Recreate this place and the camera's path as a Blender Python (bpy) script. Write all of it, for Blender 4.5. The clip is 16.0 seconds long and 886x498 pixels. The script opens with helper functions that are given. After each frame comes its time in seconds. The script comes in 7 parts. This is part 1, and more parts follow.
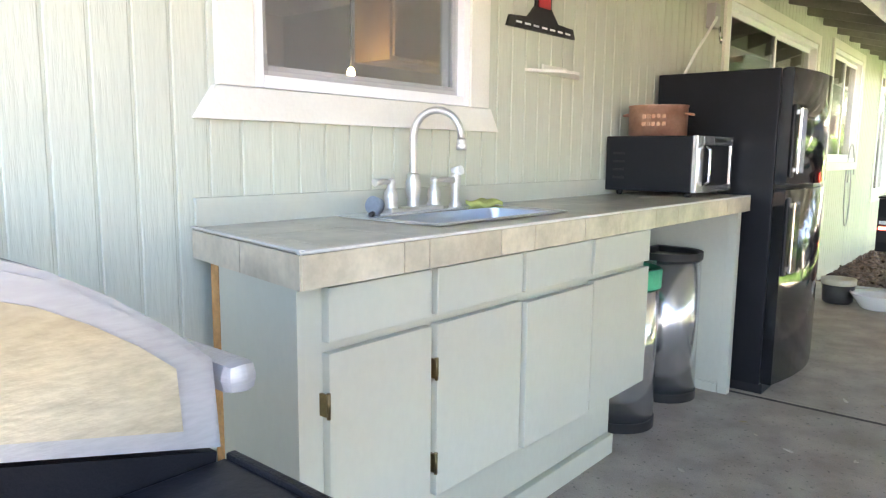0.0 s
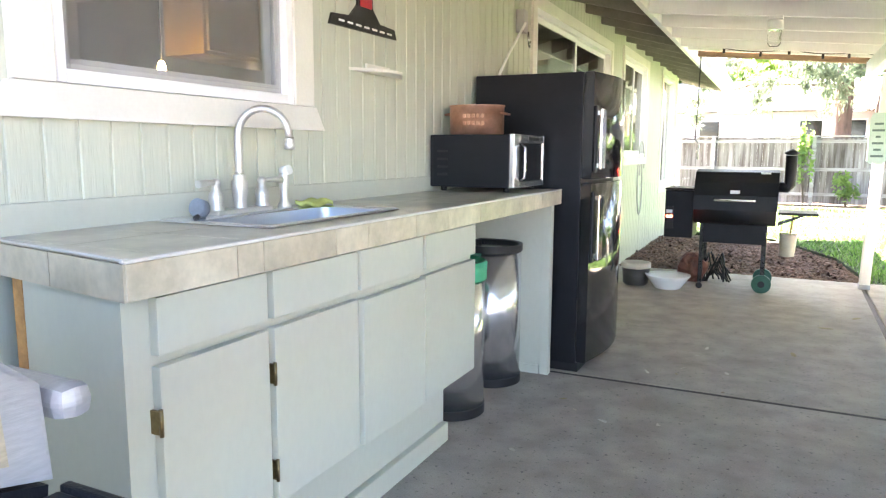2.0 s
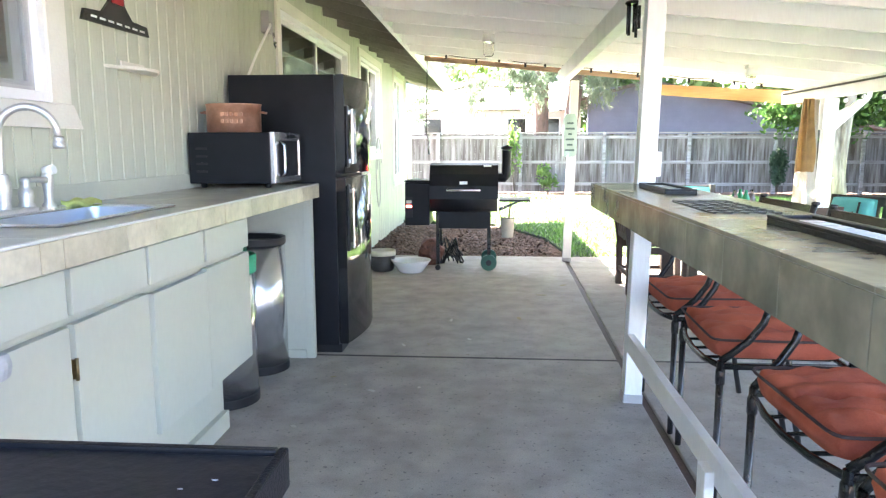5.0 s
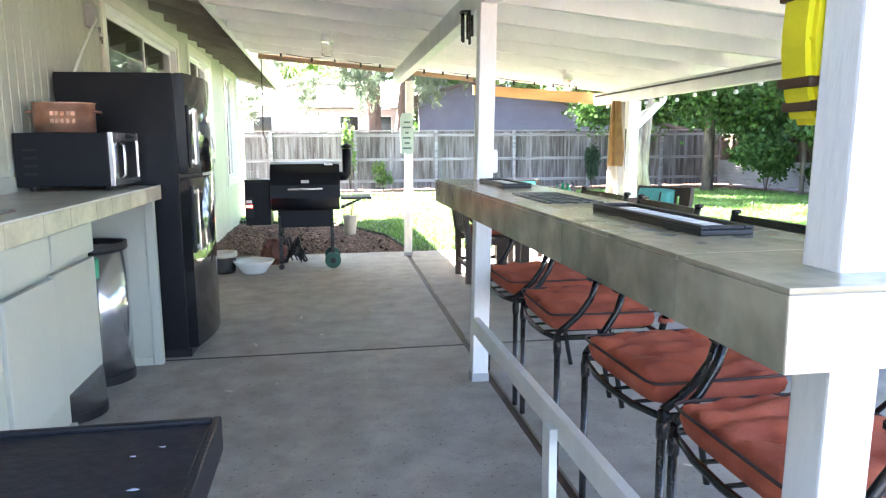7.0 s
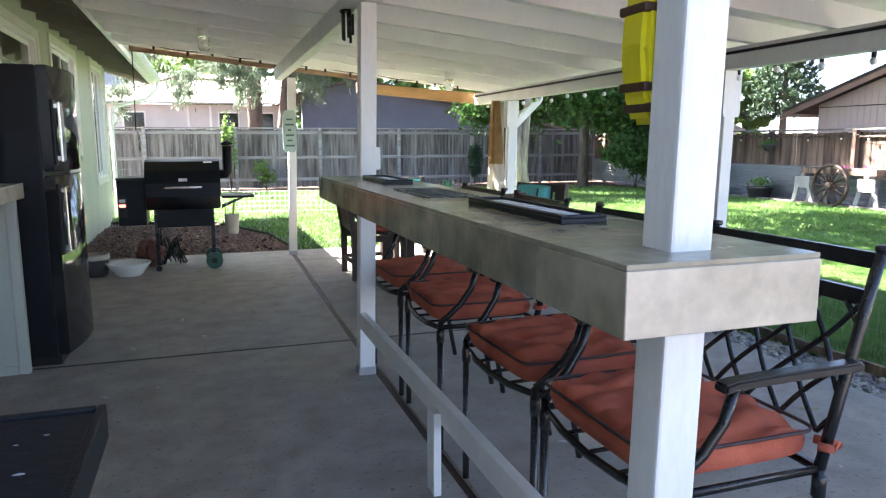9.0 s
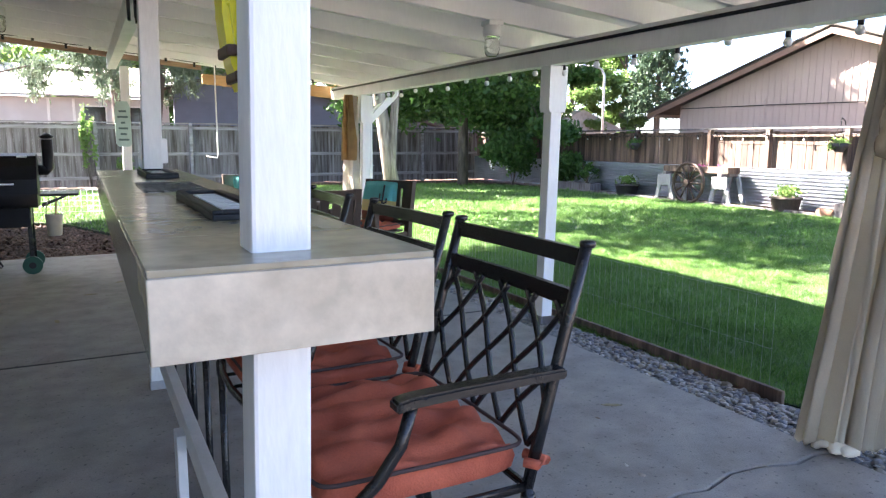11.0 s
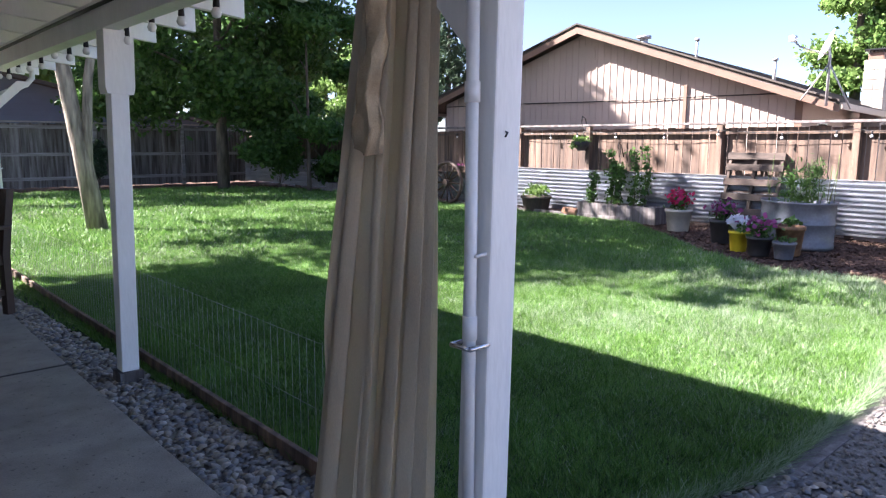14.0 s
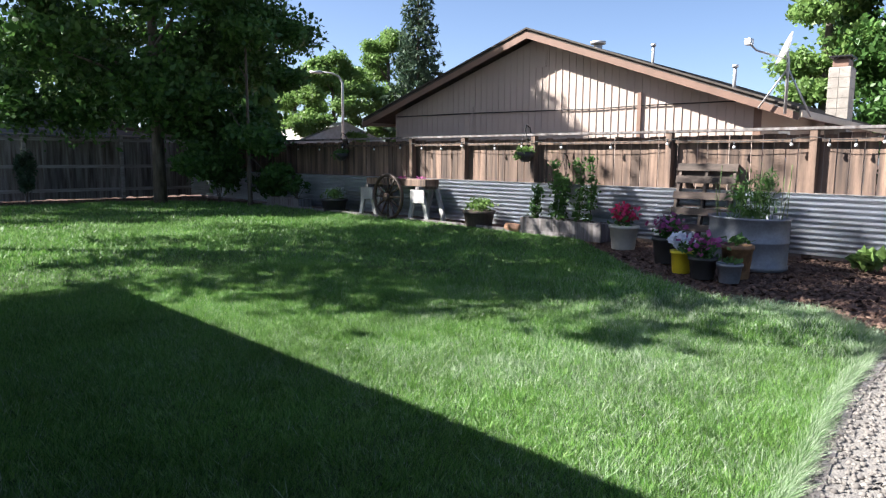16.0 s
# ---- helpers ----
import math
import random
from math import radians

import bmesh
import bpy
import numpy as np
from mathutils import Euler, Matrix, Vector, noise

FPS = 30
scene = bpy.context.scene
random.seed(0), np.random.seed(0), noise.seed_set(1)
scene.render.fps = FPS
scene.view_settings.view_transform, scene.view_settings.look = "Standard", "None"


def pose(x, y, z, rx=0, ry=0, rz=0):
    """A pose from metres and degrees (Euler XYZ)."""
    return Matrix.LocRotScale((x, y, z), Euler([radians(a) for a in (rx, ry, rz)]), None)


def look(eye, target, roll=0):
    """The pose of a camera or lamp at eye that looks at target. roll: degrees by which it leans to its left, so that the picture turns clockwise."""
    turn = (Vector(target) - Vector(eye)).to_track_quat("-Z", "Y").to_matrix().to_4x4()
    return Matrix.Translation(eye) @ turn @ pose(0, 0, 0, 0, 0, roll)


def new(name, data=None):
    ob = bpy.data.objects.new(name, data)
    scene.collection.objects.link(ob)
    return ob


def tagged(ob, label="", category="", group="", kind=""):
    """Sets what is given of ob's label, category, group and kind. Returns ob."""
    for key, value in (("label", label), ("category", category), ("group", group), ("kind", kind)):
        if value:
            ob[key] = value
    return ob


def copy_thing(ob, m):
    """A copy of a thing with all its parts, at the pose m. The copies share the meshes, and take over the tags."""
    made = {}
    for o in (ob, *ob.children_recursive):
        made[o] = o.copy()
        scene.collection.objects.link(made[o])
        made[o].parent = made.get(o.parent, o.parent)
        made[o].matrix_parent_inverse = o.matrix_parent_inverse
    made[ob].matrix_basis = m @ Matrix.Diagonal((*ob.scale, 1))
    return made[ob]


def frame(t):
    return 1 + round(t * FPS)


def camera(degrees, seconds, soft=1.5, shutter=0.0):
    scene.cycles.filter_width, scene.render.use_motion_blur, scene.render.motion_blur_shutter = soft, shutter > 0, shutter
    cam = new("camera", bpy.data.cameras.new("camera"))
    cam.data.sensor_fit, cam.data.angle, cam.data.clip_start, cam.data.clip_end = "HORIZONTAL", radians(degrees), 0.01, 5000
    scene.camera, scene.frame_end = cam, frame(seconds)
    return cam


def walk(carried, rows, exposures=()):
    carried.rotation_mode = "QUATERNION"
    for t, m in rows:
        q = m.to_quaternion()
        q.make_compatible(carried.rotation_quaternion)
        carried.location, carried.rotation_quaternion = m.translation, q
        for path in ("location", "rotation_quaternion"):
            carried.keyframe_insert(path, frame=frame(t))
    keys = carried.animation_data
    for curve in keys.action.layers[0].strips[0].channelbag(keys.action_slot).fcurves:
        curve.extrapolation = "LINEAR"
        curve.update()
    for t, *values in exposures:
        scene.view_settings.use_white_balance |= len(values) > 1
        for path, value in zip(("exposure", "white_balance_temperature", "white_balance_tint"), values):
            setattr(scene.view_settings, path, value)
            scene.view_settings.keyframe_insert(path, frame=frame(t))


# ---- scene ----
cam = camera(64.8, 16.0, soft=1.25)
PATH = [
    (0, (0.422, 0.415, 1.26), (-0.856, 1.93, 0.986), 0.6),
    (0.5, (0.417, 0.412, 1.259), (-0.779, 1.992, 0.986), 0.4),
    (1, (0.413, 0.411, 1.262), (-0.691, 2.055, 0.987), 0.4),
    (1.5, (0.402, 0.398, 1.265), (-0.578, 2.119, 0.988), 0.3),
    (2, (0.406, 0.388, 1.266), (-0.453, 2.173, 0.988), 0.3),
    (2.5, (0.424, 0.356, 1.269), (-0.312, 2.194, 0.988), 0.3),
    (3, (0.415, 0.31, 1.268), (-0.185, 2.197, 0.987), 0.1),
    (5.5, (0.333, 0.023, 1.272), (0.319, 2.002, 0.983), -0.1),
    (6, (0.309, -0.019, 1.274), (0.436, 1.955, 0.982), -0.2),
    (6.5, (0.278, -0.059, 1.277), (0.513, 1.905, 0.982), -0.3),
    (7, (0.262, -0.092, 1.279), (0.585, 1.859, 0.983), -0.4),
    (7.5, (0.256, -0.116, 1.277), (0.657, 1.821, 0.98), -0.5),
    (8, (0.244, -0.142, 1.275), (0.723, 1.776, 0.975), -0.5),
    (8.5, (0.235, -0.177, 1.278), (0.794, 1.719, 0.976), -0.4),
    (11, (0.779, -0.161, 1.245), (1.681, 1.597, 0.939), 0.3),
    (11.5, (1.001, -0.088, 1.252), (1.979, 1.629, 0.942), -0.1),
    (12, (1.228, -0.019, 1.223), (2.308, 1.637, 0.924), 0.4),
    (12.5, (1.495, -0.011, 1.228), (2.657, 1.589, 0.932), 0.6),
    (13, (1.81, 0.041, 1.197), (3.035, 1.594, 0.902), 0.3),
    (13.5, (2.118, 0.087, 1.201), (3.404, 1.59, 0.902), 0.3),
    (14, (2.47, 0.086, 1.213), (3.796, 1.552, 0.911), 0.3),
    (14.5, (2.771, 0.07, 1.221), (4.11, 1.524, 0.921), 0.1),
    (15, (3.107, 0.172, 1.19), (4.457, 1.618, 0.894), 0.2),
    (15.5, (3.436, 0.235, 1.152), (4.796, 1.673, 0.87), 0.4),
    (16, (3.739, 0.261, 1.163), (5.103, 1.7, 0.9), 0.3),
]
EXPOSURES = [(0.0, 5.55, 7500, 17), (1.0, 5.72, 7450, 17), (2.5, 5.42, 7200, 17), (3.0, 5.22, 7150, 17), (5.5, 5.62, 6650, 16), (7.0, 5.3, 6600, 16), (8.5, 4.2, 6500, 16), (11.0, 4.0, 6500, 19), (12.5, 3.42, 6100, 21), (14.0, 2.8, 6200, 23), (16.0, 2.05, 6150, 13)]
walk(cam, [(t, look(eye, target, roll)) for t, eye, target, roll in PATH], EXPOSURES)

# ---- daylight ----
SUN_DIR = Vector((-0.82, 0.855, 1.0)).normalized()      # towards the sun
world = bpy.data.worlds.new("world")
scene.world = world
world.use_nodes = True
wn = world.node_tree
sky = wn.nodes.new("ShaderNodeTexSky")
sky.sky_type, sky.sun_disc = "NISHITA", False
sky.sun_elevation = math.asin(SUN_DIR.z)
sky.sun_rotation = math.atan2(SUN_DIR.x, SUN_DIR.y)
sky.air_density, sky.dust_density = 0.64, 1.0
wn.nodes["Background"].inputs["Strength"].default_value = 0.051
wn.links.new(sky.outputs["Color"], wn.nodes["Background"].inputs["Color"])
sun = new("sun", bpy.data.lights.new("sun", "SUN"))
sun.data.energy, sun.data.angle, sun.data.color = 5.0, radians(0.6), (1.0, 0.95, 0.86)
sun.matrix_world = look(SUN_DIR * 40, (0, 0, 0))

# ---- materials ----
MATS = {}


def mat(name, color, rough=0.6, metal=0.0, vary=0.15, scale=6.0, grain=60.0, bump=0.15, stretch=(1, 1, 1), second=None, piece=0.0, spec=0.5, bright=0.0):
    """A surface with blotches and grain at real size. second: the colour of stains; piece: how much single pieces differ."""
    if name in MATS:
        return MATS[name]
    m = bpy.data.materials.new(name)
    m.use_nodes = True
    t = m.node_tree
    N, L = t.nodes, t.links
    b = N["Principled BSDF"]
    b.inputs["Roughness"].default_value, b.inputs["Metallic"].default_value = rough, metal
    b.inputs["Specular IOR Level"].default_value = spec
    geo = N.new("ShaderNodeNewGeometry")
    mp = N.new("ShaderNodeMapping")
    mp.inputs["Scale"].default_value = stretch
    L.new(geo.outputs["Position"], mp.inputs["Vector"])
    n1, n2 = N.new("ShaderNodeTexNoise"), N.new("ShaderNodeTexNoise")
    for n, sc, de in ((n1, scale, 4), (n2, grain, 3)):
        n.inputs["Scale"].default_value, n.inputs["Detail"].default_value = sc, de
        L.new(mp.outputs["Vector"], n.inputs["Vector"])
    ramp = N.new("ShaderNodeValToRGB")
    ramp.color_ramp.elements[0].position, ramp.color_ramp.elements[1].position = 0.32, 0.68
    lo = second or tuple(c * (1 - vary) for c in color)
    hi = tuple(min(1, c * (1 + vary * 0.6)) for c in color)
    ramp.color_ramp.elements[0].color, ramp.color_ramp.elements[1].color = (*lo, 1), (*hi, 1)
    L.new(n1.outputs["Fac"], ramp.inputs["Fac"])
    mix = N.new("ShaderNodeMix")
    mix.data_type, mix.blend_type = "RGBA", "MULTIPLY"
    mix.inputs["Factor"].default_value = min(1.0, vary * 2.2)
    g = N.new("ShaderNodeMapRange")
    g.inputs["From Min"].default_value, g.inputs["From Max"].default_value = 0.3, 0.7
    g.inputs["To Min"].default_value, g.inputs["To Max"].default_value = 0.72, 1.08
    L.new(n2.outputs["Fac"], g.inputs["Value"])
    L.new(ramp.outputs["Color"], mix.inputs["A"])
    L.new(g.outputs["Result"], mix.inputs["B"])
    last = mix.outputs["Result"]
    if piece:
        info = N.new("ShaderNodeObjectInfo")
        r = N.new("ShaderNodeMapRange")
        r.inputs["To Min"].default_value, r.inputs["To Max"].default_value = 1 - piece, 1 + piece * 0.6
        L.new(info.outputs["Random"], r.inputs["Value"])
        mx = N.new("ShaderNodeMix")
        mx.data_type, mx.blend_type = "RGBA", "MULTIPLY"
        mx.inputs["Factor"].default_value = 1.0
        L.new(last, mx.inputs["A"])
        L.new(r.outputs["Result"], mx.inputs["B"])
        last = mx.outputs["Result"]
    L.new(last, b.inputs["Base Color"])
    if bump:
        bp = N.new("ShaderNodeBump")
        bp.inputs["Strength"].default_value, bp.inputs["Distance"].default_value = bump, 0.01
        L.new(n2.outputs["Fac"], bp.inputs["Height"])
        L.new(bp.outputs["Normal"], b.inputs["Normal"])
    MATS[name] = m
    return m


def island_mat(name, colors, rough=0.8, translucent=0.0, spec=0.3):
    """For loose small pieces in one mesh: each island takes one of the colours."""
    m = bpy.data.materials.new(name)
    m.use_nodes = True
    N, L = m.node_tree.nodes, m.node_tree.links
    b = N["Principled BSDF"]
    b.inputs["Roughness"].default_value = rough
    b.inputs["Specular IOR Level"].default_value = spec
    geo = N.new("ShaderNodeNewGeometry")
    ramp = N.new("ShaderNodeValToRGB")
    el = ramp.color_ramp.elements
    while len(el) < len(colors):
        el.new(0.5)
    for i, c in enumerate(colors):
        el[i].position, el[i].color = i / max(1, len(colors) - 1), (*c, 1)
    L.new(geo.outputs["Random Per Island"], ramp.inputs["Fac"])
    n = N.new("ShaderNodeTexNoise")
    n.inputs["Scale"].default_value, n.inputs["Detail"].default_value = 0.9, 3
    L.new(geo.outputs["Position"], n.inputs["Vector"])
    mr = N.new("ShaderNodeMapRange")
    mr.inputs["From Min"].default_value, mr.inputs["From Max"].default_value = 0.3, 0.7
    mr.inputs["To Min"].default_value, mr.inputs["To Max"].default_value = 0.75, 1.15
    L.new(n.outputs["Fac"], mr.inputs["Value"])
    mx = N.new("ShaderNodeMix")
    mx.data_type, mx.blend_type = "RGBA", "MULTIPLY"
    mx.inputs["Factor"].default_value = 1.0
    L.new(ramp.outputs["Color"], mx.inputs["A"])
    L.new(mr.outputs["Result"], mx.inputs["B"])
    L.new(mx.outputs["Result"], b.inputs["Base Color"])
    if translucent:
        tr = N.new("ShaderNodeBsdfTranslucent")
        L.new(mx.outputs["Result"], tr.inputs["Color"])
        ms = N.new("ShaderNodeMixShader")
        ms.inputs["Fac"].default_value = translucent
        L.new(b.outputs["BSDF"], ms.inputs[1])
        L.new(tr.outputs["BSDF"], ms.inputs[2])
        L.new(ms.outputs["Shader"], N["Material Output"].inputs["Surface"])
    MATS[name] = m
    return m


def glass_mat(name, tint, rough=0.02):
    m = bpy.data.materials.new(name)
    m.use_nodes = True
    b = m.node_tree.nodes["Principled BSDF"]
    b.inputs["Base Color"].default_value = (*tint, 1)
    b.inputs["Transmission Weight"].default_value, b.inputs["Roughness"].default_value, b.inputs["IOR"].default_value = 1.0, rough, 1.45
    MATS[name] = m
    return m


def glow_mat(name, color, strength):
    m = bpy.data.materials.new(name)
    m.use_nodes = True
    b = m.node_tree.nodes["Principled BSDF"]
    b.inputs["Base Color"].default_value = (*color, 1)
    b.inputs["Emission Color"].default_value, b.inputs["Emission Strength"].default_value = (*color, 1), strength
    MATS[name] = m
    return m


SIDING = mat("sage_siding", (0.52, 0.54, 0.445), 0.5, 0, 0.05, 3.0, 90, 0.18, (1, 1, 0.12), piece=0.03)
CABINET = mat("sage_cabinet_paint", (0.50, 0.51, 0.425), 0.45, 0, 0.045, 2.5, 50, 0.05, (1, 1, 0.6), piece=0.03)
TRIM = mat("cream_trim", (0.74, 0.72, 0.65), 0.5, 0, 0.05, 4, 80, 0.12)
WHITE = mat("white_paint", (0.86, 0.86, 0.83), 0.45, 0, 0.07, 5, 70, 0.15, (1, 1, 0.25))
VINYL = mat("white_vinyl", (0.82, 0.82, 0.82), 0.35, 0, 0.03, 4, 60, 0.03)
GREYFRAME = mat("grey_screen_frame", (0.45, 0.45, 0.45), 0.4, 0.3, 0.05, 8, 90, 0.03)
# lighter copy of the white paint; light bounced off the lawn is in the colour
CEILWHITE = mat("bounce_lit_ceiling_white", (0.92, 0.92, 0.90), 0.5, 0, 0.04, 5, 70, 0.1, (1, 1, 0.25))
CONCRETE = mat("patio_concrete", (0.335, 0.302, 0.262), 0.70, 0, 0.22, 5.0, 140, 0.35, second=(0.275, 0.247, 0.213))
CN, CL = CONCRETE.node_tree.nodes, CONCRETE.node_tree.links
cgeo, cbase = CN.new("ShaderNodeNewGeometry"), CN["Principled BSDF"].inputs["Base Color"]
for scl, lo, hi, dark, det in ((9.0, 0.48, 0.74, 0.84, 9), (46.0, 0.62, 0.70, 0.50, 3), (1.6, 0.50, 0.70, 0.90, 12)):
    # mottling, dark specks and broad faint dirt
    cn, cm, cx = CN.new("ShaderNodeTexNoise"), CN.new("ShaderNodeMapRange"), CN.new("ShaderNodeMix")
    cn.inputs["Scale"].default_value, cn.inputs["Detail"].default_value = scl, det
    cm.inputs["From Min"].default_value, cm.inputs["From Max"].default_value = lo, hi
    cm.inputs["To Min"].default_value, cm.inputs["To Max"].default_value = 1.0, dark
    cx.data_type, cx.blend_type = "RGBA", "MULTIPLY"
    cx.inputs["Factor"].default_value = 1.0
    CL.new(cgeo.outputs["Position"], cn.inputs["Vector"])
    CL.new(cn.outputs["Fac"], cm.inputs["Value"])
    CL.new(cbase.links[0].from_socket, cx.inputs["A"])
    CL.new(cm.outputs["Result"], cx.inputs["B"])
    CL.new(cx.outputs["Result"], cbase)
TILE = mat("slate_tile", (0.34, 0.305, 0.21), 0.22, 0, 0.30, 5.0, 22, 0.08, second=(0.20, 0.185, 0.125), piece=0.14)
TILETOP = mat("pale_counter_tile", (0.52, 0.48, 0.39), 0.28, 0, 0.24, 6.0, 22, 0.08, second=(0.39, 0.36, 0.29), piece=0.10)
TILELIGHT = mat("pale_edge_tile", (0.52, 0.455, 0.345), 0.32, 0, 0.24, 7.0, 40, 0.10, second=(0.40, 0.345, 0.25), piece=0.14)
GROUT = mat("grout", (0.42, 0.40, 0.36), 0.85, 0, 0.15, 20, 150, 0.2)
STEEL = mat("brushed_steel", (0.80, 0.80, 0.82), 0.20, 0.95, 0.04, 8, 220, 0.01, (1, 1, 0.05))
SATIN = mat("satin_nickel", (0.64, 0.625, 0.60), 0.46, 0.85, 0.05, 10, 120, 0.03)
CHROME = mat("chrome", (0.78, 0.78, 0.80), 0.12, 1.0, 0.03, 8, 60, 0.0)
ALU = mat("brushed_aluminium", (0.44, 0.44, 0.45), 0.45, 0.45, 0.16, 7, 160, 0.06, (1, 0.2, 1))
BLACKGLOSS = mat("black_gloss_enamel", (0.012, 0.012, 0.014), 0.09, 0, 0.1, 5, 60, 0.01)
BLACKSIDE = mat("black_textured_steel", (0.011, 0.0115, 0.014), 0.38, 0, 0.15, 9, 260, 0.14, spec=0.2)
BLACKPLASTIC = mat("black_plastic", (0.013, 0.013, 0.014), 0.45, 0, 0.15, 12, 150, 0.08, spec=0.35)
BLACKMETAL = mat("black_powder_coat", (0.016, 0.015, 0.014), 0.26, 0.0, 0.2, 10, 120, 0.08)
COPPER = mat("copper", (0.84, 0.50, 0.36), 0.33, 0.85, 0.12, 9, 70, 0.05, second=(0.62, 0.31, 0.20))
BRASS = mat("antique_brass", (0.24, 0.18, 0.09), 0.38, 1.0, 0.2, 30, 120, 0.05)
CUSHION = mat("rust_cushion_cloth", (0.52, 0.125, 0.065), 0.9, 0, 0.22, 7, 240, 0.35, second=(0.36, 0.075, 0.040))
PIPING = mat("dark_piping", (0.07, 0.04, 0.035), 0.8, 0, 0.1, 12, 150, 0.1)
RAWWOOD = mat("raw_fir", (0.50, 0.30, 0.14), 0.7, 0, 0.22, 5, 60, 0.2, (0.15, 1, 1), second=(0.36, 0.20, 0.085))
PLYEDGE = mat("raw_plywood_edge", (0.55, 0.30, 0.11), 0.75, 0, 0.30, 12, 70, 0.25, (1, 1, 1), second=(0.30, 0.14, 0.05))
DARKWOOD = mat("dark_stained_wood", (0.060, 0.034, 0.022), 0.55, 0, 0.3, 8, 90, 0.2, (1, 1, 0.3), piece=0.15)
FENCEGREY = mat("weathered_cedar", (0.23, 0.215, 0.21), 0.85, 0, 0.40, 2.6, 45, 0.4, (6, 6, 0.4), second=(0.085, 0.066, 0.056), piece=0.32)
# paler rails and posts; the light the rail tops catch is in the colour
FENCERAIL = mat("pale_lit_rail", (0.36, 0.35, 0.35), 0.8, 0, 0.25, 4, 50, 0.3, (0.4, 4, 4), second=(0.22, 0.20, 0.19))
FENCEBROWN = mat("brown_cedar", (0.205, 0.135, 0.095), 0.8, 0, 0.45, 2.2, 45, 0.4, (6, 6, 0.35), second=(0.055, 0.038, 0.03), piece=0.45)
GALV = mat("galvanised_sheet", (0.80, 0.84, 0.90), 0.38, 0.35, 0.10, 2.2, 40, 0.04)
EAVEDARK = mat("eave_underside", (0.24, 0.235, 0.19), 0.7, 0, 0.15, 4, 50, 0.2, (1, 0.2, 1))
BARK = mat("bark", (0.165, 0.135, 0.105), 0.9, 0, 0.4, 9, 30, 1.0, (1, 1, 0.2), second=(0.06, 0.048, 0.038))
BARKGREY = mat("grey_bark", (0.30, 0.26, 0.205), 0.9, 0, 0.55, 13, 30, 1.0, (1, 1, 0.16), second=(0.085, 0.068, 0.052))
SOIL = mat("soil_and_bark", (0.115, 0.062, 0.040), 0.95, 0, 0.4, 9, 60, 0.8, second=(0.055, 0.032, 0.022))
GRAVELBASE = mat("gravel_bed", (0.20, 0.185, 0.165), 0.95, 0, 0.3, 30, 110, 0.9, second=(0.16, 0.15, 0.14))
# ground colour taken near black for the shade between grass blades
TURF = mat("shade_dark_turf", (0.022, 0.038, 0.010), 0.95, 0, 0.35, 1.2, 70, 0.6, second=(0.016, 0.026, 0.008))
CANVAS = mat("cream_canvas", (0.82, 0.71, 0.53), 0.9, 0, 0.10, 4, 320, 0.15, (1, 1, 0.4), second=(0.70, 0.585, 0.41))
CANVASTAN = mat("tan_canvas_tie", (0.56, 0.39, 0.19), 0.9, 0, 0.2, 10, 300, 0.3)
NEIGHBOUR = mat("beige_siding", (0.47, 0.375, 0.315), 0.7, 0, 0.06, 1.5, 60, 0.15, (1, 1, 0.2))
NTRIM = mat("brown_trim", (0.20, 0.12, 0.085), 0.6, 0, 0.12, 4, 60, 0.15)
SHINGLE = mat("asphalt_shingle", (0.085, 0.072, 0.06), 0.9, 0, 0.3, 4, 50, 0.6)
PALEROOF = mat("pale_shingle", (0.42, 0.39, 0.36), 0.9, 0, 0.2, 4, 50, 0.5)
BLUEHOUSE = mat("slate_blue_siding", (0.135, 0.155, 0.21), 0.75, 0, 0.08, 2, 50, 0.15)
WHITEHOUSE = mat("pale_stucco", (0.62, 0.60, 0.58), 0.8, 0, 0.06, 2, 50, 0.15)
TERRACOTTA = mat("cream_pot", (0.58, 0.53, 0.42), 0.7, 0, 0.12, 12, 90, 0.15)
DARKPOT = mat("dark_pot", (0.045, 0.042, 0.04), 0.55, 0, 0.2, 12, 90, 0.1)
YELLOW = mat("yellow_plastic", (0.85, 0.74, 0.02), 0.3, 0, 0.06, 8, 60, 0.02)
YELLOWPAINT = mat("yellow_tin", (0.80, 0.62, 0.03), 0.4, 0, 0.12, 9, 60, 0.05)
GREENRUBBER = mat("green_wheel", (0.010, 0.085, 0.055), 0.5, 0, 0.15, 15, 90, 0.1)
GREENBAG = mat("green_liner", (0.03, 0.42, 0.22), 0.5, 0, 0.12, 14, 60, 0.3)
SPONGE = mat("sponge_cloth", (0.55, 0.60, 0.18), 0.95, 0, 0.15, 30, 240, 0.6)
PORCELAIN = mat("white_enamel", (0.82, 0.82, 0.80), 0.25, 0, 0.03, 8, 60, 0.02)
PAPER = mat("white_print", (0.80, 0.80, 0.78), 0.7, 0, 0.04, 20, 90, 0.02)
PVC = mat("white_pvc", (0.80, 0.80, 0.78), 0.35, 0, 0.06, 5, 60, 0.04)
ROOMWALL = mat("room_wall", (0.50, 0.48, 0.44), 0.8, 0, 0.08, 3, 60, 0.05)
OAK = mat("oak_cabinet", (0.42, 0.27, 0.14), 0.45, 0, 0.22, 6, 60, 0.1, (1, 1, 0.15))
TURQUOISE = mat("turquoise_fabric", (0.12, 0.48, 0.47), 0.9, 0, 0.1, 9, 240, 0.25)
GLASS = glass_mat("window_glass", (0.92, 0.95, 0.94))
BULB = glass_mat("bulb_glass", (0.95, 0.95, 0.92))
SCREEN = mat("insect_screen", (0.62, 0.61, 0.58), 0.8, 0, 0.04, 3, 400, 0.0)
SCREEN.node_tree.nodes["Principled BSDF"].inputs["Alpha"].default_value = 0.10
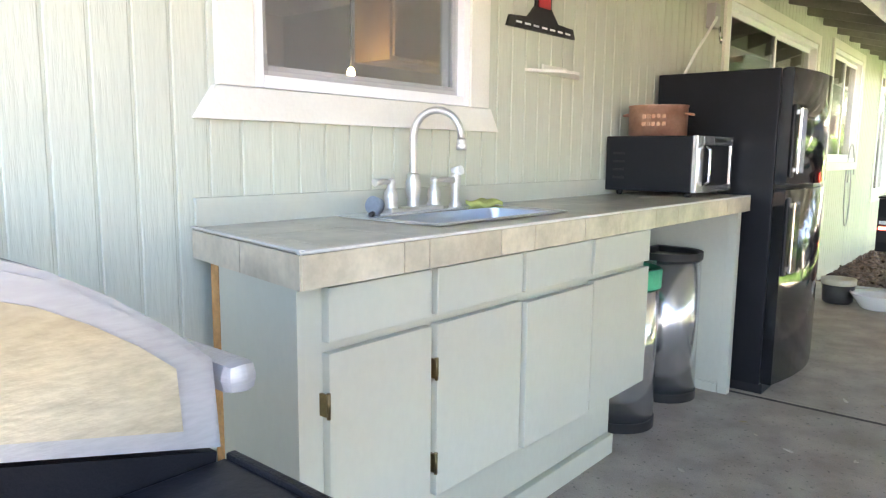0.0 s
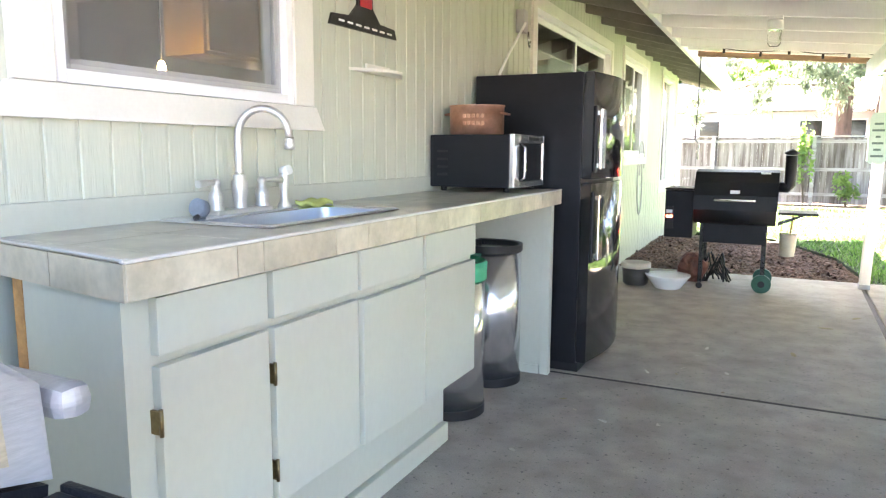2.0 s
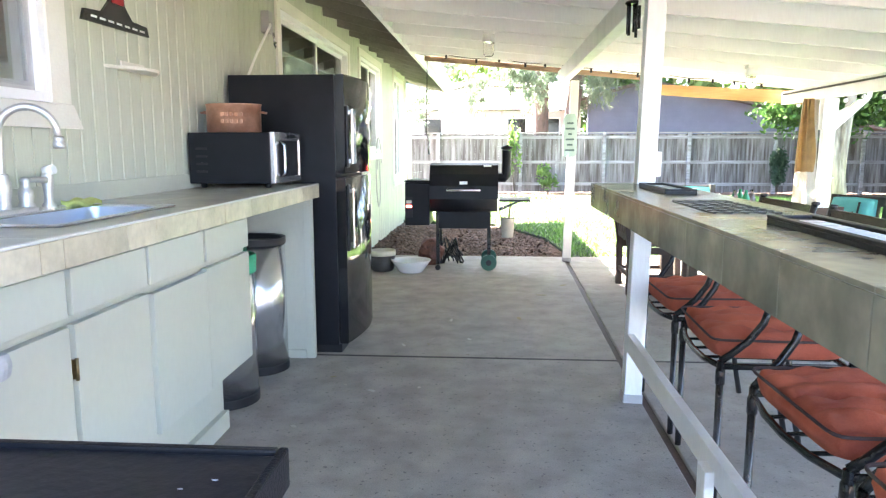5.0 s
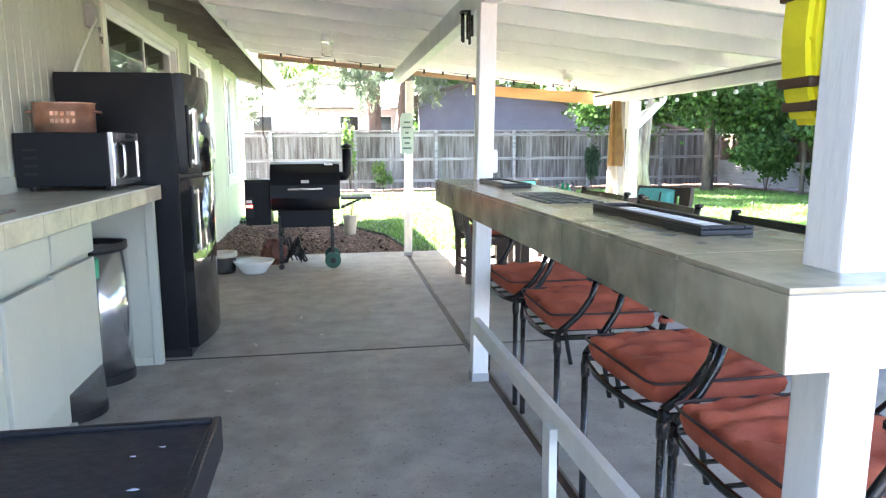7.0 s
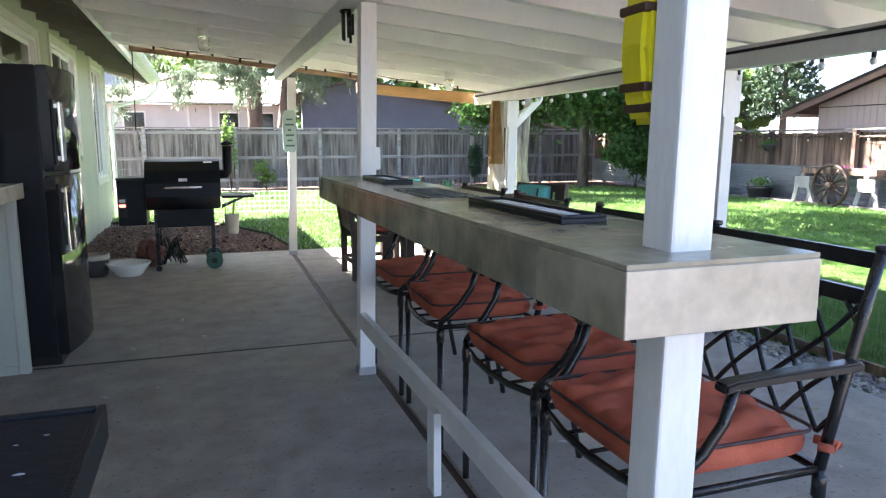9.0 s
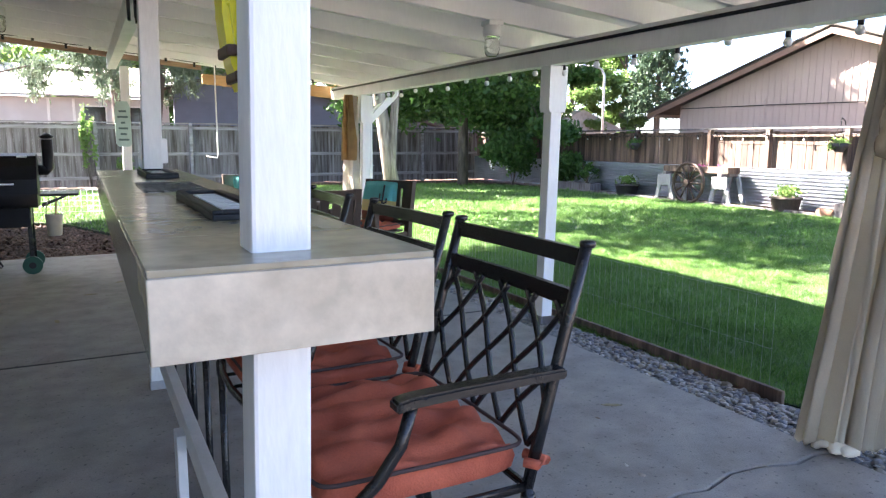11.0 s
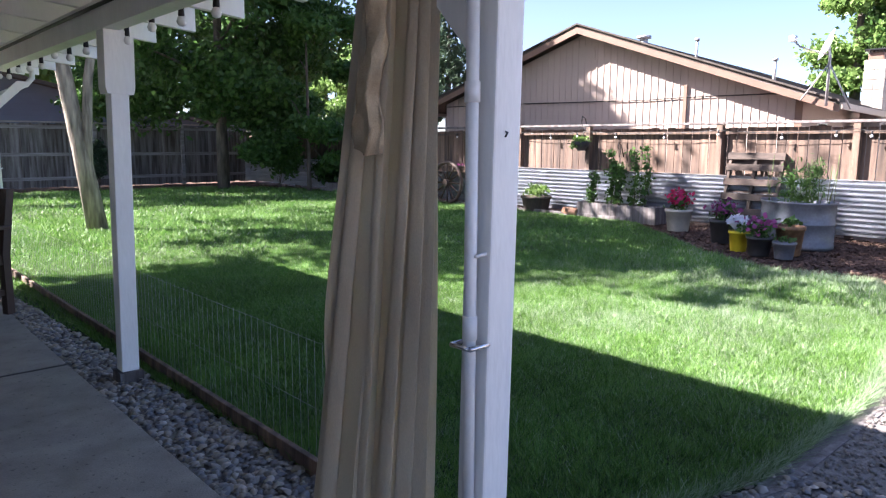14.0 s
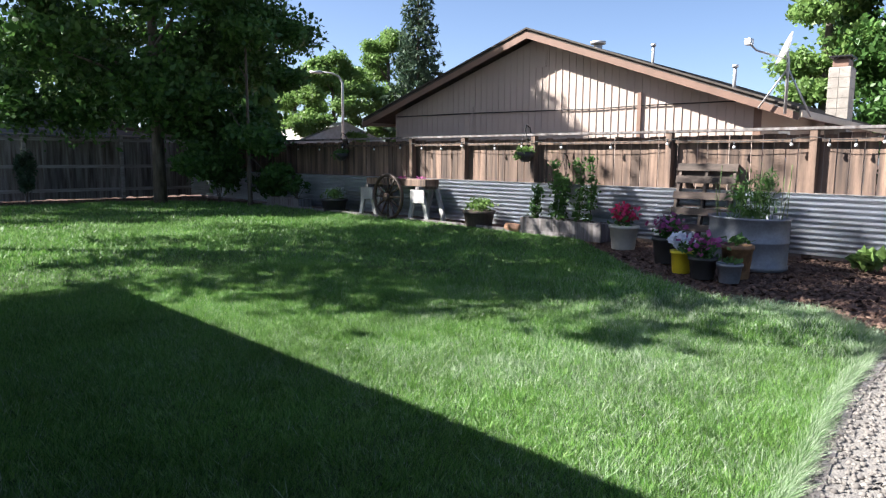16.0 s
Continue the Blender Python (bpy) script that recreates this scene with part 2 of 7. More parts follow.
GREENSIGN = mat("mint_sign_paint", (0.46, 0.62, 0.57), 0.6, 0, 0.08, 12, 90, 0.06)
REDLIGHT = glow_mat("red_display", (1.0, 0.05, 0.03), 2.0)
WARMLAMP = glow_mat("warm_lamp", (1.0, 0.72, 0.30), 5.0)
LEAF = island_mat("maple_leaves", [(0.036, 0.092, 0.020), (0.064, 0.148, 0.032), (0.10, 0.20, 0.05), (0.05, 0.118, 0.027)], 0.45, 0.34)
LEAFLIGHT = island_mat("light_leaves", [(0.12, 0.22, 0.055), (0.20, 0.31, 0.09), (0.155, 0.265, 0.07)], 0.45, 0.45)
NEEDLE = island_mat("spruce_needles", [(0.035, 0.065, 0.035), (0.06, 0.10, 0.055), (0.045, 0.085, 0.05)], 0.6, 0.2)
SPRUCE = island_mat("blue_spruce_needles", [(0.10, 0.14, 0.09), (0.15, 0.20, 0.13), (0.12, 0.17, 0.12)], 0.6, 0.3)
GRASS = island_mat("grass_blades", [(0.018, 0.058, 0.010), (0.075, 0.20, 0.030), (0.13, 0.29, 0.045), (0.17, 0.33, 0.06), (0.26, 0.38, 0.14)], 0.5, 0.28, 0.35)
PALEGRASS = island_mat("pale_grass_blades", [(0.05, 0.12, 0.035), (0.14, 0.25, 0.095), (0.28, 0.38, 0.22), (0.45, 0.52, 0.38), (0.16, 0.28, 0.11)], 0.5, 0.26, 0.35)
CHIPS = island_mat("bark_chips", [(0.13, 0.078, 0.055), (0.085, 0.05, 0.036), (0.20, 0.125, 0.09), (0.06, 0.038, 0.03)], 0.9)
PEBBLES = island_mat("river_pebbles", [(0.15, 0.155, 0.17), (0.26, 0.25, 0.235), (0.36, 0.30, 0.225), (0.10, 0.10, 0.11), (0.48, 0.44, 0.39), (0.22, 0.19, 0.15)], 0.45)
STONES = island_mat("crushed_stone", [(0.145, 0.133, 0.12), (0.20, 0.183, 0.165), (0.11, 0.10, 0.092), (0.25, 0.23, 0.205)], 0.85)
DRYLEAF = island_mat("dry_leaves", [(0.42, 0.36, 0.26), (0.55, 0.52, 0.46), (0.20, 0.14, 0.09), (0.34, 0.30, 0.16)], 0.9)
PINKPETAL = island_mat("pink_petals", [(0.62, 0.03, 0.12), (0.75, 0.07, 0.22), (0.50, 0.02, 0.07)], 0.6, 0.3)
WHITEPETAL = island_mat("white_petals", [(0.82, 0.82, 0.86), (0.75, 0.77, 0.84)], 0.6, 0.3)
MAUVEPETAL = island_mat("mauve_petals", [(0.45, 0.12, 0.32), (0.32, 0.07, 0.20)], 0.6, 0.3)


# ---- builders ----
def box(bm, x0, x1, y0, y1, z0, z1, bevel=0.0, m=None):
    vs = bmesh.ops.create_cube(bm, size=1.0)["verts"]
    for v in vs:
        v.co = Vector(((x0 + x1) / 2 + v.co.x * (x1 - x0), (y0 + y1) / 2 + v.co.y * (y1 - y0), (z0 + z1) / 2 + v.co.z * (z1 - z0)))
        if m:
            v.co = m @ v.co
    if bevel:
        es = list({e for v in vs for e in v.link_edges})
        bmesh.ops.bevel(bm, geom=es, offset=bevel, segments=2, affect="EDGES", profile=0.6)
    return bm


def tube(bm, pts, r, seg=10, r2=None, caps=True):
    """A round bar along a line of points; r2: its radius at the end."""
    pts = [Vector(p) for p in pts]
    rings, a = [], None
    for i, p in enumerate(pts):
        d = (pts[min(i + 1, len(pts) - 1)] - pts[max(i - 1, 0)]).normalized()
        if a is None:
            a = d.cross(Vector((0, 0, 1)) if abs(d.z) < 0.95 else Vector((1, 0, 0)))
        a = (a - d * a.dot(d)).normalized()
        b = d.cross(a)
        rr = r if r2 is None else r + (r2 - r) * i / (len(pts) - 1)
        rings.append([bm.verts.new(p + (a * math.cos(2 * math.pi * k / seg) + b * math.sin(2 * math.pi * k / seg)) * rr) for k in range(seg)])
    for u, w in zip(rings, rings[1:]):
        for k in range(seg):
            f = bm.faces.new((u[k], u[(k + 1) % seg], w[(k + 1) % seg], w[k]))
            f.smooth = True
    if caps:
        bm.faces.new(rings[0][::-1])
        bm.faces.new(rings[-1])
    return bm


def lathe(bm, profile, centre=(0, 0, 0), seg=24, sx=1.0, sy=1.0):
    """A turned body: (radius, height) pairs from bottom to top."""
    c = Vector(centre)
    rings = [[bm.verts.new(c + Vector((r * sx * math.cos(2 * math.pi * k / seg), r * sy * math.sin(2 * math.pi * k / seg), h))) for k in range(seg)] for r, h in profile]
    for u, w in zip(rings, rings[1:]):
        for k in range(seg):
            bm.faces.new((u[k], u[(k + 1) % seg], w[(k + 1) % seg], w[k])).smooth = True
    bm.faces.new(rings[0][::-1])
    bm.faces.new(rings[-1])
    return bm


def prism(bm, outline, axis, a, b):
    """An outline of (u, v) pairs pushed from a to b along an axis: x takes (y, z), y takes (x, z), z takes (x, y)."""
    place = {"x": lambda u, v, w: (w, u, v), "y": lambda u, v, w: (u, w, v), "z": lambda u, v, w: (u, v, w)}[axis]
    lo = [bm.verts.new(place(u, v, a)) for u, v in outline]
    hi = [bm.verts.new(place(u, v, b)) for u, v in outline]
    n = len(outline)
    bm.faces.new(lo)
    bm.faces.new(hi[::-1])
    for k in range(n):
        bm.faces.new((lo[k], hi[k], hi[(k + 1) % n], lo[(k + 1) % n]))
    bmesh.ops.recalc_face_normals(bm, faces=bm.faces)
    return bm


def part(name, bm, material, parent=None, label=""):
    me = bpy.data.meshes.new(name)
    bm.to_mesh(me)
    bm.free()
    me.materials.append(material)
    ob = new(name, me)
    ob.parent = parent
    return tagged(ob, label)


def B(*a, **k):
    return box(bmesh.new(), *a, **k)


def T(*a, **k):
    return tube(bmesh.new(), *a, **k)


def thing(name, label, category, at=(0, 0, 0), turn=0.0, group="", kind=""):
    ob = new(name)
    ob.empty_display_size = 0.1
    ob.matrix_basis = pose(*at, 0, 0, turn)
    return tagged(ob, label, category, group, kind)


def structure(name, bm, material, label="", category=""):
    return tagged(part(name, bm, material), label, category, kind="structure")


def mesh_of(name, verts, faces, material, smooth=False):
    """Many small pieces as one mesh from arrays; faces all have the same number of corners."""
    me = bpy.data.meshes.new(name)
    verts, faces = np.asarray(verts, np.float32), np.asarray(faces, np.int32)
    me.vertices.add(len(verts))
    me.vertices.foreach_set("co", verts.ravel())
    k = faces.shape[1]
    me.loops.add(faces.size)
    me.loops.foreach_set("vertex_index", faces.ravel())
    me.polygons.add(len(faces))
    me.polygons.foreach_set("loop_start", np.arange(0, faces.size, k, dtype=np.int32))
    me.polygons.foreach_set("use_smooth", np.full(len(faces), smooth))
    me.update(calc_edges=True)
    me.materials.append(material)
    return me


def leaf_cloud(name, clumps, count, size, material, parent=None, seed=1, droop=0.0, narrow=0.55, shell=0.35):
    """A crown of single leaves: clumps are (x, y, z, rx, ry, rz); every leaf is a small bent blade."""
    rng = np.random.default_rng(seed)
    cl = np.array(clumps, float)
    vol = (cl[:, 3] * cl[:, 4] * cl[:, 5]) ** 0.67
    pick = rng.choice(len(cl), count, p=vol / vol.sum())
    d = rng.normal(size=(count, 3))
    d /= np.linalg.norm(d, axis=1)[:, None]
    rad = (shell + (1 - shell) * rng.random(count)) * (1 + 0.22 * rng.normal(size=count))
    c = cl[pick, :3] + d * cl[pick, 3:] * rad[:, None]
    a = rng.normal(size=(count, 3))
    a[:, 2] -= droop
    a /= np.linalg.norm(a, axis=1)[:, None]
    b = np.cross(a, rng.normal(size=(count, 3)))
    b /= np.linalg.norm(b, axis=1)[:, None] + 1e-9
    s = size * (0.6 + 0.8 * rng.random(count))[:, None]
    v = np.stack([c - a * s, c + b * s * narrow, c + a * s, c - b * s * narrow], 1).reshape(-1, 3)
    f = np.arange(count * 4).reshape(-1, 4)
    ob = new(name, mesh_of(name, v, f, material))
    ob.parent = parent
    return ob


PEBBLE_V = np.array([(1, 0, 0), (-1, 0, 0), (0, 1, 0), (0, -1, 0), (0, 0, 1), (0, 0, -1), (.66, .66, .3), (-.66, .66, .3), (-.66, -.66, .3), (.66, -.66, .3)], float)
PEBBLE_F = np.array([(4, 0, 6), (4, 6, 2), (4, 2, 7), (4, 7, 1), (4, 1, 8), (4, 8, 3), (4, 3, 9), (4, 9, 0), (6, 0, 2), (7, 2, 1), (8, 1, 3), (9, 3, 0)])


def strewn(name, xy, z, size, flat, material, seed=1, long=1.0):
    """Stones or chips lying on the ground, one mesh."""
    rng = np.random.default_rng(seed)
    n = len(xy)
    s = size * (0.5 + rng.random(n))
    ang = rng.random(n) * 2 * np.pi
    v = PEBBLE_V[None] * np.stack([s * long * (0.7 + 0.6 * rng.random(n)), s * (0.6 + 0.5 * rng.random(n)), s * flat * (0.6 + 0.8 * rng.random(n))], 1)[:, None]
    tilt = rng.normal(size=n) * 0.35
    x, y, zz = v[..., 0], v[..., 1], v[..., 2]
    x, zz = x * np.cos(tilt)[:, None] - zz * np.sin(tilt)[:, None], x * np.sin(tilt)[:, None] + zz * np.cos(tilt)[:, None]
    ca, sa = np.cos(ang)[:, None], np.sin(ang)[:, None]
    w = np.stack([x * ca - y * sa + xy[:, :1], x * sa + y * ca + xy[:, 1:], zz + z + (s * flat * 0.35)[:, None]], 2)
    f = (PEBBLE_F[None] + 10 * np.arange(n)[:, None, None]).reshape(-1, 3)
    return tagged(new(name, mesh_of(name, w.reshape(-1, 3), f, material, True)), kind="stuff")


def rect_points(n, x0, x1, y0, y1, rng):
    return np.stack([x0 + (x1 - x0) * rng.random(n), y0 + (y1 - y0) * rng.random(n)], 1)


def inside(poly, pts):
    x, y = pts[:, 0], pts[:, 1]
    ok = np.zeros(len(pts), bool)
    for (x0, y0), (x1, y1) in zip(poly, poly[1:] + poly[:1]):
        cross = (y0 > y) != (y1 > y)
        ok ^= cross & (x < (x1 - x0) * (y - y0) / ((y1 - y0) or 1e-9) + x0)
    return ok


# ---- ground ----
rng = np.random.default_rng(7)
bm = bmesh.new()
box(bm, -150, 150, -150, 150, -0.5, -0.075)
structure("ground", bm, SOIL, "bare brown soil under the garden", "ground")

floor = thing("floor", "worn grey concrete patio slab with joints", "patio", kind="structure")
CRACK = [(1.14, 1.46), (1.5, 1.44), (1.85, 1.50), (2.1, 1.46), (2.38, 1.49), (2.6, 1.53), (2.72, 1.51), (2.9, 1.56), (3.05, 1.55), (3.2, 1.50), (3.34, 1.52), (3.42, 1.50)]


def slab(outline, z0=-0.12, z1=0.0):
    bm = prism(bmesh.new(), outline, "z", z0, z1)
    top = [e for e in bm.edges if all(abs(v.co.z - z1) < 1e-5 for v in e.verts)]
    bmesh.ops.bevel(bm, geom=top, offset=0.006, segments=1, affect="EDGES")
    part("slab", bm, CONCRETE, floor)


slab([(-1.29, -5), (1.105, -5), (1.105, 4.188), (-1.29, 4.188)])
slab([(-1.29, 4.223), (1.105, 4.223), (1.16, 8.25), (-1.29, 8.25)])
slab([(1.145, -5), (3.42, -5), *[(x, y - 0.006) for x, y in reversed(CRACK)]])
slab([*[(x, y + 0.006) for x, y in CRACK], (3.42, 4.188), (1.145, 4.188)])
slab([(1.145, 4.223), (3.42, 4.223), (3.45, 8.25), (1.20, 8.25)])
structure("trim", prism(bmesh.new(), [(1.107, -5), (1.143, -5), (1.143, 4.2), (1.197, 8.24), (1.163, 8.24), (1.107, 4.2)], "z", -0.1, -0.012), DARKWOOD, "dark wooden joint strip between slabs", "trim")

for x0, x1 in ((-1.28, 1.104), (1.146, 3.42)):
    structure("trim", prism(bmesh.new(), [(x0, 4.1885), (x1, 4.1885), (x1, 4.2225), (x0, 4.2225)], "z", -0.11, -0.0035), mat("dark_joint_filler", (0.07, 0.062, 0.055), 0.9, 0, 0.3, 20, 90, 0.4), "dark filler in the slab joint", "trim")

LAWN = [(3.79, 2.0), (4.05, 1.35), (5.0, 1.10), (6.2, 1.10), (7.45, 1.34), (8.9, 1.50), (9.5, 2.1), (9.4, 2.75), (10.1, 4.0), (11.2, 5.2),
        (12.1, 6.2), (12.25, 8.6), (12.3, 13), (12.1, 16.5), (11, 18.6), (5, 19), (-2.5, 19), (-2.5, 13), (0.4, 12.0), (1.1, 10.2), (1.3, 8.4), (3.5, 8.4)]
lawn = structure("lawn", prism(bmesh.new(), LAWN, "z", -0.074, -0.03), TURF, "green mown lawn with dappled light", "lawn")


def blades(name, n, area, h, w, seed, material=GRASS, pale=False):
    """Single leaning blades on the lawn; pale ones thicken in patches towards the path corner."""
    rng = np.random.default_rng(seed)
    p = rect_points(n, *area, rng)
    p = p[inside(LAWN, p)]
    x, y = p[:, 0], p[:, 1]
    patch = 0.5 + 0.28 * np.sin(x * 2.3 + 1.7 * np.sin(y * 1.9)) + 0.22 * np.sin(y * 3.1 + 2.1 * np.sin(x * 2.7 + 0.6))
    worn = np.clip((x - 5.2) / 2.6, 0, 1) * np.clip((5.0 - y) / 2.4, 0, 1)
    share = np.clip(0.02 + 0.10 * patch + worn * (0.20 + 0.60 * patch), 0, 0.85)
    p = p[(rng.random(len(p)) < share) == pale]
    n = len(p)
    ang, lean = rng.random(n) * 6.283, rng.normal(size=(n, 2)) * 0.48
    hh = h * (0.5 + 0.7 * rng.random(n))
    for cell, pull, grow in ((0.04, 0.40, 0.42), (0.13, 0.25, 0.28)):
        q = np.floor((p + 0.35 * cell * rng.normal(size=(n, 2))) / cell).astype(np.int64)
        key = (q[:, 0] * 73856093 ^ q[:, 1] * 19349663) % 4096
        way, tall = rng.random(4096) * 6.283, rng.random(4096)
        lean += np.stack([np.cos(way), np.sin(way)], 1)[key] * pull
        hh *= 1 - grow + 2 * grow * tall[key]
    d = np.stack([np.cos(ang), np.sin(ang)], 1) * w
    return blade_mesh(name, p, d, lean * hh[:, None], hh, material)


def blade_mesh(name, p, d, lean, hh, material):
    base = np.full(len(p), -0.034)
    tip = np.concatenate([p + lean, (base + hh)[:, None]], 1)
    a = np.concatenate([p - d, base[:, None]], 1)
    b = np.concatenate([p + d, base[:, None]], 1)
    v = np.stack([a, b, tip], 1).reshape(-1, 3)
    return tagged(new(name, mesh_of(name, v, np.arange(3 * len(p)).reshape(-1, 3), material)), "short green lawn grass" if material is GRASS else "pale dry-tipped lawn grass", "grass", kind="stuff")


def fringe(n, seed):
    """Long blades that hang over the edging where the lawn meets the path."""
    rng = np.random.default_rng(seed)
    pts, out = [], []
    for (xa, ya), (xb, yb) in zip(LAWN[1:7], LAWN[2:8]):
        k = int(n * math.hypot(xb - xa, yb - ya))
        u = rng.random(k)
        nx, ny = (yb - ya), -(xb - xa)
        ln = math.hypot(nx, ny)
        back = np.abs(rng.normal(size=k)) * 0.03
        pts.append(np.stack([xa + (xb - xa) * u - nx / ln * back, ya + (yb - ya) * u - ny / ln * back], 1))
        out.append(np.tile([nx / ln, ny / ln], (k, 1)))
    p, out = np.concatenate(pts), np.concatenate(out)
    m = len(p)
    ang = rng.random(m) * 6.283
    hh = 0.045 + 0.045 * rng.random(m)
    lean = out * (0.005 + 0.075 * rng.random(m))[:, None] + rng.normal(size=(m, 2)) * 0.03
    blade_mesh("grass", p, np.stack([np.cos(ang), np.sin(ang)], 1) * 0.0018, lean, hh, PALEGRASS)


for pale, material in ((False, GRASS), (True, PALEGRASS)):
    blades("grass", 1000000, (3.7, 8.2, 1.0, 7.2), 0.034, 0.0019, 1, material, pale)
    blades("grass", 330000, (3.4, 12.4, 5.0, 12.5), 0.036, 0.0036, 2, material, pale)
    blades("grass", 160000, (8.2, 12.4, 1.0, 5.2), 0.045, 0.0034, 3, material, pale)
    blades("grass", 140000, (-2.5, 12.4, 8.4, 19.0), 0.055, 0.0085, 4, material, pale)
fringe(1500, 5)

pts = np.concatenate([rect_points(26, -0.7, 3.3, 0.3, 8.0, rng), rect_points(14, -0.7, 0.4, 3.4, 5.2, rng), rect_points(8, 1.3, 3.3, 0.6, 2.6, rng)])
tagged(strewn("leaf_litter", pts, 0.0, 0.011, 0.16, DRYLEAF, 6, 1.8), "scattered dry leaf bits on the slab", "litter")

# pebble strip along the slab, timber edging, bark beds, gravel path
structure("gravel_bed", prism(bmesh.new(), [(3.42, 1.52), (3.42, 8.25), (3.78, 8.25), (3.78, 2.0), (4.05, 1.33), (5.0, 1.08), (4.9, 0.2), (3.42, 0.2)], "z", -0.07, -0.035), GRAVELBASE, "pebble strip beside the patio", "gravel")
pts = np.concatenate([rect_points(5200, 3.43, 3.76, 1.4, 8.2, rng), rect_points(3000, 3.43, 5.2, -0.4, 1.75, rng)])
pts = pts[~inside(LAWN, pts)]
tagged(strewn("pebbles", pts, -0.035, 0.019, 0.62, PEBBLES, 2), "rounded grey and tan river pebbles", "gravel")
edging = thing("edging_board", "weathered brown timber edging along the lawn", "edging")
for y0, y1 in ((2.0, 3.68), (3.69, 5.9), (5.91, 8.3)):
    part("board", B(3.765, 3.79, y0, y1, -0.07, 0.035, bevel=0.004), FENCEBROWN, edging)
path = structure("path", prism(bmesh.new(), [(5.2, -5), (30, -5), (30, -0.5), (12.8, 0.7), (9.6, 1.36), (8.9, 1.52), (7.45, 1.36), (6.2, 1.12), (5.0, 1.12), (3.45, 0.3), (3.45, -5)], "z", -0.073, -0.036), GRAVELBASE, "pale crushed-stone path", "path")
pts = rect_points(24000, 4.6, 9.6, -1.6, 1.45, rng)
pts = pts[inside([(4.6, 0.95), (6.2, 1.06), (7.45, 1.30), (8.9, 1.46), (9.6, 1.34), (9.6, -1.6), (4.6, -1.6)], pts)]
tagged(strewn("crushed_stone", pts, -0.036, 0.011, 0.7, STONES, 3), "pale angular crushed stone on a path", "gravel")
pathedge = thing("path_edging", "low weathered edging boards along the path", "edging")
EDGE = [(4.05, 1.30), (5.0, 1.05), (6.2, 1.05), (7.45, 1.29), (8.9, 1.45)]
for (xa, ya), (xb, yb) in zip(EDGE, EDGE[1:]):
    n = Vector((ya - yb, xb - xa)).normalized() * 0.035
    part("board", prism(bmesh.new(), [(xa, ya), (xb, yb), (xb - n.x, yb - n.y), (xa - n.x, ya - n.y)], "z", -0.07, -0.031), FENCEGREY, pathedge)
pts = np.concatenate([rect_points(20000, 9.0, 12.9, 0.8, 6.6, rng), rect_points(3500, 11.9, 12.9, 6, 19, rng), rect_points(7000, -1.3, 1.4, 8.28, 12.0, rng), rect_points(3500, -2, 12.8, 18.6, 20.9, rng)])
pts = pts[~inside(LAWN, pts)]
tagged(strewn("bark_mulch", pts, -0.07, 0.024, 0.35, CHIPS, 4, 1.5), "reddish brown bark mulch in the beds", "mulch")

# ---- house wall ----
WX = -1.27
WINDOWS = [(1.585, 2.552, 1.435, 2.28), (5.38, 7.85, 1.05, 2.30), (8.55, 10.05, 1.20, 2.36), (11.4, 12.55, 0.74, 2.42)]
Y0, Y1, ZT = -5.0, 13.1, 2.72
cuts = sorted({Y0, Y1, *[w[0] for w in WINDOWS], *[w[1] for w in WINDOWS]})
bm = bmesh.new()
for a, b in zip(cuts, cuts[1:]):
    win = [w for w in WINDOWS if w[0] <= a and b <= w[1]]
    if win:
        box(bm, WX - 0.14, WX - 0.005, a, b, -0.1, win[0][2])
        box(bm, WX - 0.14, WX - 0.005, a, b, win[0][3], ZT)
    else:
        box(bm, WX - 0.14, WX - 0.005, a, b, -0.1, ZT)
box(bm, WX - 6, WX - 0.14, Y1 - 0.12, Y1, -0.1, ZT)
wall = structure("wall_house", bm, SIDING, "sage green grooved plywood siding", "wall")
y = Y0 - 0.05
while y < Y1 - 0.01:
    y2 = min(y + 0.1, Y1)
    a, b = y + 0.0045, y2 - 0.0045
    spans = [(-0.02, ZT)]
    for w in WINDOWS:
        if a < w[1] and b > w[0]:
            spans = [(-0.02, w[2]), (w[3], ZT)]
    for z0, z1 in spans:
        part("siding_strip", B(WX - 0.009, WX, a, b, z0, z1, bevel=0.0035), SIDING, wall)
    y = y2

# rooms behind the windows
bm = bmesh.new()
box(bm, -5.2, -5.1, Y0, Y1, 0, 2.6)
box(bm, -5.2, WX - 0.14, Y0, Y0 + 0.1, 0, 2.6)
box(bm, -5.2, WX - 0.14, 4.6, 4.7, 0, 2.6)
box(bm, -5.2, WX - 0.14, 8.1, 8.2, 0, 2.6)
structure("wall_inside", bm, ROOMWALL, "dim interior walls", "wall")
structure("floor_inside", B(-5.2, WX - 0.14, Y0, Y1, -0.05, 0.02), OAK, "wooden floor inside the house", "floor")
structure("ceiling_inside", B(-5.2, WX - 0.14, Y0, Y1, 2.5, 2.58), ROOMWALL, "plain ceiling inside", "ceiling")
cab = thing("wall_cabinet", "oak wall cabinet inside the kitchen", "cabinet", (-2.55, 3.75, 1.80))
part("body", B(-0.3, 0.0, -0.32, 0.6, 0, 0.68, bevel=0.004), OAK, cab)
part("door", B(0.002, 0.022, -0.30, 0.12, 0.02, 0.66, bevel=0.005), OAK, cab)
part("door", B(0.002, 0.022, 0.14, 0.58, 0.02, 0.66, bevel=0.005), OAK, cab)
pl = thing("pendant_lamp", "small lit pendant lamp inside the kitchen", "lamp", (-2.6, 3.17, 1.66))
part("bulb", lathe(bmesh.new(), [(0.008, 0), (0.022, 0.02), (0.02, 0.05), (0.01, 0.07)], seg=12), WARMLAMP, pl)
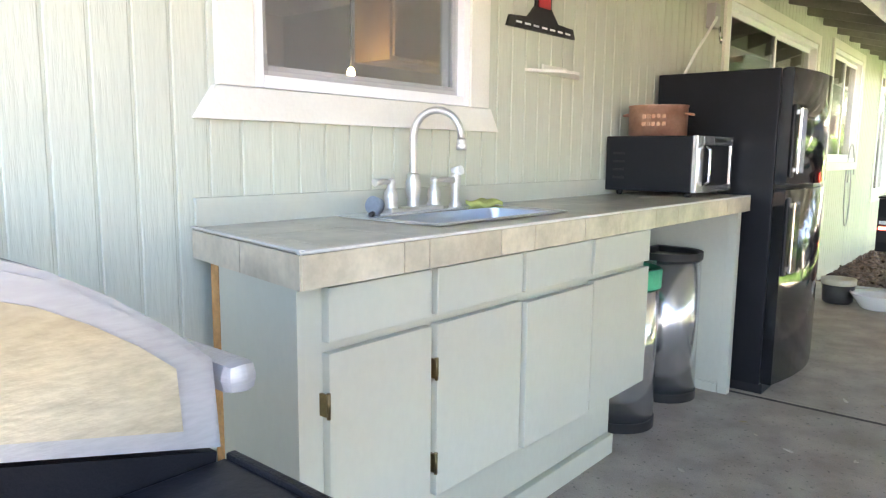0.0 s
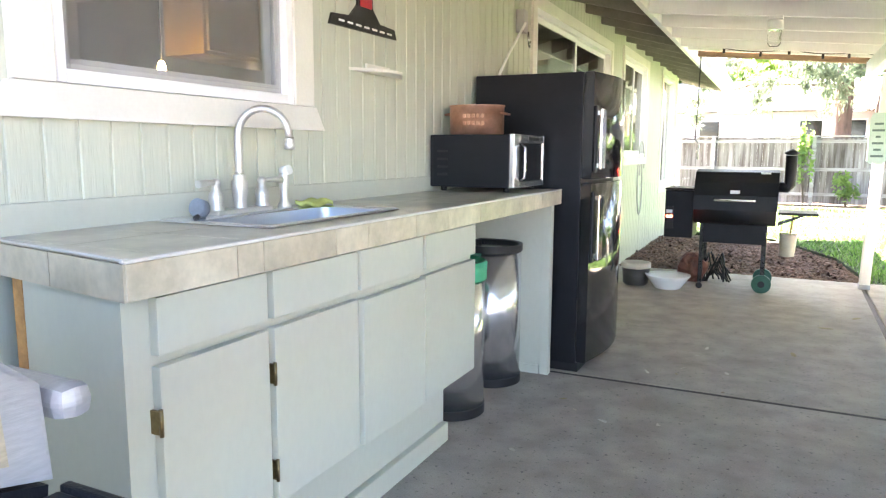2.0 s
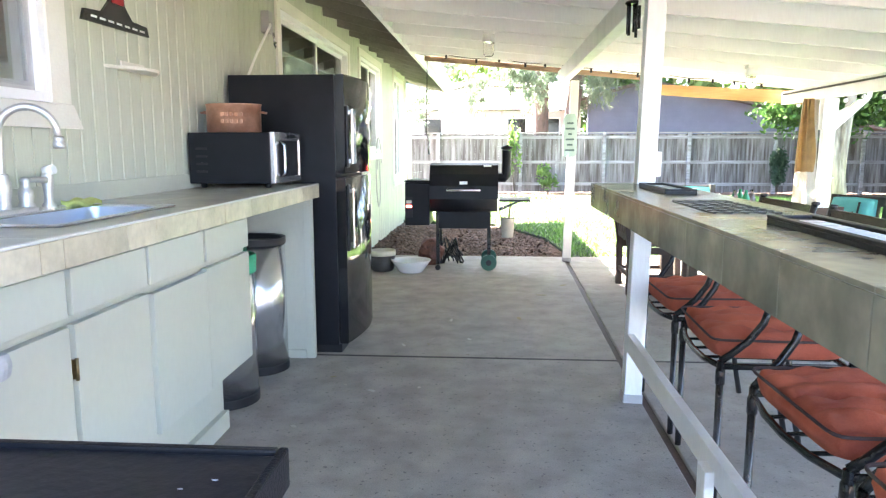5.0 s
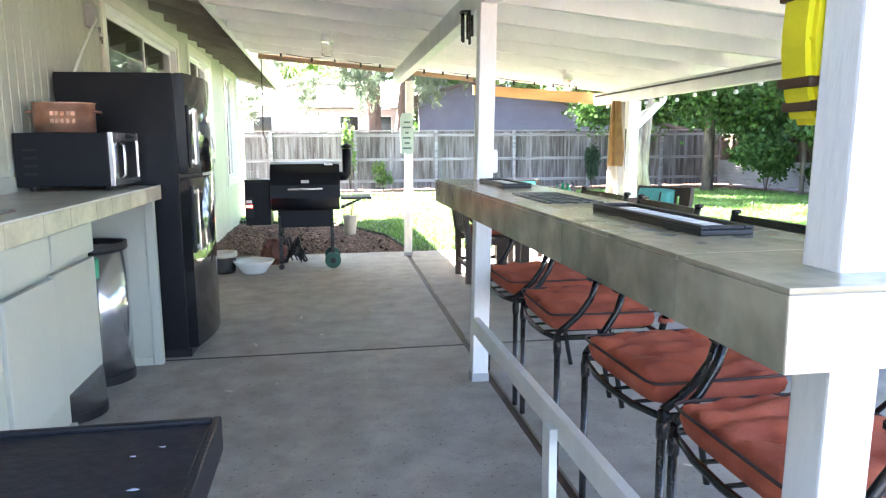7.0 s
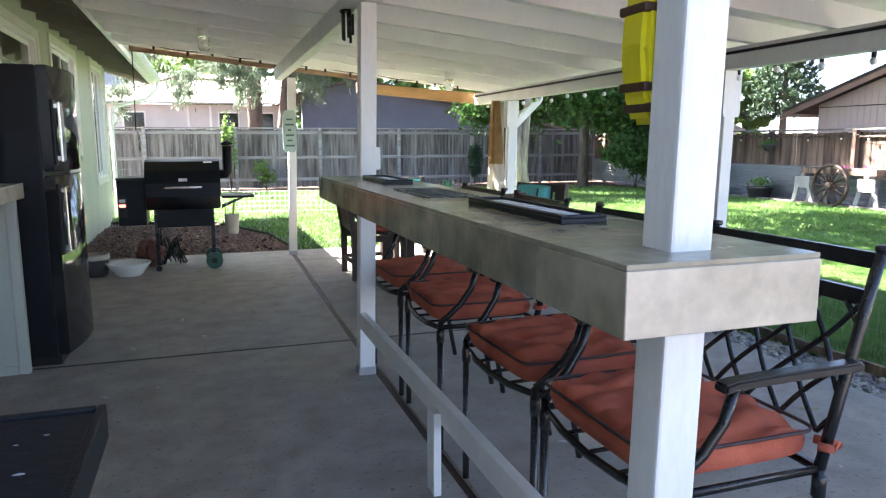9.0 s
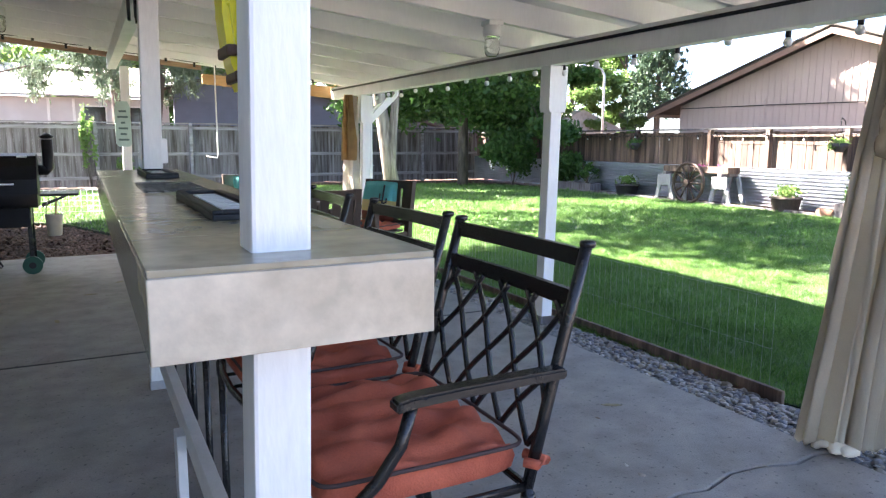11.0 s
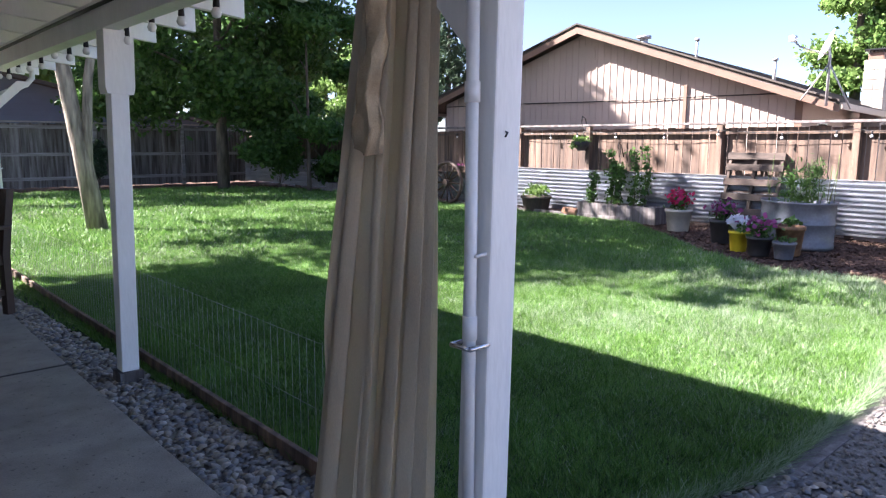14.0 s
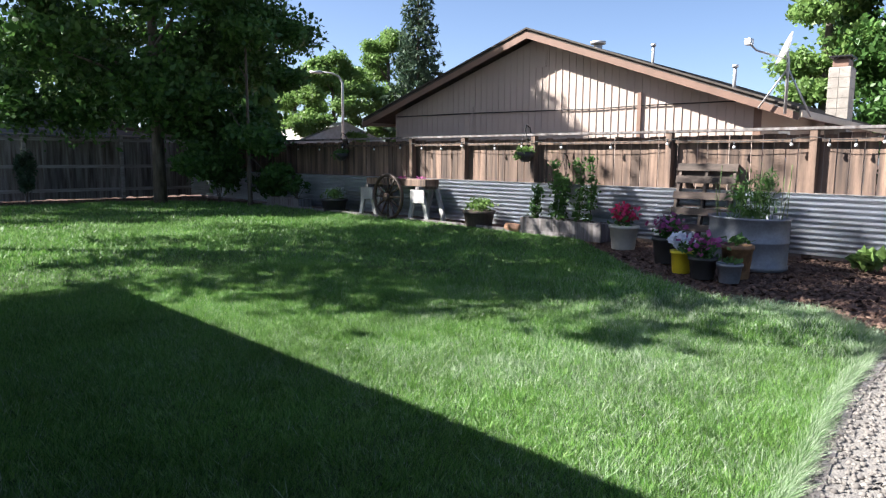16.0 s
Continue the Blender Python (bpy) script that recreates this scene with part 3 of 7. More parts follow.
part("cord", T([(0, 0, 0.07), (0, 0, 0.84)], 0.004, 6), BLACKPLASTIC, pl)


def window(name, w, panes, apron, label):
    """A vinyl window in its opening: trim boards outside, frame, sashes and glass."""
    y0, y1, z0, z1 = w
    win = thing(name, label, "window", kind="structure")
    tw = 0.115 if apron else 0.085
    part("trim_board", B(WX + 0.001, WX + 0.022, y0 - tw, y0, z0 - 0.002, z1 + tw, bevel=0.003), TRIM, win)
    part("trim_board", B(WX + 0.001, WX + 0.022, y1, y1 + tw, z0 - 0.002, z1 + tw, bevel=0.003), TRIM, win)
    part("trim_board", B(WX + 0.001, WX + 0.022, y0 + 0.001, y1 - 0.001, z1, z1 + tw, bevel=0.003), TRIM, win)
    if apron:
        part("apron_board", prism(bmesh.new(), [(y0 - 0.185, z0 - 0.092), (y1 + 0.178, z0 - 0.092), (y1 + 0.123, z0 - 0.004), (y0 - 0.125, z0 - 0.004)], "x", WX + 0.001, WX + 0.024), TRIM, win)
    else:
        part("trim_board", B(WX + 0.001, WX + 0.022, y0 - tw, y1 + tw, z0 - tw - 0.004, z0 - 0.004, bevel=0.003), TRIM, win)
    bm = bmesh.new()
    f = 0.036 if apron else 0.045
    for a in ((y0, y0 + f, z0, z1), (y1 - f, y1, z0, z1), (y0 + f, y1 - f, z0, z0 + f), (y0 + f, y1 - f, z1 - f, z1)):
        box(bm, WX - 0.1, WX + 0.012, *a, bevel=0.003)
    part("window_frame", bm, VINYL, win)
    step = (y1 - y0 - 2 * f) / panes
    for i in range(panes):
        a, b = y0 + f + i * step, y0 + f + (i + 1) * step
        x = WX - 0.03 - 0.025 * (i % 2)
        s = 0.032 if apron else 0.04
        bm = bmesh.new()
        for q in ((a, a + s, z0 + f, z1 - f), (b - s, b, z0 + f, z1 - f), (a + s, b - s, z0 + f, z0 + f + s), (a + s, b - s, z1 - f - s, z1 - f)):
            box(bm, x - 0.012, x + 0.012, *q, bevel=0.002)
        sash = part("sash", bm, GREYFRAME if apron else VINYL, win)
        g = part("pane", B(x - 0.003, x + 0.003, a + s, b - s, z0 + f + s, z1 - f - s), GLASS, sash)
        g.visible_shadow = False
        if apron:
            part("insect_screen", B(x + 0.013, x + 0.0138, a + s * 0.5, b - s * 0.5, z0 + f + s * 0.5, z1 - f - s * 0.5), SCREEN, sash, "fine grey insect screen")
    return win


window("window_1", WINDOWS[0], 1, True, "kitchen window with white vinyl frame and cream trim")
window("window_2", WINDOWS[1], 2, False, "wide sliding window with white frame and cream trim")
window("window_3", WINDOWS[2], 2, False, "white sliding window under the eave")
window("window_4", WINDOWS[3], 2, False, "tall white window near the corner of the house")

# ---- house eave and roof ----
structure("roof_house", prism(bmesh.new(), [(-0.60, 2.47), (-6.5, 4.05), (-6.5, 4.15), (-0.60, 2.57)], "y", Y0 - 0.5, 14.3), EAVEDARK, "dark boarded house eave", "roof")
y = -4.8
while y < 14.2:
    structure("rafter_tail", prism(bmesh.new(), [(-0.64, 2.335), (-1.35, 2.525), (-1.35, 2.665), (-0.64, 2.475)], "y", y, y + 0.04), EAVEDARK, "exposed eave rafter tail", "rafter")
    y += 0.61
structure("fascia_house", B(-0.62, -0.575, Y0 - 0.5, 14.3, 2.325, 2.50, bevel=0.004), WHITE, "white fascia board along the house eave", "trim")
gut = thing("gutter", "white eave gutter with elbow and downspout", "gutter")
part("trough", prism(bmesh.new(), [(-0.572, 2.50), (-0.572, 2.39), (-0.50, 2.39), (-0.46, 2.44), (-0.46, 2.50)], "y", 8.7, 14.4), WHITE, gut)
part("downspout", T([(-0.52, 14.2, 2.40), (-0.52, 14.2, 2.28), (-0.72, 13.9, 2.06), (-1.20, 13.2, 1.88), (-1.22, 13.18, 1.7), (-1.22, 13.18, 0.0)], 0.035, 8), WHITE, gut)

# ---- patio cover ----
RY0, RY1 = 0.45, 8.42
RISE = lambda x: 2.245 - 0.098 * x
bm = bmesh.new()
xa, xb = -0.57, 4.20
prism(bm, [(xa, RISE(xa) + 0.14), (xb, RISE(xb) + 0.14), (xb, RISE(xb) + 0.17), (xa, RISE(xa) + 0.17)], "y", RY0, RY1)
y = RY0 + 0.02
while y < RY1 - 0.05:
    prism(bm, [(xa, RISE(xa)), (xb, RISE(xb)), (xb, RISE(xb) + 0.139), (xa, RISE(xa) + 0.139)], "y", y, y + 0.042)
    y += 0.61
prism(bm, [(xa, RISE(xa) + 0.042), (xb, RISE(xb) + 0.042), (xb, RISE(xb) + 0.139), (xa, RISE(xa) + 0.139)], "y", RY1 - 0.045, RY1)
structure("ceiling", bm, CEILWHITE, "white painted patio cover with open rafters", "ceiling")
structure("beam", B(1.075, 1.165, RY0 + 0.02, 8.36, RISE(1.12) - 0.145, RISE(1.12) - 0.004, bevel=0.005), WHITE, "white beam over the bar posts", "beam")
structure("beam", B(3.575, 3.665, RY0 + 0.02, 8.36, RISE(3.62) - 0.145, RISE(3.62) - 0.004, bevel=0.005), WHITE, "white eave beam beside the lawn", "beam")
xm = 2.06
structure("fascia_end", prism(bmesh.new(), [(xa + 0.1, RISE(xa + 0.1) - 0.015), (xm, RISE(xm) - 0.01), (xm, RISE(xm) + 0.052), (xa + 0.1, RISE(xa + 0.1) + 0.045)], "y", RY1 + 0.003, RY1 + 0.04), mat("weathered_fir", (0.30, 0.20, 0.12), 0.8, 0, 0.35, 9, 60, 0.3, (0.2, 1, 1), second=(0.17, 0.105, 0.06)), "weathered brown fir fascia strip at the end of the cover", "trim")
structure("fascia_end", prism(bmesh.new(), [(xm + 0.003, 1.88), (3.98, 1.738), (3.98, 1.888), (xm + 0.003, 1.992)], "y", RY1 + 0.003, RY1 + 0.04), RAWWOOD, "raw orange fir fascia board at the end of the cover", "trim")


def post(name, x, y, z1, half=0.0435, label="white painted square wooden post", plinth=True):
    p = thing(name, label, "post", (x, y, 0), kind="structure")
    p.matrix_basis = pose(x, y, 0, 0, 1.3, 0)
    part("shaft", B(-half, half, -half, half, 0.03, z1, bevel=0.006), WHITE, p)
    if plinth:
        bm = bmesh.new()
        box(bm, -half - 0.004, half + 0.004, -half - 0.004, half + 0.004, 0, 0.045, bevel=0.002)
        part("post_base", bm, GREYFRAME, p, "grey metal post base")
    return p


ZM, ZE = RISE(1.12) - 0.147, RISE(3.62) - 0.147
post("post", 0.987, 0.811, ZM, half=0.041)
post("post", 1.055, 3.53, ZM)
post("post", 1.175, 7.93, ZM)
for y in (3.80, 7.36):
    p = post("post", 3.61, y, ZE, label="white post with a thicker stepped head", plinth=False)
    part("head", prism(bmesh.new(), [(-0.062, 1.44), (0.062, 1.44), (0.07, 1.47), (0.07, ZE), (-0.07, ZE), (-0.07, 1.47)], "y", -0.055, 0.055), WHITE, p)
    part("foot_block", B(-0.06, 0.06, -0.06, 0.06, -0.06, 0.03, bevel=0.004), FENCEGREY, p)
corner = post("post", 3.615, 1.212, ZE, label="white corner post with a brace and weather marks", plinth=False)
part("foot_block", B(-0.06, 0.06, -0.06, 0.06, -0.06, 0.03, bevel=0.004), FENCEGREY, corner)
part("brace", prism(bmesh.new(), [(0.047, ZE - 0.33), (0.047, ZE - 0.23), (0.27, ZE), (0.37, ZE)], "x", -0.04, 0.04), WHITE, corner)
p = bpy.data.objects["post.004"]
part("brace", prism(bmesh.new(), [(0.047, ZE - 0.33), (0.047, ZE - 0.23), (0.27, ZE - 0.005), (0.37, ZE - 0.005)], "y", -0.03, 0.03), WHITE, p)

# ---- fences ----
fence = thing("fence_side", "brown cedar board fence with corrugated metal skirt", "fence", kind="structure")
y = -3.0
meshes = []
for w in (0.134, 0.137, 0.131):
    bm = B(12.90, 12.918, 0, w, 0.02, 1.46)
    me = bpy.data.meshes.new("fence_board")
    bm.to_mesh(me)
    bm.free()
    me.materials.append(FENCEBROWN)
    meshes.append(me)
i = 0
rnd = random.Random(3)
while y < 20.8:
    ob = new("fence_board", meshes[i % 3])
    ob.parent = fence
    ob.location = (rnd.uniform(-0.004, 0.004), y, rnd.uniform(-0.015, 0.01))
    y += 0.146
    i += 1
for y in (-1.6, 0.8, 3.36, 5.25, 7.68, 9.3, 10.75, 13.0, 15.4, 17.8, 20.2):
    part("fence_post", B(12.79, 12.885, y - 0.045, y + 0.045, -0.05, 1.50, bevel=0.005), FENCEBROWN, fence)
part("top_cap", B(12.78, 12.97, -3, 20.9, 1.505, 1.54, bevel=0.004), FENCEGREY, fence)
part("rail", B(12.83, 12.897, -3, 20.9, 1.36, 1.40), FENCEBROWN, fence)
y = -3.0
while y < 20.5:
    outline = [(12.762 - 0.019 * math.cos(2 * math.pi * k / 8), 0.0 + 0.0085 * k) for k in range(88)]
    outline += [(x + 0.003, z) for x, z in reversed(outline)]
    bm = bmesh.new()
    m = len(outline) // 2
    ring = [[bm.verts.new((x, yy, z)) for x, z in outline[:m]] for yy in (y, min(y + 2.43, 20.85))]
    for k in range(m - 1):
        bm.faces.new((ring[0][k], ring[0][k + 1], ring[1][k + 1], ring[1][k])).smooth = True
    bmesh.ops.solidify(bm, geom=bm.faces[:], thickness=0.0015)
    part("metal_sheet", bm, GALV, fence)
    part("metal_rail", B(12.785, 12.82, y, min(y + 2.39, 20.85), 0.70, 0.745), FENCEGREY, fence)
    y += 2.4
fence2 = thing("fence_back", "weathered grey board fence with rails and posts", "fence", kind="structure")
me = bpy.data.meshes.new("fence_board")
bm = B(0, 0.137, 21.0, 21.018, -0.03, 1.66)
bm.to_mesh(me)
bm.free()
me.materials.append(FENCEGREY)
x = -9.0
while x < 13.0:
    ob = new("fence_board", me)
    ob.parent = fence2
    ob.location = (x, rnd.uniform(-0.004, 0.004), rnd.uniform(-0.02, 0.01))
    x += 0.1395
for z in (0.16, 0.80, 1.52):
    part("rail", B(-9, 12.95, 20.955, 20.996, z, z + 0.085), FENCERAIL, fence2)
part("top_cap", B(-9, 12.95, 20.93, 21.06, 1.675, 1.71), FENCERAIL, fence2)
x = -8.6
while x < 12.8:
    part("fence_post", B(x, x + 0.09, 20.86, 20.953, -0.07, 1.70, bevel=0.005), FENCERAIL, fence2)
    x += 2.42


# ---- sink counter against the house ----
cabinet = thing("sink_cabinet", "sage painted base cabinet with drawers and doors", "cabinet", (0, 0, 0))
part("body", prism(bmesh.new(), [(-1.12, 1.387), (-0.82, 1.342), (-0.82, 3.06), (-1.2, 3.06), (-1.2, 1.42)], "z", 0.33, 0.86), CABINET, cabinet)
DX = -0.751
DOORS = ((1.392, 1.735), (1.758, 2.150), (2.168, 2.580), (2.600, 3.055))
part("stile", B(-0.8195, DX - 0.0015, 1.327, 1.400, 0.33, 0.985), CABINET, cabinet)
for (_, ya), (yb, _) in zip(DOORS, DOORS[1:]):
    part("stile", B(-0.8195, DX - 0.0015, ya - 0.012, yb + 0.012, 0.3425, 0.7995), CABINET, cabinet)
    part("stile", B(-0.8195, DX - 0.0015, ya - 0.012, yb + 0.012, 0.8525, 0.9715), CABINET, cabinet)
part("stile", B(-0.8195, DX - 0.0015, 3.046, 3.060, 0.33, 0.985), CABINET, cabinet)
part("rail", B(-0.8195, DX - 0.0015, 1.4005, 3.0455, 0.33, 0.342), CABINET, cabinet)
part("rail", B(-0.8195, DX - 0.0015, 1.4005, 3.0455, 0.972, 0.985), CABINET, cabinet)
part("rail", B(-0.8195, DX - 0.0025, 1.4005, 3.0455, 0.80, 0.852), CABINET, cabinet)
part("top_frame", prism(bmesh.new(), [(-1.12, 1.387), (-0.82, 1.342), (-0.82, 1.82), (-1.2, 1.82), (-1.2, 1.42)], "z", 0.8605, 0.985), CABINET, cabinet)
part("top_frame", B(-1.2, -0.82, 2.6, 3.06, 0.8605, 0.985), CABINET, cabinet)
part("top_rail", B(-0.826, -0.8205, 1.8205, 2.5995, 0.8605, 0.985), CABINET, cabinet)
part("toe_panel", B(-1.10, -0.875, 1.42, 3.06, 0.0, 0.33), CABINET, cabinet)
part("base_strip", B(-0.874, -0.845, 1.40, 3.05, 0.0, 0.085, bevel=0.004), CABINET, cabinet)
part("end_panel", prism(bmesh.new(), [(-1.125, 1.375), (-0.728, 1.307), (-0.728, 1.326), (-1.125, 1.3855)], "z", 0.0, 0.985), CABINET, cabinet)
part("raw_edge", B(-1.158, -1.1255, 1.373, 1.395, 0.0, 0.985), PLYEDGE, cabinet, "raw orange plywood edge")
for y0, y1 in DOORS:
    part("drawer_front", B(DX, DX + 0.025, y0, y1, 0.842, 0.966, bevel=0.003), CABINET, cabinet)
for i, (y0, y1) in enumerate(DOORS):
    d = part("door", B(DX + (0.008 if i == 2 else 0), DX + 0.025 + (0.008 if i == 2 else 0), y0, y1, 0.345, 0.818 - (0.006 if i == 2 else 0), bevel=0.003), CABINET, cabinet)
    if i < 2:
        for z in (0.70, 0.44):
            bm = bmesh.new()
            box(bm, DX, DX + 0.026, y0 - 0.009, y0 - 0.002, z - 0.026, z + 0.026, bevel=0.0008)
            tube(bm, [(DX + 0.027, y0 - 0.005, z - 0.03), (DX + 0.027, y0 - 0.005, z + 0.03)], 0.005, 8)
            part("hinge", bm, BRASS, d, "antique brass hinge")
endp = thing("end_panel", "sage painted counter end panel with jamb strips", "panel", (0, 0, 0))
part("panel", B(-1.255, -0.775, 4.135, 4.155, 0.0, 0.985), CABINET, endp)
part("jamb", B(-0.774, -0.725, 4.12, 4.172, 0.0, 0.985, bevel=0.003), CABINET, endp)
part("skirting", B(-1.255, -0.78, 4.119, 4.134, 0.0, 0.05), CABINET, endp)
part("wood_edge", B(-0.774, -0.735, 4.173, 4.185, 0.0, 0.28), RAWWOOD, endp, "raw wooden strip")

counter = thing("worktop", "tiled worktop with pale slate edge tiles", "worktop", (0, 0, 0))
SX0, SX1, SY0, SY1 = -1.225, -0.815, 1.86, 2.56
bm = bmesh.new()
for a in ((-1.255, -0.692, 1.40, SY0), (-1.255, -0.692, SY1, 4.18), (-1.255, SX0, SY0, SY1), (SX1, -0.692, SY0, SY1)):
    box(bm, a[0], a[1], a[2], a[3], 0.985, 1.051)
part("bed", bm, GROUT, counter)
ys = [1.40 + i * 0.2528 for i in range(12)]
ys[-1] = 4.18
xs = [-1.255, -0.99, -0.702]
for ya, yb in zip(ys, ys[1:]):
    for xa, xb in zip(xs, xs[1:]):
        if yb <= SY0 or ya >= SY1:
            pieces = [(xa, xb, ya, yb)]
        else:
            pieces = []
            if ya < SY0:
                pieces.append((xa, xb, ya, SY0))
            if yb > SY1:
                pieces.append((xa, xb, SY1, yb))
            m0, m1 = max(ya, SY0), min(yb, SY1)
            if xa < SX0:
                pieces.append((xa, SX0, m0, m1))
            if xb > SX1:
                pieces.append((max(xa, SX1), xb, m0, m1))
        for p in pieces:
            if p[1] - p[0] > 0.02 and p[3] - p[2] > 0.02:
                part("tile", B(p[0] + 0.002, p[1] - 0.002, p[2] + 0.002, p[3] - 0.002, 1.05, 1.058, bevel=0.0015), TILETOP, counter)
y = 1.292
k = 0
part("tile", prism(bmesh.new(), [(-1.253, 1.392), (-0.704, 1.302), (-0.704, 1.398), (-1.253, 1.398)], "z", 0.99, 1.058), TILETOP, counter)
for w in (0.30, 0.09, 0.30, 0.17, 0.30, 0.26, 0.30, 0.22, 0.30, 0.30, 0.352):
    part("edge_tile", B(-0.6995, -0.688, y + 0.0015, y + w - 0.0015, 0.978, 1.052, bevel=0.0015), TILELIGHT, counter)
    y += w
for xa, xb in ((-1.255, -0.97), (-0.97, -0.69)):
    sl = lambda x: 1.302 - (x + 0.704) * 0.164
    part("edge_tile", prism(bmesh.new(), [(xa + 0.0015, sl(xa) - 0.012), (xb - 0.0015, sl(xb) - 0.012), (xb - 0.0015, sl(xb) - 0.001), (xa + 0.0015, sl(xa) - 0.001)], "z", 0.978, 1.052), TILELIGHT, counter)
part("nosing", B(-0.702, -0.687, 1.288, 4.182, 1.0525, 1.0605, bevel=0.003), mat("pale_nosing", (0.62, 0.60, 0.56), 0.4, 0, 0.08, 9, 60, 0.03), counter, "pale plastic edge strip")
part("nosing", prism(bmesh.new(), [(-1.255, 1.379), (-0.69, 1.287), (-0.69, 1.301), (-1.255, 1.393)], "z", 1.0582, 1.0625), mat("pale_nosing", (0.62, 0.60, 0.56)), counter, "pale plastic edge strip")
part("backsplash", B(-1.268, -1.256, 1.395, 4.15, 1.0, 1.135, bevel=0.003), CABINET, counter, "sage painted backsplash board")

sink = thing("sink", "stainless steel drop-in sink", "sink", (0, 0, 0))
bm = bmesh.new()
ax, bx, ay, by = SX0 - 0.012, SX1 + 0.012, SY0 - 0.012, SY1 + 0.012
loops = []
for inset, z in ((0, 1.060), (0.006, 1.065), (0.03, 1.065), (0.036, 1.058), (0.05, 0.90), (0.08, 0.885)):
    back = 0.075 if inset >= 0.03 else 0
    q = []
    for cx, cy, a0 in ((bx - inset, by - inset, 0), (ax + inset + back, by - inset, 90), (ax + inset + back, ay + inset, 180), (bx - inset, ay + inset, 270)):
        r = 0.04
        ox = -r if a0 in (0, 270) else r
        oy = -r if a0 in (0, 90) else r
        for s in range(5):
            a = radians(a0 + 22.5 * s)
            q.append(bm.verts.new((cx + ox + r * math.cos(a), cy + oy + r * math.sin(a), z)))
    loops.append(q)
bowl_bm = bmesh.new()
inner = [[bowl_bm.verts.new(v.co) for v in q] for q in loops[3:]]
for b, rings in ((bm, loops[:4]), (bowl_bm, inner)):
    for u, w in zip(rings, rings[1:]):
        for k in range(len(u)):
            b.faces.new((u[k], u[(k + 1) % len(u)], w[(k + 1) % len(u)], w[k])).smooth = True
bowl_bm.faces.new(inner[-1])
for q in loops[4:]:
    for v in q:
        bm.verts.remove(v)
# same steel twice: bowl darkened for its reflections, blue tint for reflected sky
part("rim", bm, mat("sink_rim_lit_steel", (0.80, 0.83, 0.88), 0.26, 0.85, 0.05, 8, 220, 0.03), sink)
part("bowl", bowl_bm, mat("sink_bowl_shaded_steel", (0.42, 0.47, 0.54), 0.36, 0.9, 0.08, 6, 220, 0.03), sink)
part("drain", lathe(bmesh.new(), [(0.04, 0.886), (0.042, 0.890), (0.03, 0.890)], (-1.0, 2.21, 0)), CHROME, sink)

fau = thing("faucet", "brushed nickel gooseneck faucet with two lever handles and sprayer", "faucet", (-1.18, 2.155, 1.063))
bm = bmesh.new()
box(bm, -0.028, 0.028, -0.13, 0.13, 0, 0.016, bevel=0.006)
part("base_plate", bm, SATIN, fau)
arc = [(0, 0, 0.02), (0, 0, 0.16), (0, 0, 0.225)] + [(0.078 - 0.078 * math.cos(a), 0.03 * (1 - math.cos(a)), 0.25 + 0.085 * math.sin(a)) for a in [radians(d) for d in range(0, 172, 12)]] + [(0.158, 0.059, 0.24)]
part("spout", T(arc, 0.0135, 14, 0.0115), SATIN, fau)
part("spout_base", lathe(bmesh.new(), [(0.027, 0.0), (0.027, 0.012), (0.021, 0.022), (0.020, 0.04), (0.026, 0.07), (0.026, 0.10), (0.020, 0.112), (0.022, 0.122), (0.014, 0.128)]), SATIN, fau)
part("aerator", lathe(bmesh.new(), [(0.013, 0.205), (0.018, 0.208), (0.018, 0.225), (0.015, 0.228), (0.017, 0.236), (0.013, 0.245)], (0.159, 0.059, 0)), SATIN, fau)
for s in (-1, 1):
    h = part("handle", lathe(bmesh.new(), [(0.025, 0.01), (0.026, 0.022), (0.020, 0.03), (0.024, 0.05), (0.022, 0.068), (0.014, 0.078), (0.013, 0.092), (0.016, 0.098), (0.014, 0.108), (0.006, 0.114)], (0, 0.108 * s, 0)), SATIN, fau)
    part("lever", T([(0, 0.108 * s, 0.10), (0.005, 0.125 * s, 0.102), (0.01, 0.15 * s, 0.103), (0.012, 0.175 * s, 0.102), (0.013, 0.195 * s, 0.100)], 0.0065, 10, 0.0125), SATIN, h)
part("sprayer", lathe(bmesh.new(), [(0.024, 0.0), (0.024, 0.01), (0.014, 0.026), (0.015, 0.06), (0.019, 0.09), (0.019, 0.115), (0.014, 0.128)], (0, 0.225, 0)), SATIN, fau)
part("spray_head", T([(-0.008, 0.225, 0.128), (0.026, 0.225, 0.136)], 0.017, 14), PORCELAIN, fau, "white spray head")
sp = thing("sponge", "folded yellow-green sponge cloth on the sink rim", "sponge", (-1.13, 2.49, 1.066))
bm = bmesh.new()
bmesh.ops.create_grid(bm, x_segments=8, y_segments=12, size=0.5)
for v in bm.verts:
    v.co = Vector((v.co.x * 0.075, v.co.y * 0.13, 0.018 + 0.005 * math.sin(v.co.y * 7) + 0.004 * math.sin(v.co.x * 8)))
bmesh.ops.solidify(bm, geom=bm.faces[:], thickness=0.014)
for f in bm.faces:
    f.smooth = True
part("cloth", bm, SPONGE, sp)
br = thing("scrub_brush", "small grey round scrub brush by the faucet", "brush", (-1.15, 1.945, 1.063), 30)
part("head", tube(bmesh.new(), [(-0.006, -0.012, 0.034), (0.006, 0.014, 0.026)], 0.028, 16), mat("blue_grey_plastic", (0.20, 0.23, 0.27), 0.5, 0, 0.15, 20, 90, 0.1), br)
part("handle", T([(0, 0, 0.01), (0.0, -0.05, 0.006)], 0.007, 8), BLACKPLASTIC, br)

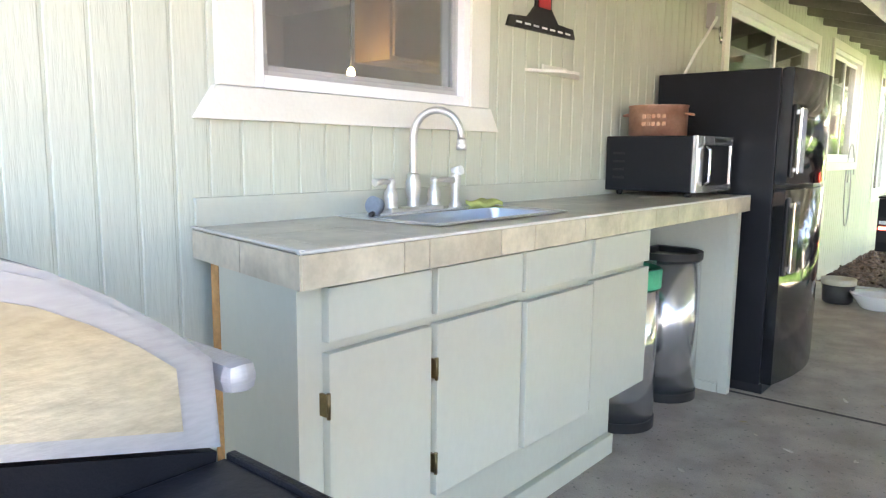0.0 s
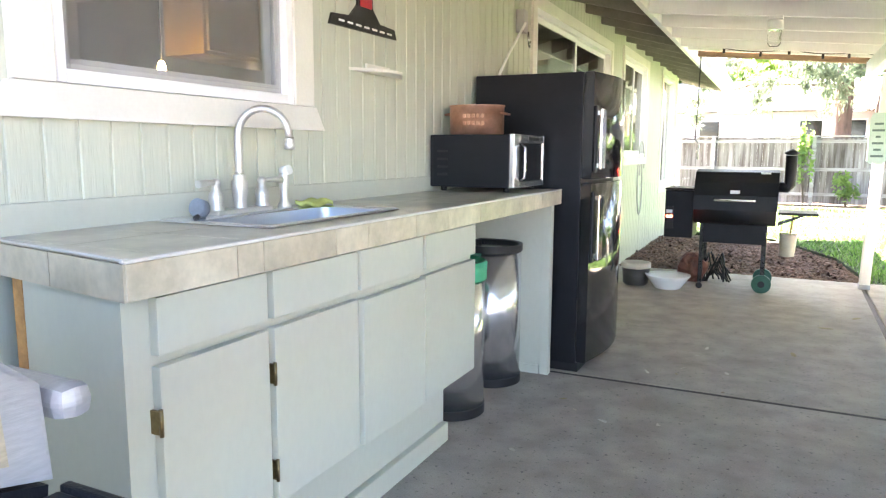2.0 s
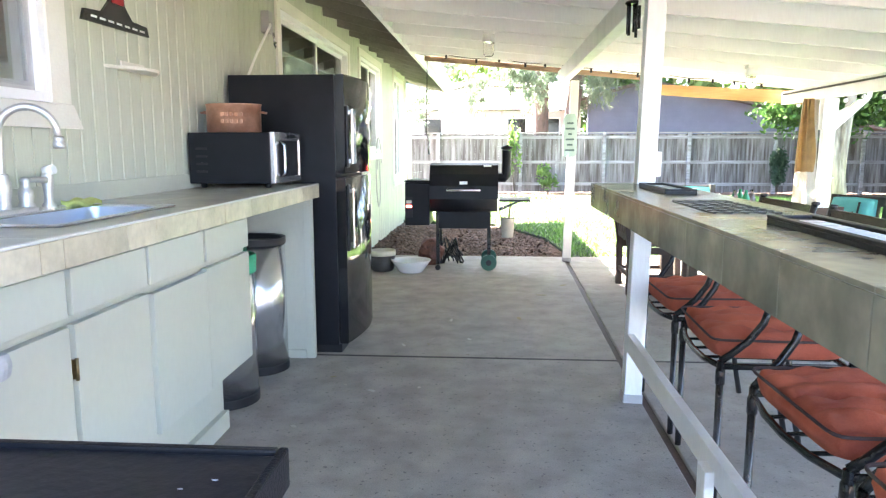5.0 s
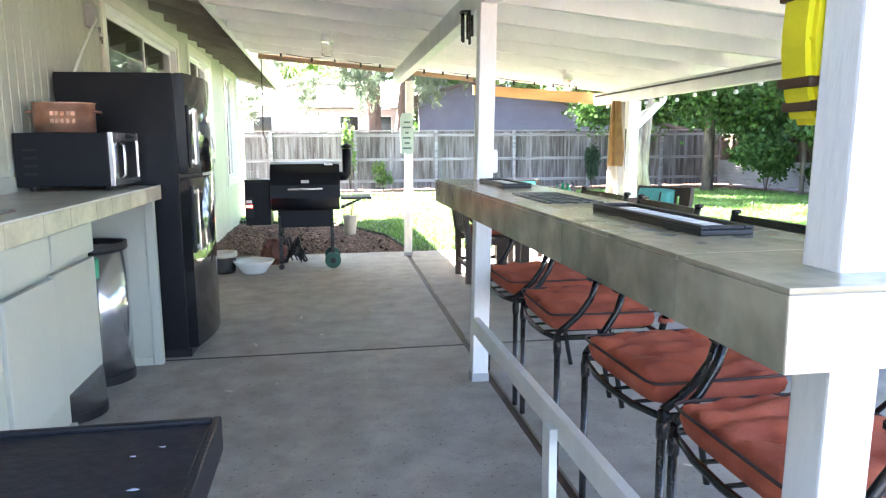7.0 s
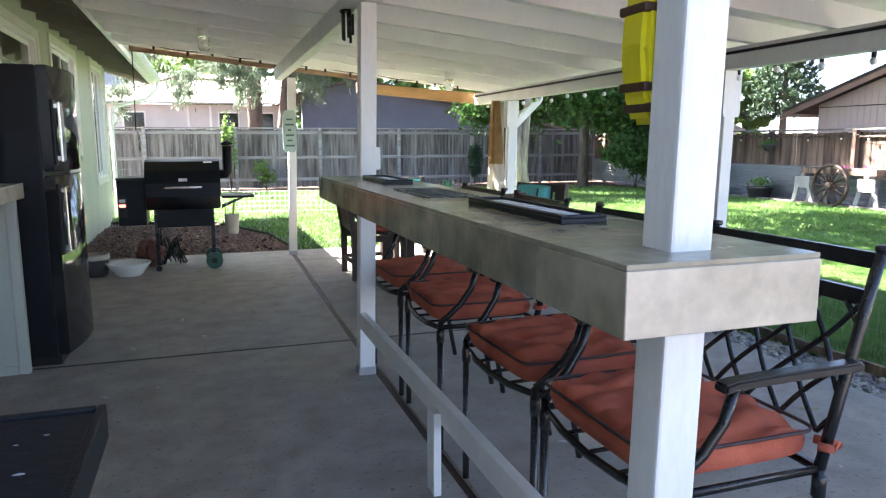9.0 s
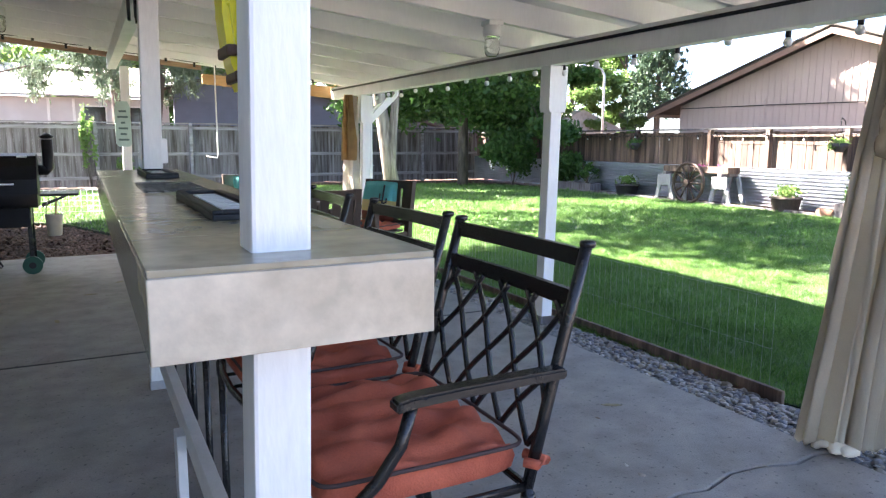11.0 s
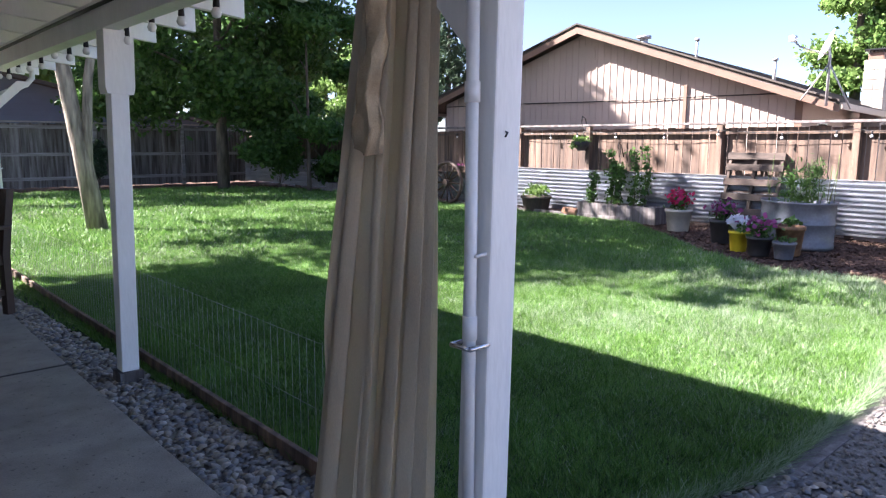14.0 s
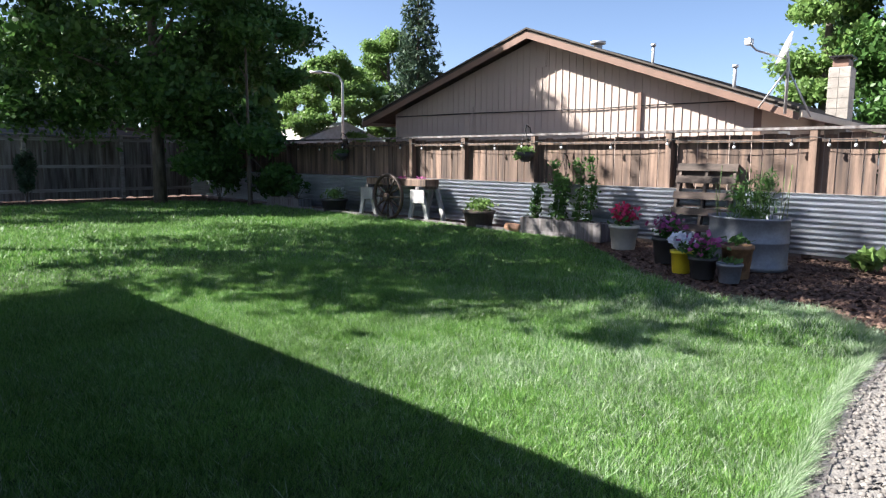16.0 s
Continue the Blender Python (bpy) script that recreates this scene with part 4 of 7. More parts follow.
# ---- appliances ----
mw = thing("microwave", "black microwave with stainless front on the worktop", "microwave", (-0.815, 3.915, 1.06))
part("case", B(-0.44, 0.0, -0.235, 0.262, 0.022, 0.29, bevel=0.006), BLACKSIDE, mw)
bm = bmesh.new()
for a in ((-0.236, -0.155, 0.022, 0.292), (0.235, 0.262, 0.022, 0.292), (-0.155, 0.235, 0.25, 0.292), (-0.155, 0.235, 0.022, 0.052)):
    box(bm, 0.001, 0.024, *a, bevel=0.002)
part("front_frame", bm, STEEL, mw)
part("door_glass", B(0.002, 0.018, -0.153, 0.233, 0.053, 0.249), BLACKGLOSS, mw)
part("handle", T([(0.026, -0.14, 0.06), (0.05, -0.14, 0.075), (0.05, -0.14, 0.225), (0.026, -0.14, 0.24)], 0.007, 8), CHROME, mw)
part("display", B(0.0245, 0.0255, -0.02, 0.15, 0.262, 0.282), BLACKGLOSS, mw)
for x, y in ((-0.38, -0.19), (-0.38, 0.19), (-0.03, -0.19), (-0.03, 0.19)):
    part("foot", lathe(bmesh.new(), [(0.014, 0), (0.016, 0.012), (0.016, 0.023)], (x, y, 0), 12), BLACKPLASTIC, mw)
for z in (0.08, 0.12, 0.16, 0.20):
    part("vent_slot", B(-0.40, -0.34, -0.2375, -0.2352, z, z + 0.012), BLACKPLASTIC, mw)
pot = thing("copper_boiler", "oval copper boiler tub with side handles", "pot", (-1.06, 3.84, 1.352), 0)
part("tub", lathe(bmesh.new(), [(0.142, 0.0), (0.149, 0.006), (0.150, 0.142), (0.154, 0.145), (0.154, 0.151), (0.146, 0.150), (0.142, 0.02), (0.02, 0.015)], (0, 0, 0), 36, 0.98, 0.80), COPPER, pot)
for s in (-1, 1):
    part("handle", T([(0.145 * s, -0.03, 0.11), (0.17 * s, -0.03, 0.105), (0.17 * s, 0.03, 0.105), (0.145 * s, 0.03, 0.11)], 0.006, 8), COPPER, pot)
bm = bmesh.new()
for i in range(2):
    for k in range(5):
        xm = -0.02 + k * 0.024
        ys = -0.1205 * math.sqrt(1 - (xm / 0.148) ** 2)
        box(bm, xm - 0.008, xm + 0.008, ys - 0.0022, ys + 0.004, 0.048 + i * 0.036, 0.068 + i * 0.036)
part("embossed_mark", bm, COPPER, pot)

fr = thing("refrigerator", "black top-freezer refrigerator with chrome handles", "refrigerator", (-0.60, 4.64, 0))
part("cabinet", B(-0.64, 0.0, -0.40, 0.45, 0.05, 1.70, bevel=0.006), BLACKSIDE, fr)
part("kick_plate", B(-0.60, 0.015, -0.39, 0.44, 0.0, 0.055, bevel=0.004), BLACKPLASTIC, fr)


def fridge_door(z0, z1, hz0, hz1):
    arc = [(0.004, -0.40), (0.06, -0.40)] + [(0.06 + 0.055 * math.sin(math.pi * (k / 12)), -0.395 + 0.84 * k / 12) for k in range(13)] + [(0.06, 0.45), (0.004, 0.45)]
    bm = prism(bmesh.new(), arc, "z", z0, z1)
    for f in bm.faces:
        f.smooth = abs(f.normal.z) < 0.5 and f.normal.x > 0.5
    es = [e for e in bm.edges if abs(e.verts[0].co.z - e.verts[1].co.z) < 1e-5]
    bmesh.ops.bevel(bm, geom=es, offset=0.006, segments=2, affect="EDGES")
    d = part("door", bm, BLACKGLOSS, fr, "glossy black curved door")
    part("handle", B(0.094, 0.110, -0.388, -0.290, hz0, hz1, bevel=0.005), CHROME, d, "flat chrome pull handle")
    for zz in (hz0 + 0.02, hz1 - 0.02):
        part("handle_foot", B(0.066, 0.0955, -0.36, -0.325, zz - 0.014, zz + 0.014, bevel=0.003), CHROME, d)
    part("handle_cup", B(0.058, 0.075, -0.375, -0.30, hz0 - 0.02, hz1 + 0.02, bevel=0.008), BLACKPLASTIC, d)


fridge_door(0.06, 1.095, 0.66, 1.03)
fridge_door(1.115, 1.70, 1.17, 1.50)
part("hinge_cover", B(-0.08, 0.07, 0.33, 0.39, 1.702, 1.72, bevel=0.005), BLACKPLASTIC, fr)


def bin_can(name, at, label, h):
    c = thing(name, label, "bin", at)
    prof = [(-0.15, -0.17), (-0.15, 0.17)] + [(-0.02 + 0.17 * math.cos(a), 0.17 * math.sin(a)) for a in [radians(90 - 5 * k) for k in range(37)]]
    body = bmesh.new()
    prism(body, prof, "z", 0.04, h)
    for f in body.faces:
        f.smooth = abs(f.normal.z) < 0.5 and f.normal.x > 0.05
    part("can", body, STEEL, c)
    part("base_ring", prism(bmesh.new(), [(x * 1.03, y * 1.03) for x, y in prof], "z", 0.0, 0.045), BLACKPLASTIC, c)
    rim = bmesh.new()
    outer, inner = [(x * 1.03, y * 1.03) for x, y in prof], [(x * 0.92, y * 0.92) for x, y in prof]
    for z0, z1 in ((h - 0.012, h + 0.025),):
        a = [[rim.verts.new((x, y, z)) for x, y in q] for q, z in ((outer, z0), (outer, z1), (inner, z1 - 0.004), (inner, z0))]
        n = len(prof)
        for u, w in zip(a, a[1:] + a[:1]):
            for k in range(n):
                rim.faces.new((u[k], u[(k + 1) % n], w[(k + 1) % n], w[k]))
    part("rim", rim, BLACKPLASTIC, c)
    return c, prof


c1, prof = bin_can("trash_bin", (-0.985, 3.40, 0), "stainless bin with green liner under the worktop", 0.70)
lin = bmesh.new()
n = len(prof)
a = [[lin.verts.new((x * s + rnd.uniform(-0.004, 0.004), y * s + rnd.uniform(-0.004, 0.004), z)) for x, y in prof] for s, z in ((1.045, 0.66), (1.055, 0.70), (1.05, 0.745), (0.95, 0.75), (0.9, 0.55))]
for u, w in zip(a, a[1:]):
    for k in range(n):
        lin.faces.new((u[k], u[(k + 1) % n], w[(k + 1) % n], w[k])).smooth = True
part("liner", lin, GREENBAG, c1, "green plastic liner")
bin_can("trash_bin", (-0.985, 3.925, 0), "tall stainless steel bin under the worktop", 0.745)

# ---- gas grill beside the counter ----
gg = thing("gas_grill", "gas grill with aluminium lid ends and black side shelf", "grill", (0, 0, 0))
END = [(0.832, 0.925), (0.825, 1.03), (0.775, 1.075), (0.72, 1.115), (0.66, 1.15), (0.60, 1.172), (0.53, 1.185), (0.45, 1.18), (0.38, 1.16), (0.33, 1.12), (0.31, 1.06)]
bm = prism(bmesh.new(), END, "x", -0.30, -0.25)
bmesh.ops.bevel(bm, geom=[e for e in bm.edges if all(abs(v.co.x + 0.25) < 1e-4 for v in e.verts)], offset=0.008, segments=2, affect="EDGES")
lid_end = part("lid_end", bm, ALU, gg, "stained cast aluminium lid end")
cy, cz = 0.60, 1.055
bm = prism(bmesh.new(), [(cy + (y - cy) * 0.80, cz + (z - cz) * 0.74 - 0.002) for y, z in END], "x", -0.252, -0.2465)
bmesh.ops.bevel(bm, geom=[e for e in bm.edges if all(abs(v.co.x + 0.2465) < 1e-4 for v in e.verts)], offset=0.004, segments=2, affect="EDGES")
part("raised_panel", bm, mat("stained_aluminium", (0.53, 0.475, 0.355), 0.45, 0.5, 0.30, 9, 120, 0.12, (1, 0.3, 1), second=(0.44, 0.37, 0.25)), lid_end)
bm = prism(bmesh.new(), END, "x", -0.92, -0.302)
part("lid", bm, BLACKSIDE, gg, "black enamelled lid")
part("lid_end", prism(bmesh.new(), END, "x", -0.97, -0.922), ALU, gg, "stained cast aluminium lid end")
part("handle", B(-0.90, -0.238, 0.833, 0.874, 0.985, 1.024, bevel=0.017), ALU, gg)
part("firebox", prism(bmesh.new(), [(0.31, 1.055), (0.828, 0.92), (0.80, 0.70), (0.34, 0.70)], "x", -0.96, -0.26), BLACKSIDE, gg)
part("cart", B(-0.95, -0.27, 0.34, 0.80, 0.06, 0.70, bevel=0.008), BLACKSIDE, gg)
bm = bmesh.new()
box(bm, -0.255, 0.10, 0.36, 0.835, 0.895, 0.912, bevel=0.003)
part("side_shelf", bm, mat("scuffed_black_shelf", (0.011, 0.0115, 0.014), 0.42, 0, 0.3, 16, 60, 0.1, second=(0.018, 0.0185, 0.022), spec=0.22), gg, "scuffed black metal side shelf")
for a in ((0.1005, 0.112, 0.355, 0.848), (-0.255, 0.1, 0.8355, 0.848), (-0.255, 0.1, 0.347, 0.3595)):
    part("shelf_rim", B(a[0], a[1], a[2], a[3], 0.868, 0.918, bevel=0.003), BLACKSIDE, gg)
scuff = mat("pale_scuff", (0.42, 0.43, 0.46), 0.7, 0, 0.2, 40, 120, 0.1)
rr = random.Random(4)
for k in range(14):
    x, y, a = rr.uniform(-0.2, 0.07), rr.uniform(0.45, 0.82), rr.uniform(0, 3)
    w = rr.uniform(0.002, 0.006)
    part("scuff", prism(bmesh.new(), [(x + w * math.cos(a + q * 1.05) * (1.4 if q % 2 else 0.7), y + 0.5 * w * math.sin(a + q * 1.05)) for q in range(6)], "z", 0.9121, 0.9127), scuff, gg)
part("bracket", B(0.02, 0.05, 0.80, 0.832, 0.78, 0.893, bevel=0.003), BLACKSIDE, gg)
part("shelf_arm", prism(bmesh.new(), [(-0.262, 0.62), (-0.262, 0.72), (0.03, 0.893), (0.06, 0.893)], "y", 0.55, 0.58), BLACKSIDE, gg)
for x in (-0.9, -0.32):
    for y in (0.38, 0.76):
        part("foot", lathe(bmesh.new(), [(0.02, 0), (0.025, 0.02), (0.02, 0.06)], (x, y, 0), 10), BLACKPLASTIC, gg)
part("gauge", lathe(bmesh.new(), [(0.03, 0), (0.03, 0.03), (0.022, 0.036)], (-0.55, 0.66, 1.15), 16), CHROME, gg)
part("knob", T([(-0.235, 0.828, 0.86), (-0.235, 0.868, 0.86)], 0.02, 12), CHROME, gg)

# ---- the bar ----
bar = thing("bar_counter", "long tiled bar counter between two white posts", "bar", (0, 0, 0))
BX0, BX1, BY0, BY1, BZ = 0.834, 1.202, 0.688, 3.60, 1.096
bm = bmesh.new()
box(bm, BX0 + 0.003, BX1 - 0.003, BY0 + 0.003, BY1 - 0.003, 0.985, BZ - 0.004)
part("core", bm, GROUT, bar)
ny = 10
st = (BY1 - BY0) / ny
for i in range(ny):
    for xa, xb in ((BX0, BX1),):
        a, b = BY0 + i * st + 0.0015, BY0 + (i + 1) * st - 0.0015
        part("tile", B(xa + 0.001, xb - 0.001, a, b, BZ - 0.009, BZ, bevel=0.0015), TILE, bar)
    for x0, x1 in ((BX0 - 0.0005, BX0 + 0.011), (BX1 - 0.011, BX1 + 0.0005)):
        part("edge_tile", B(x0, x1, a, b, 0.982, BZ - 0.010, bevel=0.0015), TILE, bar)
for xa, xb in ((BX0 + 0.0005, BX1 - 0.0005),):
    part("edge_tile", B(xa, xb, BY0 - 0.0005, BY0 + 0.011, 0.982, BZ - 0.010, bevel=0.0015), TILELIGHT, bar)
    part("edge_tile", B(xa, xb, BY1 - 0.011, BY1 + 0.0005, 0.982, BZ - 0.010, bevel=0.0015), TILE, bar)
rail = thing("bar_rail", "low white painted rail with a stub post", "rail", (0, 0, 0))
part("rail_board", B(1.015, 1.05, 0.856, 3.483, 0.27, 0.36, bevel=0.004), WHITE, rail)
part("stub_post", B(0.985, 1.0145, 2.08, 2.16, 0.0, 0.315, bevel=0.004), WHITE, rail)


def tray(y0, y1, x0, x1):
    t = thing("bar_tray", "black rubber bar tray with white lettering blocks", "tray", ((x0 + x1) / 2, (y0 + y1) / 2, BZ), group="trays on the bar")
    w, l = (x1 - x0) / 2, (y1 - y0) / 2
    part("mat", B(-w, w, -l, l, 0.0, 0.012, bevel=0.003), BLACKPLASTIC, t)
    bm = bmesh.new()
    for a in ((-w, -w + 0.02, -l, l), (w - 0.02, w, -l, l), (-w + 0.02, w - 0.02, -l, -l + 0.02), (-w + 0.02, w - 0.02, l - 0.02, l)):
        box(bm, a[0], a[1], a[2], a[3], 0.012, 0.020, bevel=0.003)
    part("rim", bm, BLACKPLASTIC, t)
    k = int((2 * l - 0.1) / 0.055)
    for i in range(k):
        part("letter_block", B(-w * 0.45, w * 0.45, -l + 0.06 + i * 0.055, -l + 0.06 + i * 0.055 + 0.04, 0.0122, 0.0155), PAPER, t)


tray(1.17, 1.74, 0.985, 1.10)
tray(2.74, 3.22, 0.99, 1.11)


# ---- bar chairs ----
def cushion(name, w, d, h, ribs, parent, at=(0, 0, 0)):
    """A stuffed seat pad with sewn channels from front to back, and piping round its upper edge."""
    bm = bmesh.new()
    nx, ny = 20, 42
    grid = {}
    for side in (0, 1):
        for i in range(nx + 1):
            for j in range(ny + 1):
                u, v = 2 * i / nx - 1, 2 * j / ny - 1
                ru, rv = 1 - abs(u) ** 6, 1 - abs(v) ** 6
                edge = max(0.0, ru * rv) ** 0.35
                rib = abs(math.sin(v * math.pi * ribs / 2)) ** 0.75 - 0.16 * max(0.0, math.sin(u * 9.4)) ** 6
                wr = noise.noise(Vector((u * 3.1, v * 3.7, 5.0))) * 0.012
                z = h * 0.5 + (h * 0.5 * edge * (0.46 + 0.54 * rib) + wr * 2.2 * edge) if side else h * 0.5 - h * 0.45 * edge
                k = 1 - 0.06 * (1 - edge) - (0.05 * (abs(u) * abs(v)) ** 4)
                grid[side, i, j] = bm.verts.new((at[0] + u * d / 2 * k, at[1] + v * w / 2 * k, at[2] + z))
    for side in (0, 1):
        for i in range(nx):
            for j in range(ny):
                q = [grid[side, i, j], grid[side, i + 1, j], grid[side, i + 1, j + 1], grid[side, i, j + 1]]
                bm.faces.new(q if side else q[::-1]).smooth = True
    bmesh.ops.remove_doubles(bm, verts=bm.verts, dist=0.0012)
    c = part(name, bm, CUSHION, parent, "rust orange tufted cushion")
    loop = []
    for k in range(41):
        a = 2 * math.pi * k / 40
        e = 0.16
        loop.append((at[0] + d * 0.485 * math.copysign(abs(math.cos(a)) ** e, math.cos(a)), at[1] + w * 0.485 * math.copysign(abs(math.sin(a)) ** e, math.sin(a)), at[2] + h * 0.80))
    part("piping", T(loop, 0.0045, 6, caps=False), PIPING, c, "dark piping")
    return c


def bar_chair():
    ch = thing("bar_chair", "black metal bar chair with lattice back and rust cushion", "chair", (1.38, 1.26, 0), group="bar chairs along the bar")
    W = 0.275
    SZ = 0.525
    bm = bmesh.new()
    loop = [(-0.235, -W, SZ), (-0.255, -W * 0.5, SZ - 0.012), (-0.26, 0, SZ - 0.016), (-0.255, W * 0.5, SZ - 0.012), (-0.235, W, SZ), (0.19, W, SZ), (0.19, -W, SZ), (-0.235, -W, SZ)]
    tube(bm, loop, 0.011, 8)
    for y in (-0.12, 0, 0.12):
        tube(bm, [(-0.25, y, SZ - 0.012), (0.19, y, SZ - 0.012)], 0.006, 6)
    part("seat_frame", bm, BLACKMETAL, ch)
    for s in (-1, 1):
        part("leg", T([(-0.235, W * s, 0.0), (-0.235, W * s, 0.02), (-0.235, W * s, SZ + 0.02)], 0.0125, 10), BLACKMETAL, ch)
        part("leg", T([(0.265, W * s, 0.0), (0.245, W * s, 0.10), (0.20, W * s, 0.36), (0.19, W * s, SZ)], 0.0125, 10), BLACKMETAL, ch)
        for lx, lz in ((-0.235, SZ - 0.035), (0.193, SZ - 0.04)):
            part("leg_collar", lathe(bmesh.new(), [(0.0135, -0.03), (0.0165, -0.026), (0.0165, 0.02), (0.0135, 0.026)], (lx, W * s, lz), 10), BLACKMETAL, ch)
        bp = part("back_post", T([(0.19, W * s, SZ), (0.23, W * s, 0.68), (0.278, W * s, 0.86), (0.325, W * s, 1.035)], 0.0135, 10), BLACKMETAL, ch)
        part("finial", lathe(bmesh.new(), [(0.0135, -0.004), (0.0175, 0.0), (0.0175, 0.006), (0.016, 0.010), (0.006, 0.012)], (0.327, W * s, 1.03), 12), BLACKMETAL, bp)
        part("arm_support", T([(-0.235, W * s, SZ + 0.02), (-0.205, (W + 0.010) * s, 0.572), (-0.155, (W + 0.018) * s, 0.62), (-0.11, (W + 0.022) * s, 0.685), (-0.088, (W + 0.022) * s, 0.757)], 0.0125, 10), BLACKMETAL, ch)
        bm = bmesh.new()
        pts = [(-0.125, 0.764), (-0.09, 0.770), (0.0, 0.773), (0.14, 0.775), (0.255, 0.775)]
        prof = [(x, z + 0.011) for x, z in pts] + [(x, z - 0.011) for x, z in reversed(pts)]
        prism(bm, prof, "y", (W + 0.022) * s - 0.021, (W + 0.022) * s + 0.021)
        bmesh.ops.bevel(bm, geom=bm.edges[:], offset=0.005, segments=2, affect="EDGES")
        part("armrest", bm, BLACKMETAL, ch)
        part("strap", T([(0.20, (W - 0.03) * s, 0.585), (0.225, (W + 0.018) * s, 0.583), (0.20, (W + 0.022) * s, 0.58), (0.18, (W + 0.0) * s, 0.582)], 0.011, 6), CUSHION, ch, "rust cloth tie")
    lean = lambda z: 0.19 + (z - 0.525) * 0.265
    for z in (1.005, 0.92):
        bm = bmesh.new()
        m = 10
        for k in range(m):
            y0, y1 = -W + 2 * W * k / m, -W + 2 * W * (k + 1) / m
            f = lambda y: lean(z) + 0.010 * (1 - (y / W) ** 2)
            vs = [(f(y0) - 0.007, y0), (f(y1) - 0.007, y1), (f(y1) + 0.007, y1), (f(y0) + 0.007, y0)]
            prism(bm, vs, "z", z - 0.019, z + 0.019)
        bmesh.ops.remove_doubles(bm, verts=bm.verts, dist=0.0004)
        part("back_rail", bm, BLACKMETAL, ch)
    bm = bmesh.new()
    z0, z1 = 0.60, 0.905
    step = 2 * W / 4.6
    for d in (-1, 1):
        for k in range(-6, 6):
            pts = []
            for q in range(33):
                z = z0 + (z1 - z0) * q / 32
                y = d * (k * step + (z - z0) * 0.85) + 0.010 * math.sin(q * math.pi / 16)
                if abs(y) < W:
                    pts.append((lean(z) + 0.008 * (1 - (y / W) ** 2), y, z))
            if len(pts) > 1:
                tube(bm, pts, 0.0072, 6)
    part("lattice", bm, BLACKMETAL, ch, "black metal diamond lattice")
    cushion("cushion", 0.535, 0.475, 0.105, 5, ch, (-0.03, 0, SZ + 0.004))
    return ch


chair = bar_chair()
for y, r in ((1.915, 1.5), (2.72, -2.0), (3.40, 1.0)):
    copy_thing(chair, pose(1.38 + (0.01 if r > 1.2 else 0), y, 0, 0, 0, r))

# ---- dining set ----
table = thing("dining_table", "dark stained wooden patio table", "table", (2.25, 6.12, 0))
for i in range(7):
    xa, xb = -0.62 + i * 0.178, -0.445 + i * 0.178
    half = lambda x: 0.76 * math.sqrt(max(0.02, 1 - (x / 0.66) ** 2))
    xm = [xa + (xb - xa) * k / 4 for k in range(5)]
    part("plank", prism(bmesh.new(), [(x, half(x)) for x in xm] + [(x, -half(x)) for x in reversed(xm)], "z", 0.715, 0.742), DARKWOOD, table)
for x in (-0.35, 0.30):
    for y in (-0.47, 0.43):
        part("leg", B(x, x + 0.07, y, y + 0.07, 0.0, 0.714, bevel=0.005), DARKWOOD, table)
part("apron", B(-0.279, 0.299, -0.45, -0.425, 0.63, 0.713), DARKWOOD, table)
part("apron", B(-0.279, 0.299, 0.455, 0.48, 0.63, 0.713), DARKWOOD, table)


def dining_chair(at, turn, label):
    ch = thing("dining_chair", label, "chair", at, turn, group="dining chairs round the table")
    for s in (-1, 1):
        part("leg", B(-0.27, -0.215, s * 0.26 - 0.028, s * 0.26 + 0.028, 0.0, 0.60, bevel=0.005), DARKWOOD, ch)
        part("leg", prism(bmesh.new(), [(0.20, 0), (0.255, 0), (0.255, 0.42), (0.325, 0.88), (0.27, 0.88), (0.20, 0.44)], "y", s * 0.26 - 0.026, s * 0.26 + 0.026), DARKWOOD, ch)
        part("armrest", B(-0.30, 0.27, s * 0.265 - 0.042, s * 0.265 + 0.042, 0.602, 0.628, bevel=0.006), DARKWOOD, ch)
        part("stretcher", B(-0.214, 0.199, s * 0.26 - 0.012, s * 0.26 + 0.012, 0.14, 0.175), DARKWOOD, ch)
        part("seat_rail", B(-0.214, 0.199, s * 0.26 - 0.016, s * 0.26 + 0.016, 0.355, 0.415), DARKWOOD, ch)
    part("seat_rail", B(-0.262, -0.23, -0.231, 0.231, 0.355, 0.415), DARKWOOD, ch)
    part("stretcher", B(0.215, 0.24, -0.233, 0.233, 0.14, 0.175), DARKWOOD, ch)
    for k in range(5):
        part("seat_slat", B(-0.265 + k * 0.093, -0.185 + k * 0.093, -0.232, 0.232, 0.416, 0.434, bevel=0.003), DARKWOOD, ch)
    part("top_rail", prism(bmesh.new(), [(0.284, 0.80), (0.309, 0.80), (0.322, 0.875), (0.297, 0.875)], "y", -0.233, 0.233), DARKWOOD, ch)
    part("back_rail", prism(bmesh.new(), [(0.222, 0.46), (0.246, 0.46), (0.254, 0.51), (0.230, 0.51)], "y", -0.233, 0.233), DARKWOOD, ch)
    for k in range(5):
        y = -0.192 + k * 0.096
        part("back_slat", prism(bmesh.new(), [(0.238, 0.51), (0.253, 0.51), (0.302, 0.80), (0.287, 0.80)], "y", y - 0.033, y + 0.033), DARKWOOD, ch)
    cushion("cushion", 0.48, 0.46, 0.07, 3, ch, (-0.03, 0, 0.434))
    return ch


